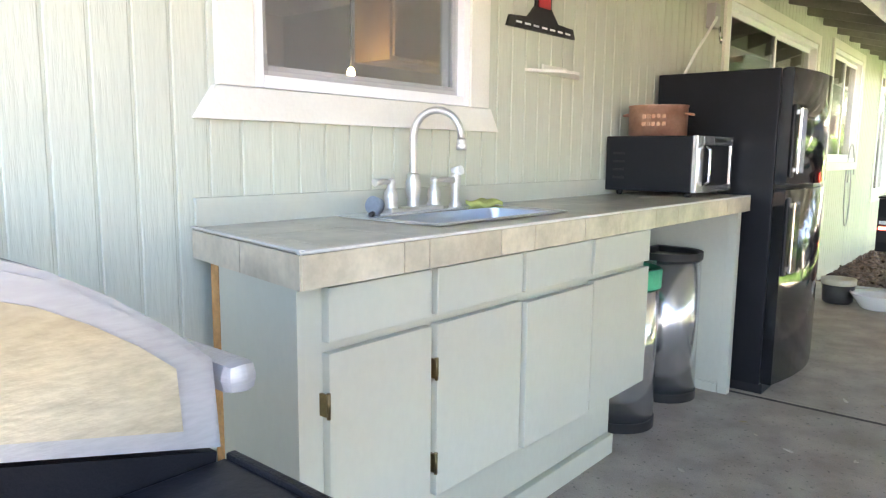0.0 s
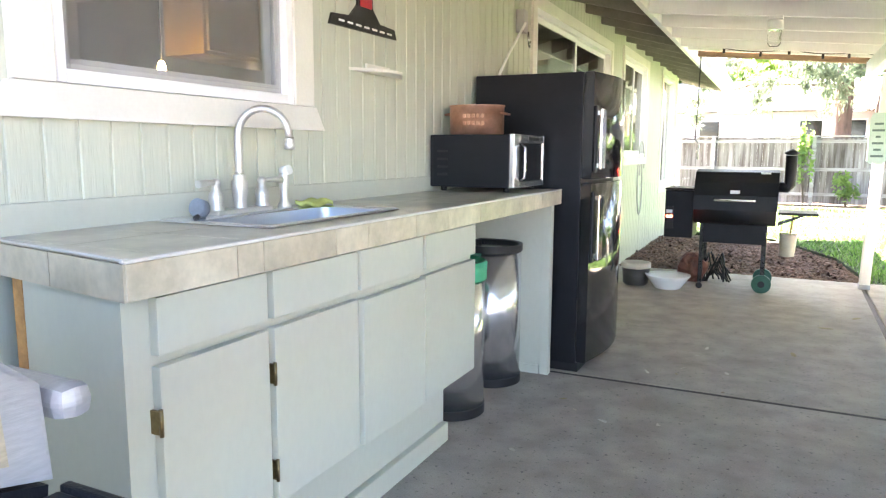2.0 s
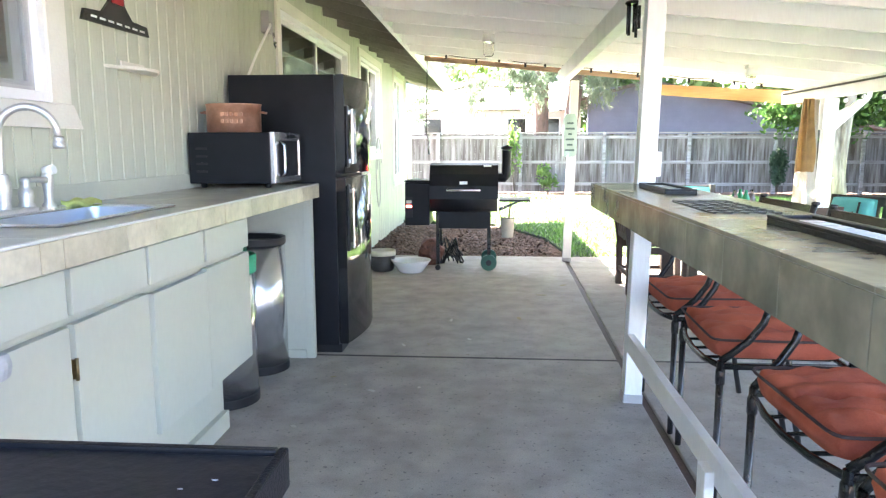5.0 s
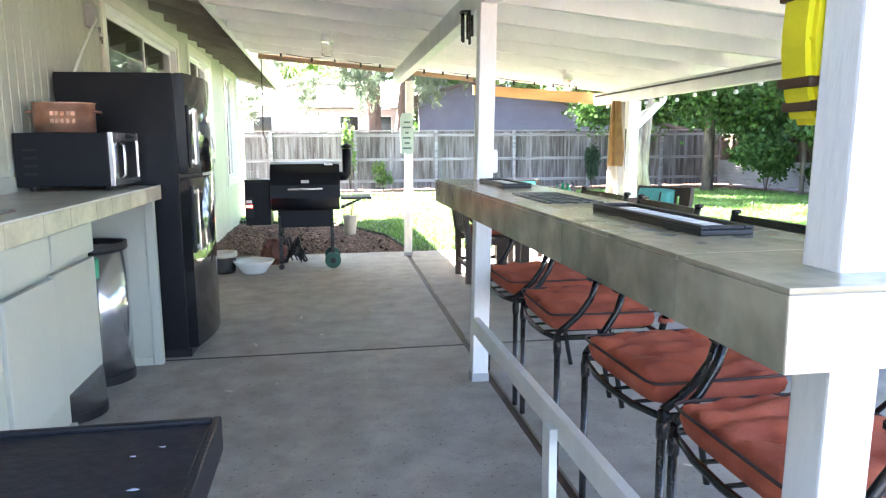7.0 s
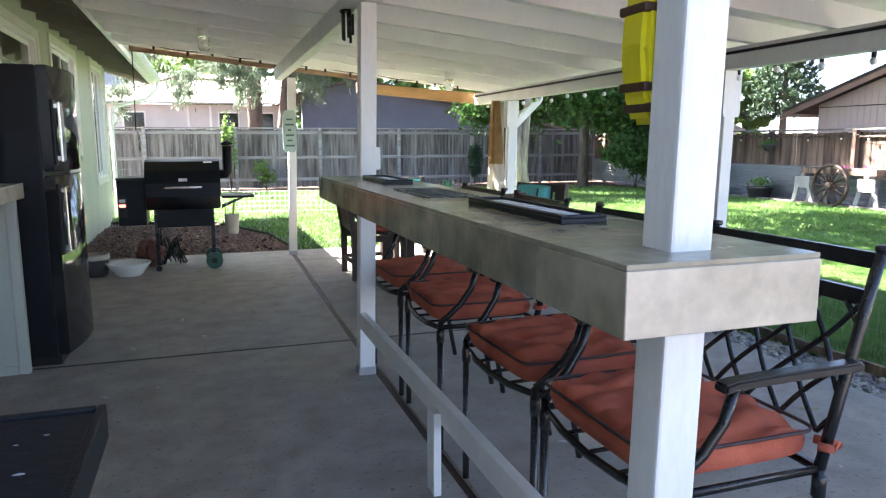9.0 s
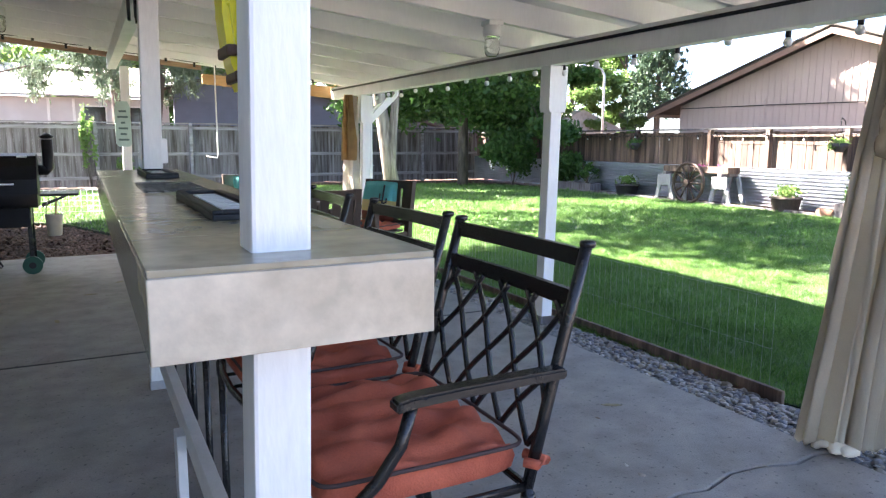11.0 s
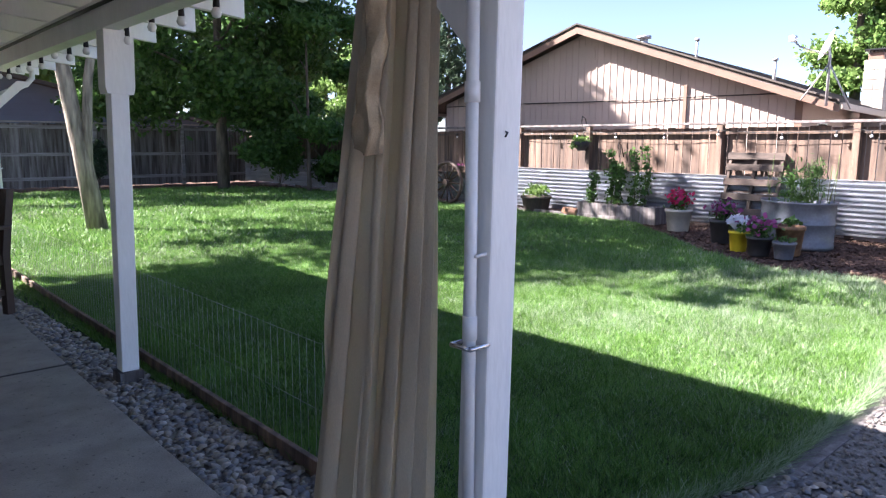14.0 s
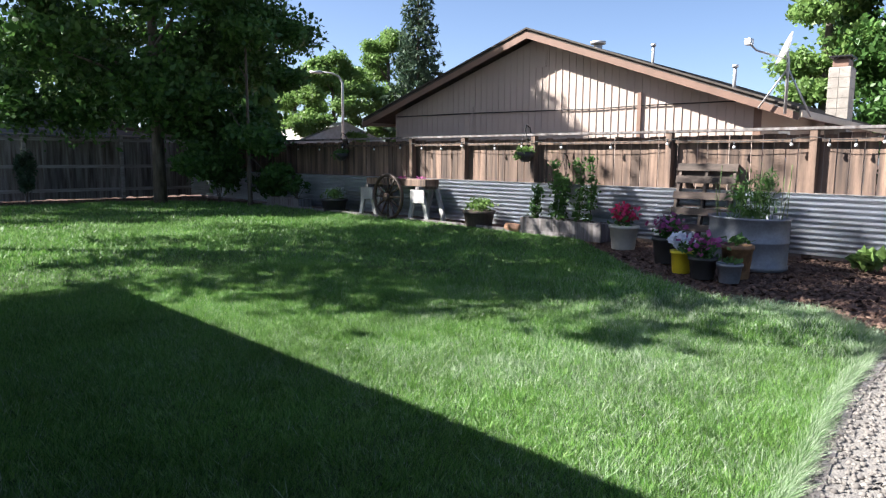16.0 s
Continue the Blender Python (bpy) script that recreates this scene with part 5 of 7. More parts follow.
def pillow(at, turn, tilt, design):
    p = thing("pillow", "turquoise throw pillow with a desert cactus scene" if design else "plain turquoise throw pillow", "pillow", at, turn)
    bm = bmesh.new()
    bmesh.ops.create_grid(bm, x_segments=14, y_segments=14, size=0.5)
    top = bm.verts[:]
    m = pose(0, 0, 0.19, 0, tilt, 0)
    cols = {}
    for v in top:
        u, w = v.co.x * 2, v.co.y * 2
        e = max(0, (1 - u ** 4) * (1 - w ** 4)) ** 0.5
        v.co = Vector((-0.065 * e, w * 0.20 * (1 - 0.05 * abs(u) ** 2), u * 0.185 * (1 - 0.05 * abs(w) ** 2)))
    back = bmesh.ops.duplicate(bm, geom=bm.verts[:] + bm.edges[:] + bm.faces[:])["geom"]
    for v in [g for g in back if isinstance(g, bmesh.types.BMVert)]:
        v.co.x *= -0.8
    bmesh.ops.remove_doubles(bm, verts=bm.verts, dist=0.0015)
    for v in bm.verts:
        v.co = m @ v.co
    for f in bm.faces:
        f.smooth = True
    body = part("cover", bm, TURQUOISE, p)
    if design:
        sand = mat("pillow_sand", (0.62, 0.50, 0.20), 0.9, 0, 0.2, 8, 240, 0.2)
        rust = mat("pillow_rust", (0.20, 0.05, 0.03), 0.9, 0, 0.3, 8, 240, 0.2)
        body.data.materials.append(sand)
        body.data.materials.append(rust)
        for f in body.data.polygons:
            z = f.center.z + 0.01 * math.sin(f.center.y * 20)
            f.material_index = 2 if z < 0.105 else (1 if z < 0.205 else 0)
        bm = bmesh.new()
        for pts in ([(-0.072, -0.09, 0.10), (-0.062, -0.09, 0.33)], [(-0.066, -0.09, 0.18), (-0.066, -0.05, 0.19), (-0.064, -0.05, 0.25)], [(-0.066, -0.09, 0.16), (-0.062, -0.13, 0.17), (-0.060, -0.13, 0.21)]):
            tube(bm, [m @ Vector((x, y, z - 0.19)) for x, y, z in pts], 0.009, 6)
        part("cactus_print", bm, BLACKPLASTIC, p)


dining_chair((2.36, 5.15, 0), -90, "dark wooden armchair with rust seat pad, back to the bar")
dining_chair((3.10, 5.83, 0), 28, "dark wooden armchair with a printed pillow")
dining_chair((2.40, 7.28, 0), 95, "dark wooden armchair at the far side of the table")
dining_chair((1.76, 6.40, 0), 180, "dark wooden armchair at the table end by the post")
pillow((3.22, 5.90, 0.50), 28, 12, True)
pillow((2.38, 7.42, 0.50), 95, 12, False)
pillow((1.63, 6.40, 0.50), 180, 12, True)
caddy = thing("drink_caddy", "clear bottle caddy with green bottles on the table", "caddy", (2.42, 6.05, 0.742))
part("base", lathe(bmesh.new(), [(0.13, 0), (0.14, 0.012), (0.10, 0.02)], seg=20), PORCELAIN, caddy)
for k in range(4):
    a = k * 1.57
    part("bottle", lathe(bmesh.new(), [(0.032, 0.02), (0.034, 0.03), (0.034, 0.11), (0.014, 0.15), (0.013, 0.18)], (0.07 * math.cos(a), 0.07 * math.sin(a), 0), 12), mat("green_bottle", (0.03, 0.25, 0.10), 0.15, 0, 0.1, 20, 60, 0) if k % 2 else BULB, caddy)


# ---- on the house wall ----
ice = thing("wall_ornament", "black metal hourglass wall ornament with red badge", "ornament", (WX, 3.06, 1.79))
bm = bmesh.new()
prism(bm, [(-0.27, -0.02), (0.27, -0.012), (0.25, 0.03), (0.12, 0.035), (0.06, 0.09), (0.06, 0.13), (0.13, 0.20), (0.24, 0.22), (0.26, 0.26), (-0.26, 0.26), (-0.24, 0.22), (-0.13, 0.20), (-0.06, 0.13), (-0.06, 0.09), (-0.12, 0.035), (-0.25, 0.025)], "x", 0.002, 0.014)
part("plate", bm, BLACKMETAL, ice)
part("badge", B(0.0145, 0.019, -0.045, 0.045, 0.085, 0.135, bevel=0.004), mat("red_badge", (0.45, 0.02, 0.03), 0.5, 0, 0.15, 20, 90, 0.1), ice, "small red badge")
for k in range(7):
    part("rivet", B(0.0145, 0.017, -0.21 + k * 0.065, -0.17 + k * 0.065, 0.0, 0.008), PAPER, ice)
shelf = thing("corner_shelf", "small white wall shelf bracket", "shelf", (WX, 3.17, 1.605))
bm = prism(bmesh.new(), [(0.002, -0.23), (0.002, 0.23), (0.10, 0.06), (0.11, 0.0), (0.10, -0.06)], "z", 0.0, 0.012)
part("board", bm, TRIM, shelf)
part("lip", B(0.002, 0.012, -0.1, 0.1, 0.0125, 0.04, bevel=0.002), TRIM, shelf)
jb = thing("junction_box", "grey outdoor junction box with hanging cable", "box", (WX, 5.02, 2.12))
part("box", B(0.002, 0.06, -0.045, 0.045, -0.06, 0.09, bevel=0.006), GREYFRAME, jb)
part("clip", T([(0.065, 0.03, -0.05), (0.07, 0.03, -0.13), (0.07, 0.05, -0.15), (0.07, 0.06, -0.11)], 0.008, 8), CHROME, jb)
part("cable", T([(0.06, -0.02, 0.0), (0.08, -0.08, -0.02), (0.05, -0.30, -0.24), (0.03, -0.50, -0.46)], 0.009, 8), WHITE, jb)
hose = thing("wall_cable", "looped grey cable on the siding", "cable", (WX, 8.9, 0.95))
part("loop", T([(0.012, 0.9 + 0.25 * math.cos(a) * (1 - a / 14), 0.1 + 0.42 * math.sin(a) - 0.04 * a) for a in [k * 0.35 for k in range(26)]], 0.008, 6), GREYFRAME, hose)

# ---- lamps and strings under the cover ----


def jar_light(x, y):
    z = RISE(x)
    l = thing("jar_light", "white porch light with clear ribbed jar", "lamp", (x, y, z), group="jar lights under the cover")
    part("mount", B(-0.05, 0.05, -0.05, 0.05, -0.03, 0.0, bevel=0.006), WHITE, l)
    part("collar", lathe(bmesh.new(), [(0.05, -0.09), (0.055, -0.085), (0.05, -0.03)], seg=20), WHITE, l)
    part("jar", lathe(bmesh.new(), [(0.03, -0.205), (0.042, -0.19), (0.047, -0.16), (0.044, -0.145), (0.047, -0.13), (0.044, -0.115), (0.047, -0.1), (0.04, -0.09)], seg=20), BULB, l)


jar_light(0.30, 5.981)
jar_light(2.62, 6.591)
jar_light(3.0, 3.541)


def string_light(pts, n, bulbs=True, label="black string lights with white globe bulbs"):
    s = thing("string_light", label, "string light", (0, 0, 0))
    path = []
    for a, b in zip(pts, pts[1:]):
        a, b = Vector(a), Vector(b)
        for k in range(8):
            u = k / 8
            path.append(a.lerp(b, u) - Vector((0, 0, 0.05 * 4 * u * (1 - u) * min(1, (b - a).length))))
    path.append(Vector(pts[-1]))
    part("cord", T(path, 0.0045, 5), BLACKPLASTIC, s)
    for k in range(n):
        p = path[int((k + 0.5) / n * (len(path) - 1))]
        part("socket", lathe(bmesh.new(), [(0.012, -0.05), (0.014, -0.045), (0.012, 0.0)], p, 8), BLACKPLASTIC, s)
        if bulbs:
            part("bulb", lathe(bmesh.new(), [(0.006, -0.09), (0.016, -0.085), (0.021, -0.07), (0.016, -0.055), (0.008, -0.048)], p, 12), PORCELAIN, s)


zs = RISE(3.70) - 0.05
string_light([(3.69, y, zs - 0.02) for y in (0.6, 1.5, 2.4, 3.3, 4.2, 5.1, 6.0, 6.9, 7.8, 8.3)], 24)
string_light([(x, 8.366, RISE(x) + 0.085) for x in (-0.3, 0.4, 1.0, 1.6, 2.2, 2.9, 3.5)], 14, False, "black string light cord along the end rafter")
conduit = thing("conduit", "dark thin conduit along the eave beam", "conduit", (0, 0, 0))
part("pipe", T([(3.565, RY0 + 0.1, RISE(3.62) - 0.04), (3.565, 8.3, RISE(3.62) - 0.04)], 0.010, 8), BLACKPLASTIC, conduit)
chime = thing("wind_chime", "small dark hanging ornament on the beam", "ornament", (1.06, 3.86, RISE(1.12) - 0.16))
for k in range(5):
    a = k * 1.257
    part("tube", T([(0.03 * math.cos(a), 0.03 * math.sin(a), 0.02), (0.03 * math.cos(a), 0.03 * math.sin(a), -0.10 - 0.012 * k)], 0.008, 6), BLACKMETAL, chime)
part("disc", lathe(bmesh.new(), [(0.04, 0.02), (0.045, 0.025), (0.04, 0.035)], seg=12), BLACKMETAL, chime)
hook = thing("hanging_hook", "thin white hanging rod with hook", "hook", (2.1, 7.811, RISE(2.1)))
part("rod", T([(0, 0, 0), (0.0, 0, -0.95), (-0.01, 0, -0.99), (-0.12, 0, -0.97)], 0.008, 6), WHITE, hook)

cord = thing("hanging_line", "thin black line with a hook under the eave", "hanger", (-0.44, 8.44, 2.36))
part("line", T([(0, 0, 0), (-0.005, 0, -0.5), (-0.015, 0, -0.95)], 0.006, 6), BLACKPLASTIC, cord)
part("hook", T([(-0.015, 0, -0.95), (0.015, 0, -0.99), (0.03, 0, -1.03), (0.01, 0, -1.08), (0.02, 0, -1.17)], 0.010, 6), GREYFRAME, cord)
inlay = thing("bar_mat", "thin dark wire mat lying on the bar tiles", "mat", (1.03, 2.17, BZ))
for k in range(5):
    part("wire", B(-0.10 + k * 0.042, -0.094 + k * 0.042, -0.22, 0.22, 0.0005, 0.004), BLACKMETAL, inlay)
for k in range(9):
    part("wire", B(-0.10, 0.074, -0.22 + k * 0.054, -0.214 + k * 0.054, 0.0042, 0.0065), BLACKMETAL, inlay)

# yellow ornament on the near post
BEE = [(-0.055, 0.005), (-0.082, 0.06), (-0.092, 0.13), (-0.084, 0.21), (-0.062, 0.25), (-0.05, 0.27), (-0.065, 0.32), (-0.06, 0.42), (-0.03, 0.5)]
bee = thing("bee_ornament", "yellow wall ornament with dark brown stripes", "ornament", (1.036, 0.856, 1.30))
BEE = [(-0.025 + (u + 0.025) * 0.74, v) for u, v in BEE]
bm = prism(bmesh.new(), [*BEE, *[(-0.05 - u, v) for u, v in reversed(BEE)]], "y", 0.0, 0.075)
bmesh.ops.bevel(bm, geom=bm.edges[:], offset=0.010, segments=2, affect="EDGES")
part("body", bm, YELLOW, bee)
for z, w in ((0.025, 0.072), (0.06, 0.086), (0.19, 0.091), (0.23, 0.08)):
    part("stripe", B(-0.025 - (w - 0.025) * 0.75, -0.025 + (w - 0.025) * 0.75, -0.001, 0.077, z, z + 0.016, bevel=0.004), mat("brown_stripe", (0.07, 0.03, 0.012), 0.5, 0, 0.1, 20, 60, 0.05), bee)
sign = thing("post_sign", "mint green paddle sign with dark markings", "sign", (1.175, 7.882, 1.17))
bm = prism(bmesh.new(), [(-0.05, 0.0), (0.05, 0.0), (0.075, 0.03), (0.075, 0.40), (0.05, 0.46), (-0.05, 0.46), (-0.075, 0.40), (-0.075, 0.03)], "y", -0.014, 0.0)
part("board", bm, GREENSIGN, sign)
for k, w in enumerate((0.05, 0.03, 0.045, 0.02, 0.05, 0.035)):
    part("lettering", B(-w, w, -0.0165, -0.0145, 0.06 + k * 0.058, 0.08 + k * 0.058), mat("dark_green_print", (0.10, 0.17, 0.16), 0.6, 0, 0.1, 20, 60, 0), sign)
box2 = thing("outlet_box", "white weatherproof outlet box on the post", "box", (1.10, 3.53, 1.13))
part("cover", B(0.001, 0.05, -0.04, 0.04, 0.0, 0.12, bevel=0.01), PVC, box2)

# ---- curtains and downspouts ----


def curtain(name, x, y, z1, width, deep, label, seed, material=CANVAS, lean=0.0, z0=0.0, waist=0.75, yaw=0.0, side=0.0, wide=0.0, folds=5.0):
    """A gathered hanging cloth with deep folds."""
    rr = random.Random(seed)
    c = thing(name, label, "curtain", (x, y, 0), yaw)
    bm = bmesh.new()
    n, m = 260, 70
    ph = [rr.uniform(0, 6.28) for _ in range(8)]
    cy, sy = math.cos(radians(wide)), math.sin(radians(wide))
    rows = []
    for j in range(m + 1):
        h = j / m
        z = z0 + (z1 - z0) * h
        spread = 0.62 + 0.58 * (1 - h) ** 0.8 if waist < 1 else 1.0
        row = []
        for i in range(n + 1):
            q = i / n
            t = q + 0.075 * math.sin(2 * math.pi * q * 1.3 + ph[0] + 1.2 * h) + 0.03 * math.sin(2 * math.pi * q * 2.7 + ph[1] - 1.8 * h)
            ang = 2 * math.pi * folds * t + ph[2] + 0.7 * math.sin(2.4 * h + ph[3]) + 1.6 * h * (q - 0.5)
            amp = 0.55 + 0.55 * math.sin(5.3 * t + ph[4] + 0.8 * h)
            wob = noise.noise(Vector((q * 7.0, h * 2.4, ph[5]))) * 0.30 + noise.noise(Vector((q * 22.0, h * 7.0, ph[6]))) * 0.07
            v = width * spread * ((q - 0.5) * 2 + 0.20 * math.sin(2 * ang + 0.6))
            u = deep * (0.75 + 0.35 * (1 - h)) * (amp * math.sin(ang) + wob)
            hem = 0.025 * abs(math.sin(3 * ang)) if j == 0 else 0.0
            row.append(bm.verts.new((u * cy - v * sy + lean * h, u * sy + v * cy + side * h, z + hem)))
        rows.append(row)
    for u, w in zip(rows, rows[1:]):
        for k in range(n):
            bm.faces.new((u[k], u[k + 1], w[k + 1], w[k])).smooth = True
    bmesh.ops.solidify(bm, geom=bm.faces[:], thickness=0.0022)
    part("cloth", bm, material, c)
    return c


cur = curtain("curtain", 3.475, 1.50, RISE(3.62) - 0.12, 0.126, 0.058, "gathered cream canvas curtain beside the corner post", 5, z0=0.003, lean=0.09, side=-0.07, wide=45.0, folds=4.5)
bm = bmesh.new()
pts = [(0.025 - 0.064 * u + 0.006 * math.sin(u * 14), -0.07 - 0.015 * u + 0.006 * math.sin(u * 19), 1.74 - 0.55 * u) for u in [k / 22 for k in range(23)]]
tube(bm, pts, 0.020, 16, 0.030)
for v in bm.verts:
    a = math.atan2(v.co.y + 0.08, v.co.x)
    v.co += Vector((noise.noise(Vector((v.co.x * 40, v.co.y * 40, v.co.z * 9))), noise.noise(Vector((v.co.x * 44 + 2, v.co.y * 40, v.co.z * 9))), noise.noise(v.co * 22) * 0.6)) * 0.026
part("tie_scarf", bm, mat("buff_canvas_tie", (0.47, 0.37, 0.24), 0.9, 0, 0.2, 14, 260, 0.35, second=(0.36, 0.26, 0.15)), cur, "twisted tan canvas tie")
bm = bmesh.new()
for k, (dx, dy, r) in enumerate(((-0.07, -0.02, 0.032), (-0.09, 0.025, 0.028), (-0.06, -0.06, 0.03), (-0.05, 0.06, 0.026))):
    bmesh.ops.create_icosphere(bm, subdivisions=2, radius=r, matrix=Matrix.Translation((dx, dy, 0.03)) @ Matrix.Diagonal((1.1, 1.2, 0.6, 1)))
for v in bm.verts:
    v.co += Vector((noise.noise(v.co * 22), noise.noise(v.co * 25 + Vector((3, 1, 0))), noise.noise(v.co * 19) * 0.5)) * 0.026
    v.co.z = max(v.co.z, 0.002)
for f in bm.faces:
    f.smooth = True
part("hem_knot", bm, CANVAS, cur, "bunched cloth hem on the slab")
cur2 = curtain("curtain", 3.49, 7.43, RISE(3.62) - 0.15, 0.11, 0.05, "gathered white curtain at the far corner post", 9, mat("white_canvas", (0.78, 0.75, 0.68), 0.9, 0, 0.08, 4, 320, 0.15), z0=0.0, wide=30.0, folds=4.0)
curtain("curtain_tie", 3.42, 7.27, RISE(3.62) - 0.15, 0.07, 0.04, "tan canvas scarf hanging on the post", 11, CANVASTAN, z0=1.02, waist=0.7, wide=60.0, folds=3.0)


def spout(x, y, sx):
    s = thing("downspout", "white round downspout with clamps and elbow", "downspout", (x, y, 0))
    zt = RISE(3.8) - 0.06
    part("pipe", T([(0, 0, 0.02), (0, 0, zt - 0.02)] if sx == 0 else [(0, 0, 0.02), (0, 0, zt - 0.26), (0.02, 0, zt - 0.22), (0.28, 0, zt - 0.10), (0.33, 0, zt - 0.04), (0.33, 0, zt + 0.02)], 0.0145 if sx == 0 else 0.024, 14), PVC, s)
    for z, h in ((0.765, 0.055), (1.30, 0.045)):
        part("coupling", T([(0, 0, z), (0, 0, z + h)], 0.0175, 14), PVC, s)
    part("strap", T([(-0.004, -0.019, 0.96), (0.035, -0.018, 0.964)], 0.0045, 6), PVC, s)
    part("clamp", T([(-0.03, -0.03, 0.752), (0.03, -0.03, 0.752), (0.045, 0.0, 0.752), (0.03, 0.03, 0.752), (-0.03, 0.03, 0.752), (-0.03, -0.03, 0.752)], 0.006, 6), CHROME, s)


spout(3.562, 1.20, 0)
spout(3.73, 7.43, 1)
nail = thing("nail", "bent rusty nail in the post", "nail", (3.626, 1.168, 1.232))
part("shank", T([(0.012, 0.004, 0.006), (0.004, -0.012, 0.003), (-0.012, -0.02, -0.006)], 0.0022, 5), DARKPOT, nail)
pad = thing("paver", "grey stamped stone paver in the pebbles", "paver", (4.1, 1.15, -0.03))
part("stone", B(-0.22, 0.30, -0.30, 0.12, 0, 0.035, bevel=0.008), CONCRETE, pad)

# ---- pellet grill and things at the end of the patio ----
pg = thing("pellet_grill", "black pellet grill with hopper, chimney and green wheels", "grill", (0.045, 7.45, 0))
prof = [(-0.24, 0.62), (-0.27, 0.66), (-0.28, 0.75), (-0.27, 0.88), (-0.22, 1.0), (-0.13, 1.09), (0.0, 1.11), (0.13, 1.09), (0.22, 1.0), (0.27, 0.88), (0.27, 0.70), (0.22, 0.62)]
bm = prism(bmesh.new(), prof, "x", -0.345, 0.345)
for f in bm.faces:
    f.smooth = abs(f.normal.x) < 0.5
part("barrel", bm, BLACKSIDE, pg)
bm = prism(bmesh.new(), [(y * 1.02, z) for y, z in prof if z >= 0.75], "x", -0.352, 0.352)
lid = part("lid", bm, BLACKSIDE, pg)
part("lid_handle", T([(-0.17, -0.30, 0.85), (-0.17, -0.325, 0.84), (0.17, -0.325, 0.84), (0.17, -0.30, 0.85)], 0.012, 8), CHROME, lid)
part("badge", B(-0.04, 0.04, -0.291, -0.287, 0.90, 0.93), PAPER, lid)
part("badge", B(0.20, 0.28, -0.155, -0.135, 1.075, 1.09), PAPER, lid)
part("ash_pan", B(-0.26, 0.27, -0.2, 0.2, 0.44, 0.62, bevel=0.006), BLACKSIDE, pg)
hop = part("hopper", B(-0.61, -0.355, -0.20, 0.22, 0.47, 0.915, bevel=0.01), BLACKSIDE, pg)
part("hopper_lid", B(-0.615, -0.355, -0.21, 0.225, 0.917, 0.935, bevel=0.005), BLACKSIDE, hop)
part("control_panel", B(-0.60, -0.53, -0.204, -0.2005, 0.55, 0.76), BLACKPLASTIC, hop)
part("display", B(-0.595, -0.54, -0.2065, -0.2045, 0.655, 0.68), REDLIGHT, hop, "lit red display")
part("label_plate", B(-0.595, -0.54, -0.2065, -0.2045, 0.70, 0.73), PAPER, hop)
for x, y in ((-0.27, -0.18), (-0.27, 0.18), (0.26, -0.18), (0.26, 0.18)):
    part("leg", B(x - 0.018, x + 0.018, y - 0.018, y + 0.018, 0.06 if x < 0 else 0.1, 0.62, bevel=0.003), BLACKMETAL, pg)
for y in (-0.20, 0.20):
    w = part("wheel", tube(bmesh.new(), [(0.26, y - 0.022, 0.085), (0.26, y + 0.022, 0.085)], 0.083, 20), GREENRUBBER, pg, "green rubber wheel")
    part("hub", T([(0.26, y - 0.026, 0.085), (0.26, y + 0.026, 0.085)], 0.03, 12), BLACKPLASTIC, w)
    part("caster", T([(-0.27, y - 0.012, 0.03), (-0.27, y + 0.012, 0.03)], 0.029, 12), BLACKPLASTIC, pg)
part("chimney", T([(0.34, 0.12, 0.95), (0.42, 0.12, 0.95), (0.44, 0.12, 0.97), (0.44, 0.12, 1.24)], 0.05, 12), BLACKSIDE, pg)
part("chimney_cap", lathe(bmesh.new(), [(0.04, 1.245), (0.065, 1.26), (0.065, 1.268), (0.01, 1.30)], (0.44, 0.12, 0), 14), BLACKSIDE, pg)
part("side_shelf", B(0.36, 0.68, -0.22, 0.20, 0.72, 0.742, bevel=0.004), BLACKSIDE, pg)
part("shelf_brace", prism(bmesh.new(), [(0.36, 0.60), (0.36, 0.64), (0.58, 0.72), (0.62, 0.72)], "y", -0.01, 0.01), BLACKMETAL, pg)
bucket = thing("hanging_bucket", "small tan grease bucket with wooden spoon", "bucket", (0.50, 7.44, 0.0))
part("pail", lathe(bmesh.new(), [(0.055, 0.33), (0.06, 0.335), (0.075, 0.53), (0.08, 0.535), (0.07, 0.53)], seg=16), TERRACOTTA, bucket)
part("wire", T([(-0.07, 0, 0.52), (-0.05, 0, 0.64), (0.0, 0, 0.72), (0.05, 0, 0.64), (0.07, 0, 0.52)], 0.004, 6), CHROME, bucket)
part("stick", T([(0.0, 0.02, 0.36), (0.03, 0.03, 0.70)], 0.010, 6), RAWWOOD, bucket)
bowl = thing("bowl", "white enamel wash bowl on the slab", "bowl", (-0.49, 7.12, 0))
part("shell", lathe(bmesh.new(), [(0.10, 0.0), (0.12, 0.01), (0.185, 0.10), (0.205, 0.125), (0.205, 0.132), (0.18, 0.11), (0.11, 0.02), (0.02, 0.015)], seg=28), PORCELAIN, bowl)
bag = thing("pellet_bag", "crumpled printed fuel bag beside the grill", "bag", (-0.33, 7.62, 0))
bm = bmesh.new()
bmesh.ops.create_icosphere(bm, subdivisions=3, radius=0.15, matrix=Matrix.Translation((0, 0, 0.14)) @ Matrix.Diagonal((0.9, 0.7, 1.0, 1)))
for v in bm.verts:
    v.co += Vector((noise.noise(v.co * 13), noise.noise(v.co * 11 + Vector((5, 0, 0))), noise.noise(v.co * 12 + Vector((0, 7, 0))))) * 0.05
    v.co.z = max(v.co.z, 0)
part("sack", bm, mat("red_brown_sack", (0.15, 0.05, 0.03), 0.6, 0, 0.4, 14, 60, 0.3), bag)
rake = thing("tangled_tools", "bundle of tangled cords and grill tools", "tools", (-0.12, 7.70, 0))
bm = bmesh.new()
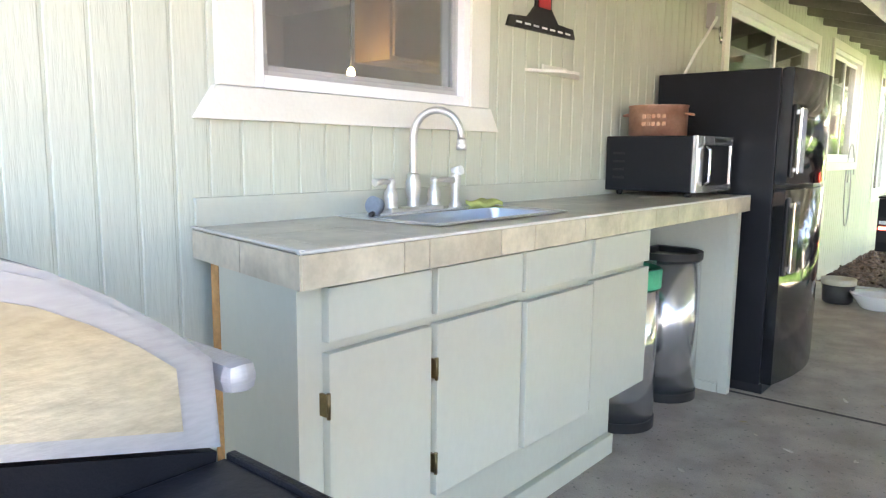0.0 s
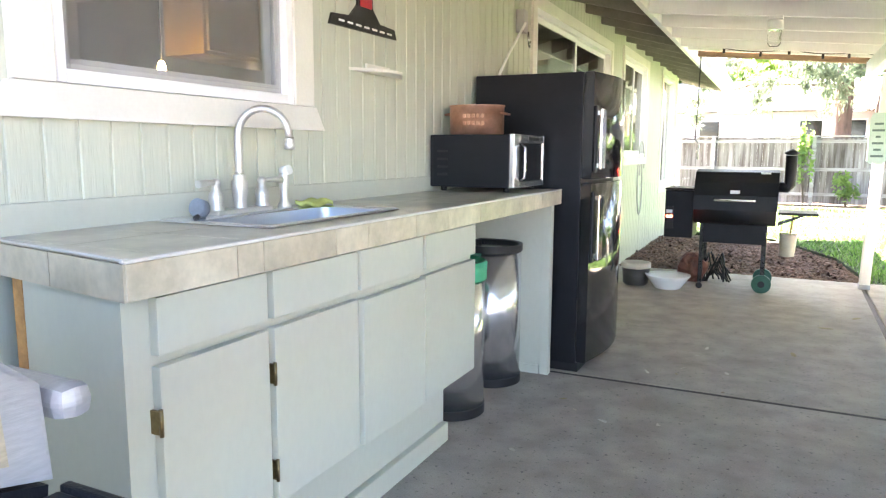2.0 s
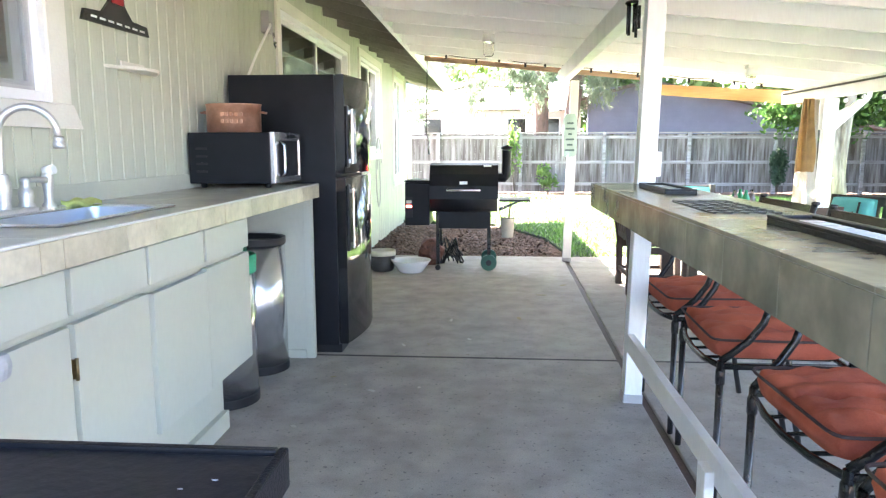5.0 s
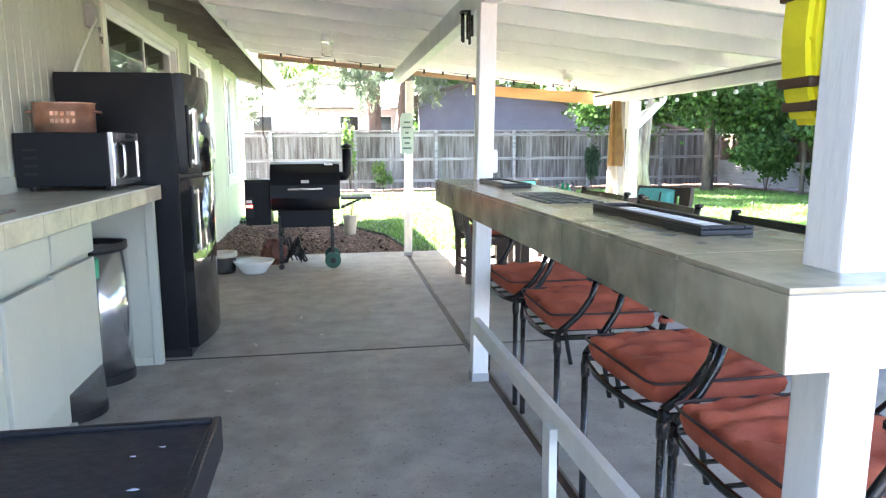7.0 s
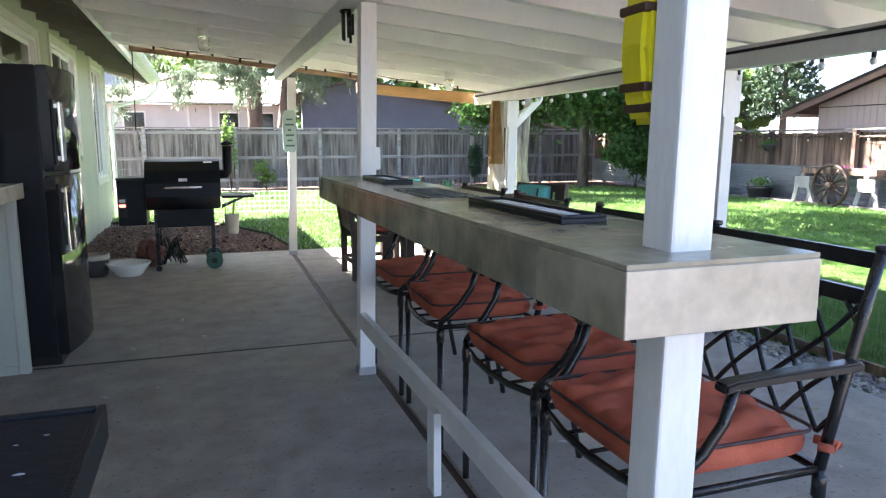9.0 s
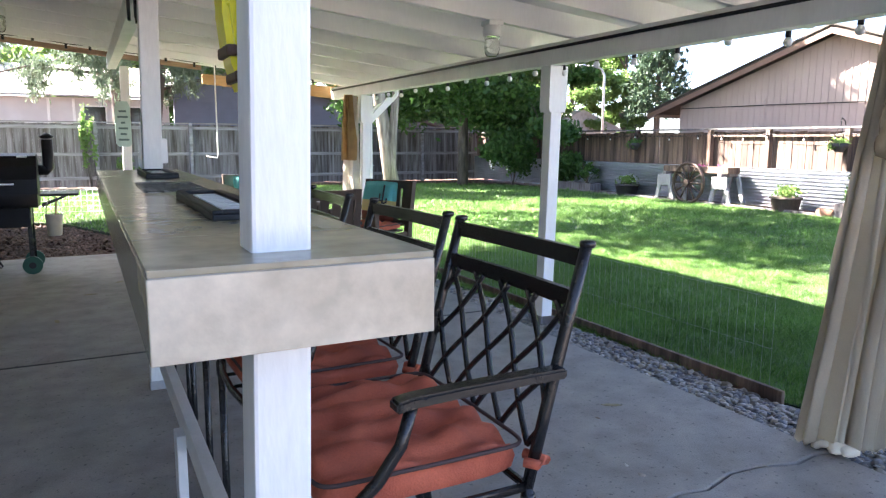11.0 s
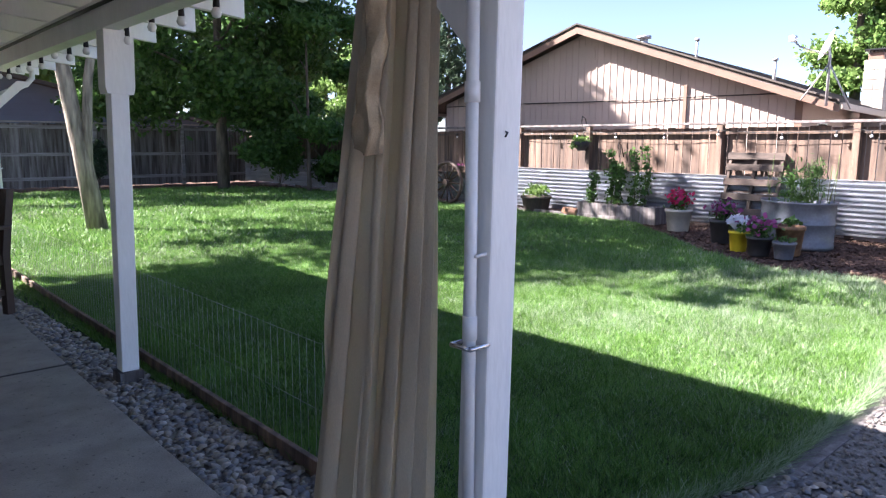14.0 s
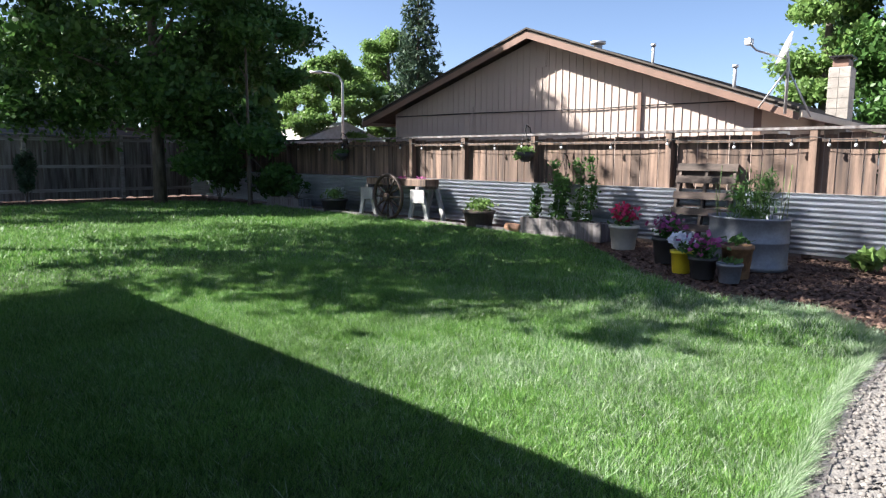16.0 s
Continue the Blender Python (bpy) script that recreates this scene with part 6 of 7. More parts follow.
rr = random.Random(5)
for k in range(16):
    a = rr.uniform(0, 6.28)
    tube(bm, [(0.12 * math.cos(a), 0.09 * math.sin(a), 0.01), (0.08 * math.cos(a + 1), 0.07 * math.sin(a + 1), rr.uniform(0.12, 0.3)), (0.15 * math.cos(a + 2), 0.1 * math.sin(a + 2), rr.uniform(0.01, 0.12))], 0.009, 5)
part("cords", bm, BLACKPLASTIC, rake)
pt = thing("plant_pot", "dark pot with tan rim behind the refrigerator", "pot", (-0.80, 7.2, 0))
part("vessel", lathe(bmesh.new(), [(0.10, 0), (0.12, 0.02), (0.13, 0.16), (0.115, 0.16), (0.1, 0.05)], seg=18), DARKPOT, pt)
part("rim", lathe(bmesh.new(), [(0.13, 0.162), (0.14, 0.17), (0.14, 0.215), (0.12, 0.215), (0.115, 0.165)], seg=18), TERRACOTTA, pt)
for k, (x, y) in enumerate(((0.77, 6.05), (1.0, 6.5), (0.55, 5.2), (2.95, 2.3), (2.4, 3.1))):
    lf = thing("fallen_leaf", "small dry leaf on the concrete", "leaf", (x, y, 0.001), k * 50)
    bm = prism(bmesh.new(), [(-0.05, 0), (-0.02, 0.016), (0.03, 0.012), (0.05, 0), (0.02, -0.014), (-0.03, -0.012)], "z", 0.002, 0.004)
    part("blade", bm, mat("dry_leaf", (0.30, 0.25, 0.14), 0.8, 0, 0.2, 30, 90, 0.2), lf)


# ---- wire edging on the lawn ----
def wire_fence(pts, h, step, label, r=0.003, rails=3, material=WHITE):
    f = thing("wire_fence", label, "fence", (0, 0, -0.03))
    bm = bmesh.new()
    bm2 = bmesh.new()
    for a, b in zip(pts, pts[1:]):
        a, b = Vector((*a, 0)), Vector((*b, 0))
        n = max(1, int((b - a).length / step))
        for k in range(n):
            p = a.lerp(b, k / n)
            tube(bm, [p, p + Vector((0, 0, h))], r, 4)
        for q in range(rails):
            z = Vector((0, 0, h * (q + 1) / rails - 0.01))
            tube(bm2, [a + z, b + z], r, 4)
    part("wire_mesh", bm, material, f)
    part("wire_rail", bm2, material, f)


wire_fence([(-0.9, 13.2), (0.8, 12.9), (2.6, 12.6), (4.2, 12.25), (4.6, 13.6)], 0.45, 0.09, "white wire garden fence across the lawn", 0.0030, 5)
wire_fence([(3.80, 2.1), (3.80, 3.6), (3.80, 5.6), (3.80, 7.6)], 0.52, 0.055, "thin wire mesh fence along the edging", 0.0007, 2, GREYFRAME)
wire_fence([(-1.22, 9.6), (-1.15, 10.8), (-0.9, 12.2)], 0.9, 0.12, "thin wire fence beside the siding", 0.0012, 6, GREYFRAME)


# ---- plants ----
def trunk(parent, pts, r0, r1, material=BARK, name="trunk", seg=10):
    bm = bmesh.new()
    tube(bm, pts, r0, seg, r1)
    for v in bm.verts:
        v.co += Vector((noise.noise(v.co * 5), noise.noise(v.co * 5 + Vector((4, 0, 0))), 0)) * r0 * 0.18
    return part(name, bm, material, parent)


def tree(name, x, y, h, crown, leaves, size, material, label, seed, r=0.12, fork=None, bark=BARK, low=0.35, lean=(0, 0)):
    """A leafy tree: tapered trunk, limbs, and a crown of leaf clumps with gaps."""
    rr = random.Random(seed)
    t = thing(name, label, "tree", (x, y, -0.05))
    trunk(t, [(lean[0] * k / 6, lean[1] * k / 6, h * 0.8 * k / 6) for k in range(7)], r, r * 0.25, bark)
    clumps = []
    n = max(8, int(crown * 7))
    for k in range(n):
        a = k * 2.4 + rr.uniform(-0.4, 0.4)
        z = h * (low + (1 - low) * (k + 0.5) / n)
        prof = math.sin(math.pi * min(1, 0.18 + 0.82 * (k + 0.5) / n)) ** 0.6
        d = crown * prof * rr.uniform(0.35, 0.95)
        px, py = lean[0] + d * math.cos(a), lean[1] + d * math.sin(a)
        if k % 2 == 0:
            z0 = max(h * 0.22, z - d * 0.7)
            bm = bmesh.new()
            tube(bm, [(lean[0] * z0 / h, lean[1] * z0 / h, z0), (px * 0.5, py * 0.5, z0 + (z - z0) * 0.65), (px, py, z)], r * 0.32, 6, r * 0.06)
            part("limb", bm, bark, t)
        s = crown * rr.uniform(0.22, 0.42)
        clumps.append((px, py, z, s, s, s * rr.uniform(0.55, 0.8)))
        for q in range(2):
            b = rr.uniform(0, 6.28)
            clumps.append((px + s * 1.1 * math.cos(b), py + s * 1.1 * math.sin(b), z + rr.uniform(-0.5, 0.4) * s, s * 0.55, s * 0.55, s * 0.4))
    leaf_cloud("crown", clumps, leaves, size, material, t, seed)
    return t


def conifer(name, x, y, h, w, leaves, material, label, seed, base=0.1, size=0.10, droop=0.5):
    rr = random.Random(seed)
    t = thing(name, label, "tree", (x, y, -0.05))
    trunk(t, [(0, 0, h * k / 6) for k in range(7)], h * 0.018, 0.02)
    clumps = []
    lv = int(h * 2.2)
    for k in range(lv):
        u = base + (1 - base) * k / lv
        rad = w * (1 - u) ** 0.8 + 0.08
        for q in range(6):
            a = q * 1.05 + k * 0.7 + rr.uniform(-0.2, 0.2)
            e = rad * rr.uniform(0.75, 1.1)
            for s in (0.35, 0.7, 1.0):
                clumps.append((e * s * math.cos(a), e * s * math.sin(a), h * u - droop * 0.35 * e * s * s, 0.16 * rad + 0.07, 0.16 * rad + 0.07, 0.09 * rad + 0.05))
    leaf_cloud("crown", clumps, leaves, size, material, t, seed, droop=droop, narrow=0.22, shell=0.0)
    return t


def bush(name, x, y, z, rx, h, leaves, size, material, label, seed, parent=None, stems=True):
    rr = random.Random(seed)
    t = parent or thing(name, label, "plant", (x, y, z))
    off = (0, 0, 0) if parent is None else (x, y, z)
    cl = []
    for k in range(9):
        a = rr.uniform(0, 6.28)
        d = rx * rr.uniform(0.1, 0.75)
        cl.append((off[0] + d * math.cos(a), off[1] + d * math.sin(a), off[2] + h * rr.uniform(0.35, 0.85), rx * 0.35, rx * 0.35, h * 0.22))
    if stems:
        bm = bmesh.new()
        for c in cl:
            tube(bm, [(off[0], off[1], off[2]), (c[0], c[1], c[2])], 0.008, 5, 0.003)
        part("stems", bm, BARK, t)
    leaf_cloud("foliage", cl, leaves, size, material, t, seed, shell=0.1)
    return t


# lawn tree with a grey trunk near the patio
lt = tree("lawn_tree", 5.42, 10.6, 8.6, 3.7, 17000, 0.10, LEAF, "lawn tree with pale furrowed trunk", 21, 0.13, bark=BARKGREY, low=0.45, lean=(-0.80, 0.50))
part("limb", T([(-0.08, 0.05, 0.75), (-0.06, 0.03, 1.3), (0.0, 0.0, 2.1), (0.2, -0.1, 3.3)], 0.085, 9, 0.05), BARKGREY, lt)
# shady corner of the garden
tree("maple_tree", 10.6, 17.75, 11.8, 3.8, 95000, 0.078, LEAF, "dense dark green maple in the garden corner", 31, 0.16, low=0.15)
tree("maple_tree", 11.9, 15.6, 5.6, 1.6, 40000, 0.07, LEAF, "leafy young tree beside the side fence", 33, 0.06, low=0.06)
bush("shrub", 8.25, 20.3, -0.05, 0.32, 1.35, 2600, 0.045, NEEDLE, "dark rounded shrub by the fence", 41)
bush("shrub", 11.6, 16.6, -0.05, 1.0, 1.9, 5000, 0.07, LEAF, "dense green shrub in the corner", 42)
bush("climbing_plant", 0.95, 20.6, -0.05, 0.24, 2.2, 420, 0.06, LEAFLIGHT, "climbing plant on the back fence", 43)
bush("climbing_plant", 1.9, 20.4, -0.05, 0.36, 0.9, 420, 0.055, LEAFLIGHT, "leafy plant by the back fence", 44)
# trees over the back fence
for x, y, h, r, ln in ((1.95, 24.5, 20.0, 0.27, 0.0), (2.72, 24.7, 19.0, 0.27, 2.2)):
    t = thing("spruce_tree", "tall brown conifer with drooping boughs", "tree", (x, y, -0.05))
    trunk(t, [(ln * k / 10, 0, h * k / 10) for k in range(11)], r, 0.08, mat("dark_conifer_bark", (0.115, 0.085, 0.07), 0.9, 0, 0.35, 7, 26, 0.9, (1, 1, 0.2)))
    rr = random.Random(int(x * 10))
    low, high = [], []
    for k in range(34):
        a, d = rr.uniform(0, 6.28), rr.uniform(0.8, 4.8)
        z = rr.uniform(3.2, 8.0)
        px, py = d * math.cos(a) - 0.6, d * math.sin(a) - 1.0
        low.append((px, py, z - d * 0.12, 0.7, 0.7, 0.35))
        low.append((px, py, z - d * 0.12 - 0.5, 0.35, 0.35, 0.5))
        if k % 3 == 0:
            part("limb", T([(ln * z / h, 0, z), (px * 0.6, py * 0.6, z + 0.1), (px, py, z - d * 0.12)], 0.06, 6, 0.015), BARK, t)
    for k in range(70):
        z = 7.5 + 11.8 * (k + 0.5) / 70
        a, d = k * 2.4, (4.2 * (1 - (z - 7.5) / 12.5) + 0.3) * rr.uniform(0.35, 1.0)
        px, py = ln * z / h + d * math.cos(a), d * math.sin(a)
        high.append((px, py, z - d * 0.15, 0.75, 0.75, 0.4))
        if k % 5 == 0:
            part("limb", T([(ln * z / h, 0, z), (px, py, z - d * 0.15)], 0.05, 6, 0.012), BARK, t)
    leaf_cloud("crown", low, 16000, 0.12, SPRUCE, t, int(x * 7), droop=1.2, narrow=0.16, shell=0.0)
    leaf_cloud("upper_crown", high, 15000, 0.22, SPRUCE, t, int(x * 9), droop=0.8, narrow=0.25, shell=0.0)
# farther trees
tree("poplar_tree", 29, 36.8, 7.2, 2.3, 42000, 0.095, LEAFLIGHT, "light green tree beyond the roofs", 51, 0.25, low=0.2)
tree("poplar_tree", 33, 36.4, 9.2, 2.5, 46000, 0.095, LEAFLIGHT, "tall light green tree beyond the roofs", 52, 0.28, low=0.15)
tree("poplar_tree", 29.5, 42.0, 6.5, 2.6, 32000, 0.10, LEAFLIGHT, "green tree beyond the fence", 53, 0.25, low=0.2)
conifer("fir_tree", 32.0, 32.3, 12.8, 2.6, 8000, NEEDLE, "dark fir rising behind the neighbour roof", 54, 0.25, 0.22)
tree("poplar_tree", 31, 6.4, 9.8, 3.2, 52000, 0.105, LEAF, "leafy tree behind the neighbour chimney", 55, 0.25, low=0.12)
tree("poplar_tree", 30, 9.0, 9.5, 2.3, 36000, 0.10, LEAFLIGHT, "tall light tree behind the neighbour chimney", 56, 0.25, low=0.1)
conifer("fir_tree", 33, 5.0, 11, 3.0, 10000, NEEDLE, "dark blue-green fir beyond the houses", 57, 0.05, 0.22)
for k, (x, y, h) in enumerate(((-6, 40, 8), (1, 44, 9), (8, 42, 9), (15, 40, 8), (21, 38, 8))):
    tree("far_tree", x, y, h, 3.6, 5000, 0.3, LEAFLIGHT if k % 2 else LEAF, "sunlit green tree far behind the houses", 60 + k, 0.25, low=0.2)


# ---- neighbouring houses ----
nh = thing("neighbour_house", "beige gabled house with brown rake boards", "house", (14.7, 9.46, 0), 7.7)
AP, EL, ER = (0.0, 3.66), (4.60, 2.02), (-5.02, 1.925)
wl, wr, GX = 3.90, -4.36, 0.42
rake = lambda y: AP[1] + ((EL[1] - AP[1]) * y / EL[0] if y > 0 else (ER[1] - AP[1]) * y / ER[0])
part("wall", prism(bmesh.new(), [(wr, -0.08), (wl, -0.08), (wl, rake(wl) - 0.12), (0, AP[1] - 0.12), (wr, rake(wr) - 0.12)], "x", GX, GX + 0.13), NEIGHBOUR, nh)
part("wall", B(GX + 0.13, 12.3, wr, wr + 0.12, -0.08, rake(wr) - 0.12), NEIGHBOUR, nh)
part("wall", B(GX + 0.13, 12.3, wl - 0.12, wl, -0.08, rake(wl) - 0.12), NEIGHBOUR, nh)
y = wr + 0.12
while y < wl - 0.05:
    part("batten", B(GX - 0.014, GX - 0.001, y, y + 0.014, 1.0, rake(y) - 0.16), NEIGHBOUR, nh)
    y += 0.152
for e in (EL, ER):
    part("roof", prism(bmesh.new(), [AP, e, (e[0], e[1] - 0.05), (AP[0], AP[1] - 0.05)], "x", 0.02, 12.5), SHINGLE, nh)
    part("rake_board", prism(bmesh.new(), [(0, AP[1] - 0.052), (e[0], e[1] - 0.052), (e[0], e[1] - 0.175), (0, AP[1] - 0.175)], "x", 0.0, 0.045), NTRIM, nh, "brown painted rake board")
    part("roof_edge", prism(bmesh.new(), [(0, AP[1] + 0.035), (e[0], e[1] + 0.035), (e[0], e[1] + 0.003), (0, AP[1] + 0.003)], "x", -0.02, 0.2), SHINGLE, nh)
    k, courses = 0, 22
    while k < courses:
        q0, q1 = k / courses, (k + 0.93) / courses
        part("shingle_course", prism(bmesh.new(), [(e[0] * q0, AP[1] + (e[1] - AP[1]) * q0 + 0.004), (e[0] * q1, AP[1] + (e[1] - AP[1]) * q1 + 0.018), (e[0] * q1, AP[1] + (e[1] - AP[1]) * q1 + 0.003), (e[0] * q0, AP[1] + (e[1] - AP[1]) * q0 + 0.001)], "x", 0.205, 12.5), SHINGLE, nh)
        k += 1
    part("eave_gutter", B(0.02, 12.5, e[0] - 0.05 if e[0] < 0 else e[0], e[0] if e[0] < 0 else e[0] + 0.05, e[1] - 0.13, e[1] - 0.01, bevel=0.012), mat("tan_gutter", (0.40, 0.33, 0.26), 0.5, 0, 0.1, 4, 60, 0.05), nh)
part("corner_board", B(GX - 0.035, GX - 0.001, wr - 0.01, wr + 0.11, 0.5, rake(wr) - 0.13), NTRIM, nh)
part("trim_strip", B(GX - 0.05, GX - 0.015, -2.27, -2.20, 1.0, 2.35), NTRIM, nh)
part("pipe", T([(GX - 0.04, 1.576, 1.0), (GX - 0.04, 1.576, 2.23)], 0.014, 6), NEIGHBOUR, nh)
part("cable", T([(GX - 0.03, wl - 0.05, 2.09), (GX - 0.03, 1.5, 2.10), (GX - 0.03, -1.4, 2.085), (GX - 0.03, -2.2, 2.11), (GX - 0.03, wr + 0.1, 2.12)], 0.012, 6), BLACKPLASTIC, nh, "black cable along the wall")
vent = part("vent", B(GX - 0.014, GX - 0.001, -0.235, 0.095, 2.955, 3.285), NEIGHBOUR, nh)
for k in range(7):
    part("louvre", B(GX - 0.024, GX - 0.015, -0.21, 0.07, 2.975 + k * 0.043, 2.998 + k * 0.043), NEIGHBOUR, vent)
wd = part("window", B(1.55, 2.35, wr - 0.02, wr - 0.001, 1.12, 1.66), WHITE, nh)
part("pane", B(1.62, 2.28, wr - 0.024, wr - 0.0205, 1.18, 1.60), BLACKGLOSS, wd)
wd = part("window", B(4.2, 5.4, wr - 0.02, wr - 0.001, 1.0, 1.6), WHITE, nh)
part("pane", B(4.28, 5.32, wr - 0.024, wr - 0.0205, 1.06, 1.54), BLACKGLOSS, wd)
for x, y, h, r in ((1.6, -1.95, 0.36, 0.03), (2.4, -3.30, 0.40, 0.035), (1.2, -0.95, 0.10, 0.09)):
    pipe = part("vent_pipe", T([(x, y, rake(y) - 0.1), (x, y, rake(y) + h)], r, 8), GREYFRAME, nh)
    part("vent_cap", T([(x, y, rake(y) + h), (x, y, rake(y) + h + 0.05)], r * 1.8, 8), GREYFRAME, pipe)
chim = thing("chimney", "pale concrete block chimney with a metal cap", "chimney", (19.8, 5.30, -0.08), 7.7)
for k in range(15):
    part("block", B(-0.30, 0.30, -0.20, 0.0, k * 0.205, k * 0.205 + 0.197, bevel=0.008), CONCRETE, chim)
    part("block", B(-0.30, 0.30, 0.005, 0.20, k * 0.205, k * 0.205 + 0.197, bevel=0.008), CONCRETE, chim)
part("core", B(-0.29, 0.29, -0.19, 0.19, 0.0, 3.08), GROUT, chim)
part("crown", B(-0.24, 0.24, -0.15, 0.15, 3.081, 3.24, bevel=0.02), NTRIM, chim)
part("cap", B(-0.32, 0.32, -0.21, 0.21, 3.27, 3.31, bevel=0.01), BLACKMETAL, chim, "dark metal cap")
for x in (-0.2, 0.2):
    for y in (-0.12, 0.12):
        part("cap_leg", B(x - 0.012, x + 0.012, y - 0.012, y + 0.012, 3.24, 3.27), BLACKMETAL, chim)
dish = thing("satellite_dish", "grey satellite dish on the neighbour roof", "satellite dish", (15.2, 4.60, 2.10))
bm = bmesh.new()
rings = [[bm.verts.new((0.06 * (r / 0.25) ** 2, r * math.cos(2 * math.pi * k / 24), r * 1.1 * math.sin(2 * math.pi * k / 24))) for k in range(24)] for r in (0.03, 0.09, 0.15, 0.20, 0.25)]
for u, w in zip(rings, rings[1:]):
    for k in range(24):
        bm.faces.new((u[k], u[(k + 1) % 24], w[(k + 1) % 24], w[k])).smooth = True
bm.faces.new(rings[0])
bmesh.ops.solidify(bm, geom=bm.faces[:], thickness=0.012)
mm = pose(0, 0.05, 0.72, 0, -22, 122)
for v in bm.verts:
    v.co = mm @ v.co
part("reflector", bm, mat("dish_grey", (0.62, 0.62, 0.62), 0.5, 0, 0.06, 8, 60, 0.03), dish)
part("mast", T([(0.05, 0.05, -0.25), (0.05, 0.05, 0.55), (-0.02, 0.06, 0.75)], 0.025, 8), GREYFRAME, dish)
part("strut", T([(0.3, -0.25, -0.3), (0.05, 0.05, 0.45)], 0.015, 6), GREYFRAME, dish)
part("strut", T([(0.0, 0.45, -0.15), (0.05, 0.05, 0.45)], 0.015, 6), GREYFRAME, dish)
part("feed_arm", T([(0.05, 0.05, 0.58), (-0.25, 0.42, 0.72), (-0.33, 0.5, 0.82)], 0.016, 6), GREYFRAME, dish)
part("feed_horn", B(-0.40, -0.28, 0.46, 0.56, 0.80, 0.90, bevel=0.01), GREYFRAME, dish)
lamp = thing("street_lamp", "grey street lamp pole beyond the fence", "lamp", (18.79, 21.46, -0.08))
part("pole", T([(0, 0, 0), (0, 0, 3.85), (-0.10, 0.07, 4.08), (-0.30, 0.20, 4.18), (-0.62, 0.42, 4.22)], 0.05, 8, 0.022), GREYFRAME, lamp)
part("lamp_head", T([(-0.60, 0.41, 4.215), (-0.95, 0.65, 4.20)], 0.06, 8, 0.04), GREYFRAME, lamp)
fh = thing("far_house", "low house with pale roof beyond the fence", "house", (0, 0, 0))
part("wall", B(26, 32, 36, 44, -0.08, 1.9), WHITEHOUSE, fh)
part("roof", prism(bmesh.new(), [(25.5, 1.9), (32.5, 1.9), (29, 3.2)], "y", 35.5, 44.5), PALEROOF, fh)
fh = thing("far_house", "cream house wing with flat roof edge", "house", (0, 0, 0))
part("wall", B(20.6, 26, -6, 3.45, -0.08, 1.7), WHITEHOUSE, fh)
part("roof", prism(bmesh.new(), [(20.2, 1.7), (26.4, 1.7), (23.3, 2.7)], "y", -6.4, 3.5), PALEROOF, fh)
bh = thing("blue_house", "shaded slate blue gabled house behind the fence", "house", (0, 0, 0))
part("wall", prism(bmesh.new(), [(3.75, -0.08), (14.5, -0.08), (14.5, 1.7), (5.75, 3.55), (3.75, 3.0)], "y", 26.3, 26.5), BLUEHOUSE, bh)
part("roof", prism(bmesh.new(), [(5.75, 3.66), (15.0, 1.72), (15.0, 1.62), (5.75, 3.54)], "y", 25.8, 34), SHINGLE, bh)
part("roof", prism(bmesh.new(), [(5.75, 3.66), (3.3, 2.98), (3.3, 2.88), (5.75, 3.54)], "y", 25.8, 34), SHINGLE, bh)
for k in range(12):
    part("clapboard", prism(bmesh.new(), [(26.295, 1.3 + k * 0.18), (26.27, 1.3 + k * 0.18), (26.29, 1.47 + k * 0.18), (26.295, 1.47 + k * 0.18)], "x", 3.8, min(14.4, 14.4 - max(0, (k - 2)) * 0.85)), BLUEHOUSE, bh)
wh = thing("white_house", "pale house with bright roof behind the fence", "house", (0, 0, 0))
part("wall", B(-9, 4.2, 32.2, 32.5, -0.08, 2.9), WHITEHOUSE, wh)
part("roof", prism(bmesh.new(), [(31.6, 2.9), (31.6, 2.98), (37, 4.6), (37, 4.5)], "x", -9.5, 4.8), PALEROOF, wh)
for x in (-2.9, 0.9, 2.4):
    w = part("window", B(x, x + 0.9, 32.15, 32.198, 1.6, 2.6), WHITE, wh)
    part("pane", B(x + 0.06, x + 0.84, 32.14, 32.149, 1.66, 2.54), BLACKGLOSS, w)
for x in (-0.35, 0.55, 3.7):
    part("trim_strip", B(x, x + 0.1, 32.14, 32.199, 0.5, 2.85), WHITE, wh)

# ---- flower bed along the side fence ----


def potted(name, x, y, r, h, material, label, flowers=None, fsize=0.03, fh=0.22, leaf=LEAF, n=260, seed=1, nf=90, spread=1.0):
    p = thing(name, label, "planter", (x, y, -0.05))
    part("pot", lathe(bmesh.new(), [(r * 0.78, 0), (r * 0.8, 0.01), (r * 0.97, h * 0.86), (r * 1.06, h * 0.87), (r * 1.06, h), (r * 0.9, h), (r * 0.86, h * 0.9), (0.02, h * 0.88)], seg=20), material, p)
    leaf_cloud("foliage", [(0, 0, h + fh * 0.35, r * 1.0 * spread, r * 1.0 * spread, fh * 0.5), (r * 0.3, r * 0.2, h + fh * 0.5, r * 0.7, r * 0.7, fh * 0.45)], n, 0.035, leaf, p, seed, shell=0.1)
    if flowers:
        tagged(leaf_cloud("flowers", [(0, 0, h + fh * 0.6, r * 1.05 * spread, r * 1.05 * spread, fh * 0.42)], nf, fsize, flowers, p, seed + 1, narrow=0.9, shell=0.55), kind="stuff")
    return p


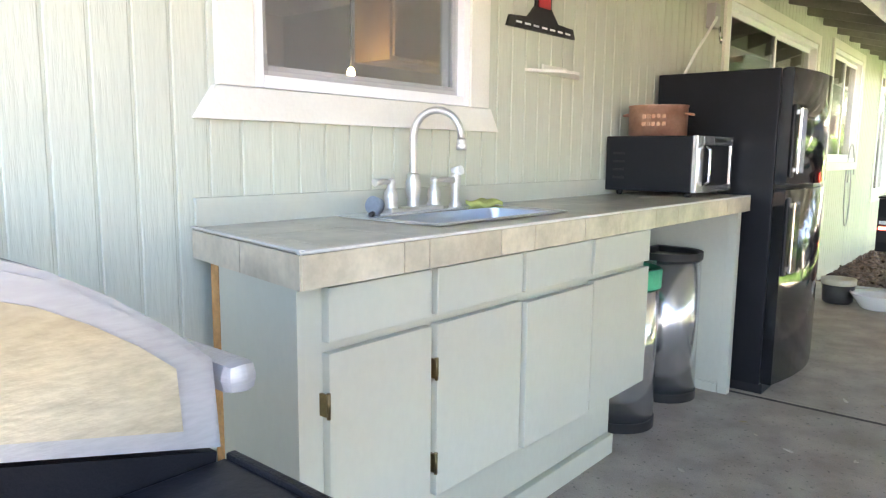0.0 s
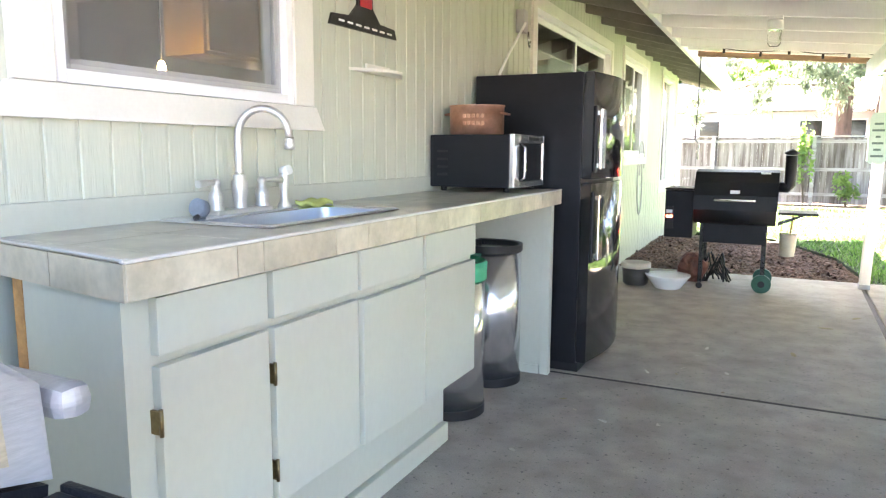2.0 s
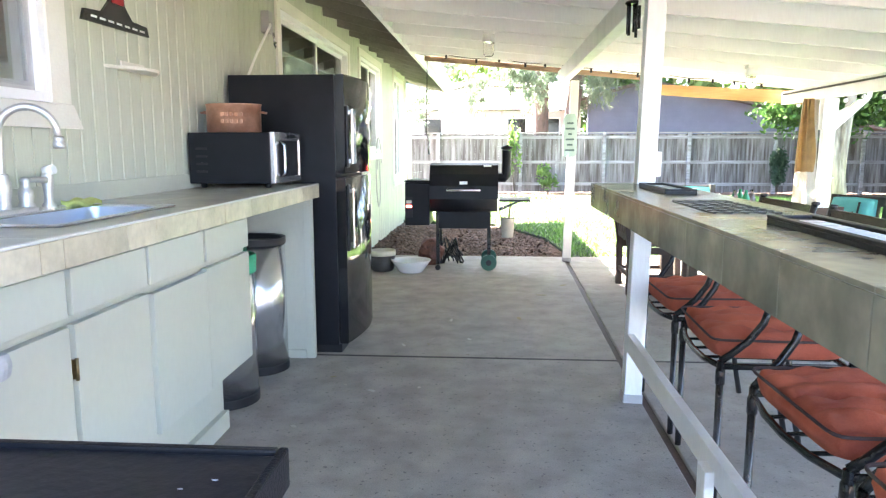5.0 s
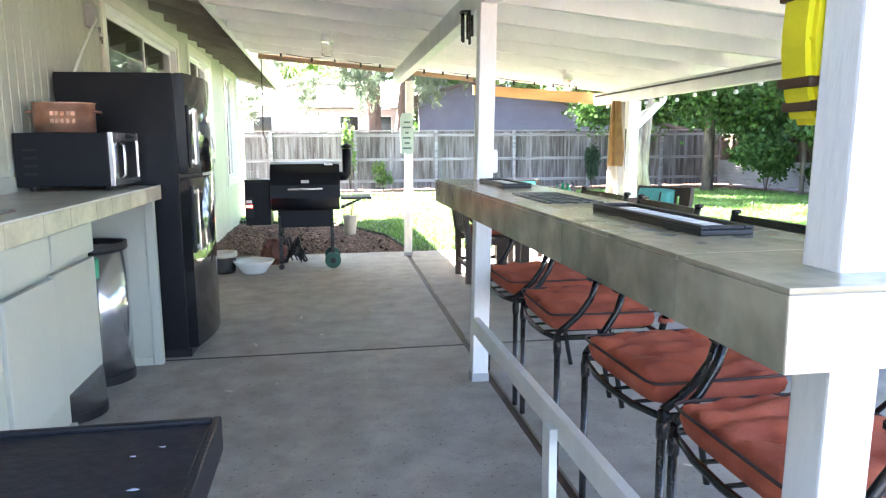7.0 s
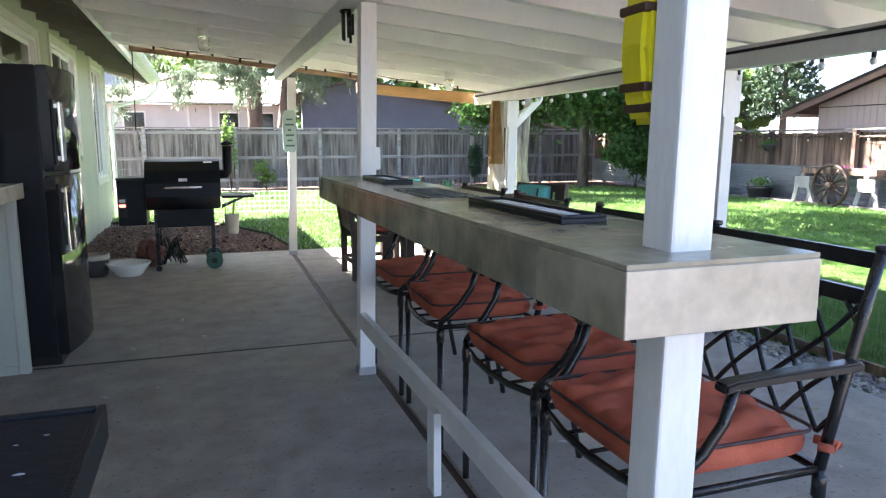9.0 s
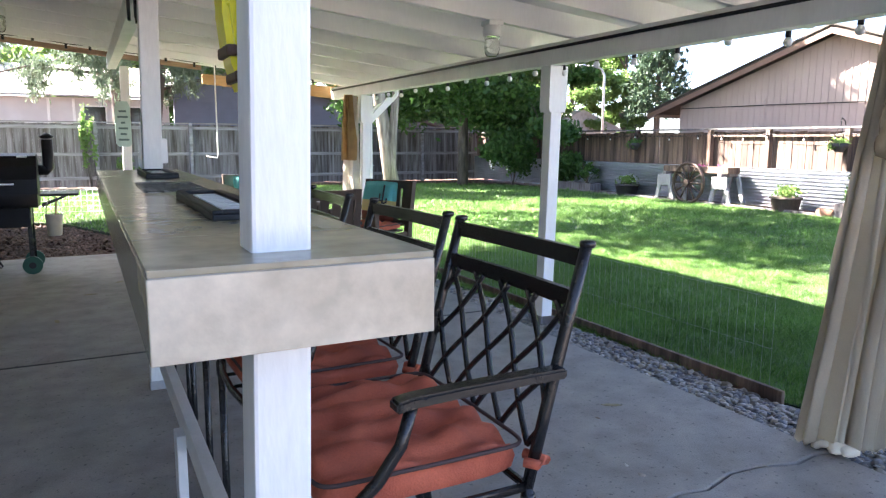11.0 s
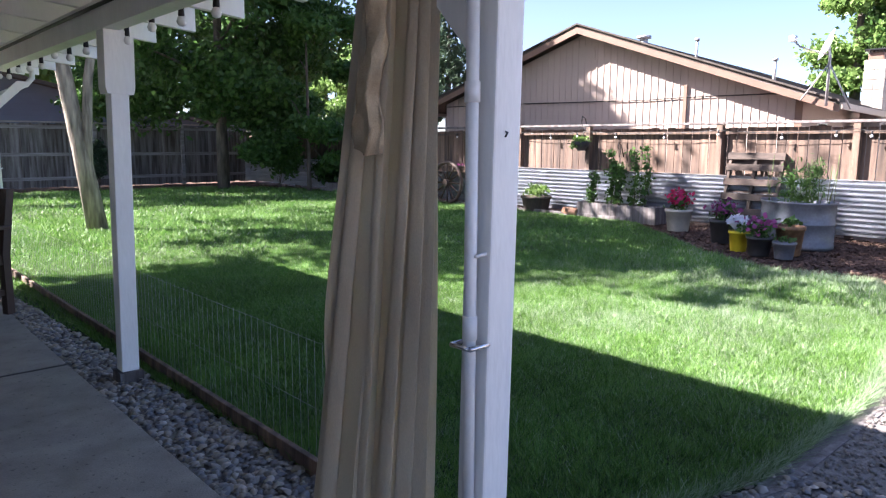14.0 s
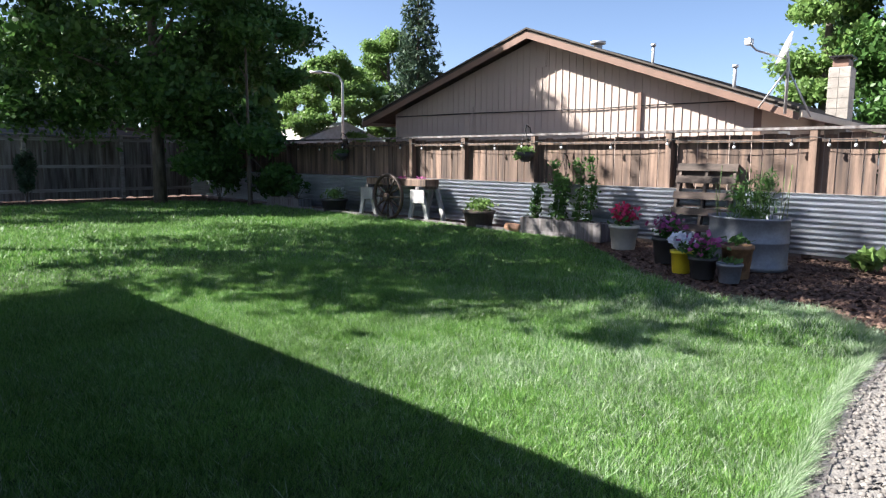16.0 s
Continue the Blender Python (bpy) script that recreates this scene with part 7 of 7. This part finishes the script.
potted("flower_pot", 11.85, 5.32, 0.19, 0.32, TERRACOTTA, "cream pot with bright pink petunias", PINKPETAL, 0.032, 0.28, seed=71, nf=120)
potted("flower_pot", 12.35, 8.46, 0.27, 0.30, mat("barrel_wood", (0.11, 0.085, 0.065), 0.8, 0, 0.3, 9, 50, 0.3, (1, 1, 0.3)), "half barrel planter with grey green herbs", None, 0.03, 0.24, LEAFLIGHT, 420, 72)
potted("flower_pot", 12.35, 12.75, 0.28, 0.30, DARKPOT, "dark planter with small white flowers", WHITEPETAL, 0.02, 0.26, LEAFLIGHT, 350, 73, 40)
potted("flower_pot", 10.62, 3.84, 0.115, 0.24, YELLOWPAINT, "yellow tin with white petunias", WHITEPETAL, 0.04, 0.18, seed=74, nf=110)
potted("flower_pot", 11.15, 4.30, 0.17, 0.30, DARKPOT, "dark pot with mauve flowers", MAUVEPETAL, 0.03, 0.26, seed=75, nf=90)
potted("flower_pot", 10.45, 3.52, 0.14, 0.22, DARKPOT, "dark pot with trailing mauve flowers", MAUVEPETAL, 0.03, 0.22, seed=76, nf=60, spread=1.4)
potted("flower_pot", 10.75, 3.31, 0.155, 0.34, mat("printed_bucket", (0.26, 0.15, 0.07), 0.6, 0, 0.35, 12, 50, 0.2, second=(0.12, 0.06, 0.03)), "rusty printed bucket planter", None, 0.02, 0.1, LEAF, 60, 77)
# tank metal darkened for the shade on the bed; the dark-grey pail shares it
potted("flower_pot", 10.42, 3.23, 0.12, 0.19, mat("shaded_galvanised", (0.20, 0.215, 0.24), 0.5, 0.4, 0.2, 5, 40, 0.05), "small galvanised pail among the flower pots", None, 0.02, 0.06, LEAF, 20, 78)
trough = thing("stock_tank", "galvanised oval stock tank planted with tall shrubs", "planter", (11.55, 3.55, -0.05), -22)
part("tank", lathe(bmesh.new(), [(0.40, 0.0), (0.42, 0.01), (0.425, 0.05), (0.415, 0.06), (0.42, 0.30), (0.43, 0.31), (0.42, 0.32), (0.42, 0.54), (0.435, 0.55), (0.435, 0.575), (0.41, 0.57), (0.40, 0.48), (0.02, 0.47)], seg=40, sx=0.85, sy=1.12), mat("shaded_galvanised", (0.20, 0.215, 0.24)), trough)
leaf_cloud("foliage", [(0.0, -0.12, 0.80, 0.2, 0.18, 0.30), (0, 0.14, 0.78, 0.2, 0.14, 0.30), (0.05, -0.2, 0.95, 0.15, 0.12, 0.2), (0, -0.02, 0.60, 0.24, 0.3, 0.10)], 1100, 0.04, LEAF, trough, 79, narrow=0.2, shell=0.0)
bm = bmesh.new()
rr = random.Random(8)
for k in range(26):
    x, y = rr.uniform(-0.2, 0.2), rr.uniform(-0.4, 0.35)
    tube(bm, [(x, y, 0.46), (x + rr.uniform(-0.08, 0.08), y + rr.uniform(-0.08, 0.08), rr.uniform(0.75, 1.15))], 0.005, 4)
part("stems", bm, mat("green_stem", (0.10, 0.16, 0.04), 0.7, 0, 0.2, 12, 60, 0.1), trough)
pal = thing("pallet", "weathered brown pallet leaning on the fence", "pallet", (12.52, 4.67, -0.05))
mt = pose(0, 0, 0, 0, 14, 0)
# brown pallet wood, its colour darkened further for the shade it stands in
for y in (-0.40, -0.02, 0.36):
    part("stringer", B(0.02, 0.10, y, y + 0.04, 0, 1.18, m=mt), mat("shaded_pallet_wood", (0.12, 0.088, 0.07), 0.85, 0, 0.4, 4, 45, 0.4, (1, 0.3, 1), second=(0.05, 0.038, 0.03), piece=0.3), pal)
for z in (0.02, 0.24, 0.46, 0.68, 0.90, 1.07):
    part("slat", B(0.0, 0.018, -0.42, 0.42, z, z + 0.10, m=mt), mat("shaded_pallet_wood", (0.12, 0.088, 0.07), 0.85, 0, 0.4, 4, 45, 0.4, (1, 0.3, 1), second=(0.05, 0.038, 0.03), piece=0.3), pal)
for z in (0.10, 0.55, 1.0):
    part("slat", B(0.102, 0.12, -0.42, 0.42, z, z + 0.10, m=mt), mat("shaded_pallet_wood", (0.12, 0.088, 0.07), 0.85, 0, 0.4, 4, 45, 0.4, (1, 0.3, 1), second=(0.05, 0.038, 0.03), piece=0.3), pal)
rb = thing("planter_box", "low weathered timber planter box with tall leafy plants", "planter", (12.35, 6.65, -0.05))
for a in ((-0.17, -0.14, -0.75, 0.75), (0.14, 0.17, -0.75, 0.75), (-0.14, 0.14, -0.75, -0.72), (-0.14, 0.14, 0.72, 0.75)):
    part("board", B(a[0], a[1], a[2], a[3], 0, 0.27, bevel=0.004), FENCEGREY, rb)
part("soil", B(-0.14, 0.14, -0.72, 0.72, 0.0, 0.22), SOIL, rb)
for k, (y, h) in enumerate(((-0.45, 0.95), (-0.25, 0.9), (0.05, 0.62), (0.18, 0.85), (0.55, 0.5))):
    leaf_cloud("foliage", [(0, y + 0.04 * math.sin(z * 9), 0.22 + z, 0.10, 0.11, 0.09) for z in [h * q / 7 for q in range(1, 8)]], 420, 0.032, LEAF, rb, 80 + k, shell=0.0)
    part("stem", T([(0, y, 0.22), (0, y, 0.22 + h)], 0.008, 5), BARK, rb)
rb2 = thing("planter_box", "low timber box at the shaded end of the bed", "planter", (12.35, 14.6, -0.05))
for a in ((-0.17, -0.14, -0.7, 0.7), (0.14, 0.17, -0.7, 0.7), (-0.14, 0.14, -0.7, -0.67), (-0.14, 0.14, 0.67, 0.7)):
    part("board", B(a[0], a[1], a[2], a[3], 0, 0.24, bevel=0.004), FENCEGREY, rb2)
part("soil", B(-0.14, 0.14, -0.67, 0.67, 0.0, 0.2), SOIL, rb2)
bush("shrub", 12.4, 14.3, 0.15, 0.32, 0.62, 600, 0.04, LEAF, "green shrub in a timber box", 90)
bed_edge = thing("bed_edging", "low timber edging of the flower bed", "edging", (0, 0, 0))
part("board", B(12.16, 12.20, 6.3, 15.5, -0.07, 0.03, bevel=0.004), FENCEGREY, bed_edge)

# old wagon trough on trestles with a wheel
wag = thing("wagon_planter", "weathered wooden trough on grey trestles", "planter", (12.45, 10.9, -0.05))
for yc in (-1.0, 0.52):
    for dx in (-0.2, 0.2):
        for q in (-1, 1):
            bm = prism(bmesh.new(), [(yc + 0.26 * q - 0.045, 0), (yc + 0.26 * q + 0.045, 0), (yc + 0.08 * q + 0.045, 0.60), (yc + 0.08 * q - 0.045, 0.60)], "x", dx - 0.022, dx + 0.022)
            part("trestle_leg", bm, mat("pale_trestle", (0.38, 0.37, 0.36), 0.8, 0, 0.25, 6, 50, 0.25, (1, 1, 0.3)), wag)
    part("trestle_board", B(-0.245, -0.224, yc - 0.19, yc + 0.19, 0.36, 0.60), mat("pale_trestle", (0.38, 0.37, 0.36)), wag)
    part("trestle_top", B(-0.24, 0.24, yc - 0.05, yc + 0.05, 0.602, 0.66, bevel=0.005), FENCEGREY, wag)
part("trough", B(-0.17, 0.17, -1.15, 0.62, 0.662, 0.79, bevel=0.012), FENCEBROWN, wag)
tagged(leaf_cloud("flowers", [(0, -0.85, 0.80, 0.12, 0.2, 0.05), (0, -0.3, 0.80, 0.12, 0.15, 0.05)], 70, 0.024, MAUVEPETAL, wag, 95), kind="stuff")
rim = bmesh.new()
WC = Vector((-0.34, -0.28, 0.45))
tube(rim, [WC + Vector((0, 0.41 * math.cos(2 * math.pi * k / 28), 0.41 * math.sin(2 * math.pi * k / 28))) for k in range(29)], 0.034, 8, caps=False)
wheel = part("wheel", rim, DARKWOOD, wag, "old dark wooden wagon wheel")
part("hub", T([WC + Vector((-0.08, 0, 0)), WC + Vector((0.08, 0, 0))], 0.07, 14), DARKWOOD, wheel)
for k in range(12):
    a = 2 * math.pi * k / 12
    part("spoke", T([WC + Vector((0, 0.06 * math.cos(a), 0.06 * math.sin(a))), WC + Vector((0, 0.39 * math.cos(a), 0.39 * math.sin(a)))], 0.018, 6), DARKWOOD, wheel)


def hanging_basket(y, z, label, seed, material):
    h = thing("hanging_basket", label, "planter", (12.66, y, z), group="hanging baskets on the fence")
    part("basket", lathe(bmesh.new(), [(0.06, -0.16), (0.13, -0.08), (0.16, 0.0), (0.14, 0.0), (0.03, -0.02)], seg=16), DARKPOT, h)
    for k in range(3):
        a = k * 2.09
        part("chain", T([(0.15 * math.cos(a), 0.15 * math.sin(a), 0), (0, 0, 0.34)], 0.004, 4), BLACKMETAL, h)
    part("bracket", T([(0, 0, 0.34), (0.0, 0.0, 0.38), (0.05, 0.03, 0.44), (0.14, 0.03, 0.40), (0.17, 0.0, 0.2)], 0.010, 6), BLACKMETAL, h)
    leaf_cloud("foliage", [(0, 0, 0.03, 0.17, 0.18, 0.08), (-0.05, 0.05, -0.05, 0.14, 0.16, 0.1)], 380, 0.028, material, h, seed, shell=0.2)


hanging_basket(7.72, 1.24, "hanging basket with pale succulents", 101, LEAFLIGHT)
hanging_basket(12.9, 1.22, "dark hanging basket on the fence", 102, LEAF)
hanging_basket(6.95, 0.78, "blue-grey hanging basket with thin plants", 103, LEAF)
string_light([(12.76, y, 1.42) for y in (1.0, 2.6, 3.36, 5.25, 7.68, 9.3, 10.75, 13.0, 15.4)], 20)
grass_tuft = bush("shrub", 12.2, 2.5, -0.05, 0.25, 0.22, 200, 0.09, LEAFLIGHT, "tuft of long leaves by the fence", 110, stems=False)
bush("shrub", 12.2, 1.6, -0.05, 0.3, 0.3, 250, 0.09, LEAFLIGHT, "tuft of long leaves by the fence", 111, stems=False)
log = thing("log", "short cut log lying in the bark", "log", (12.2, 7.55, 0.03))
part("wood", T([(0, -0.16, 0), (0.03, 0.16, 0.01)], 0.075, 12), mat("cut_log", (0.28, 0.15, 0.09), 0.8, 0, 0.25, 10, 50, 0.3), log)
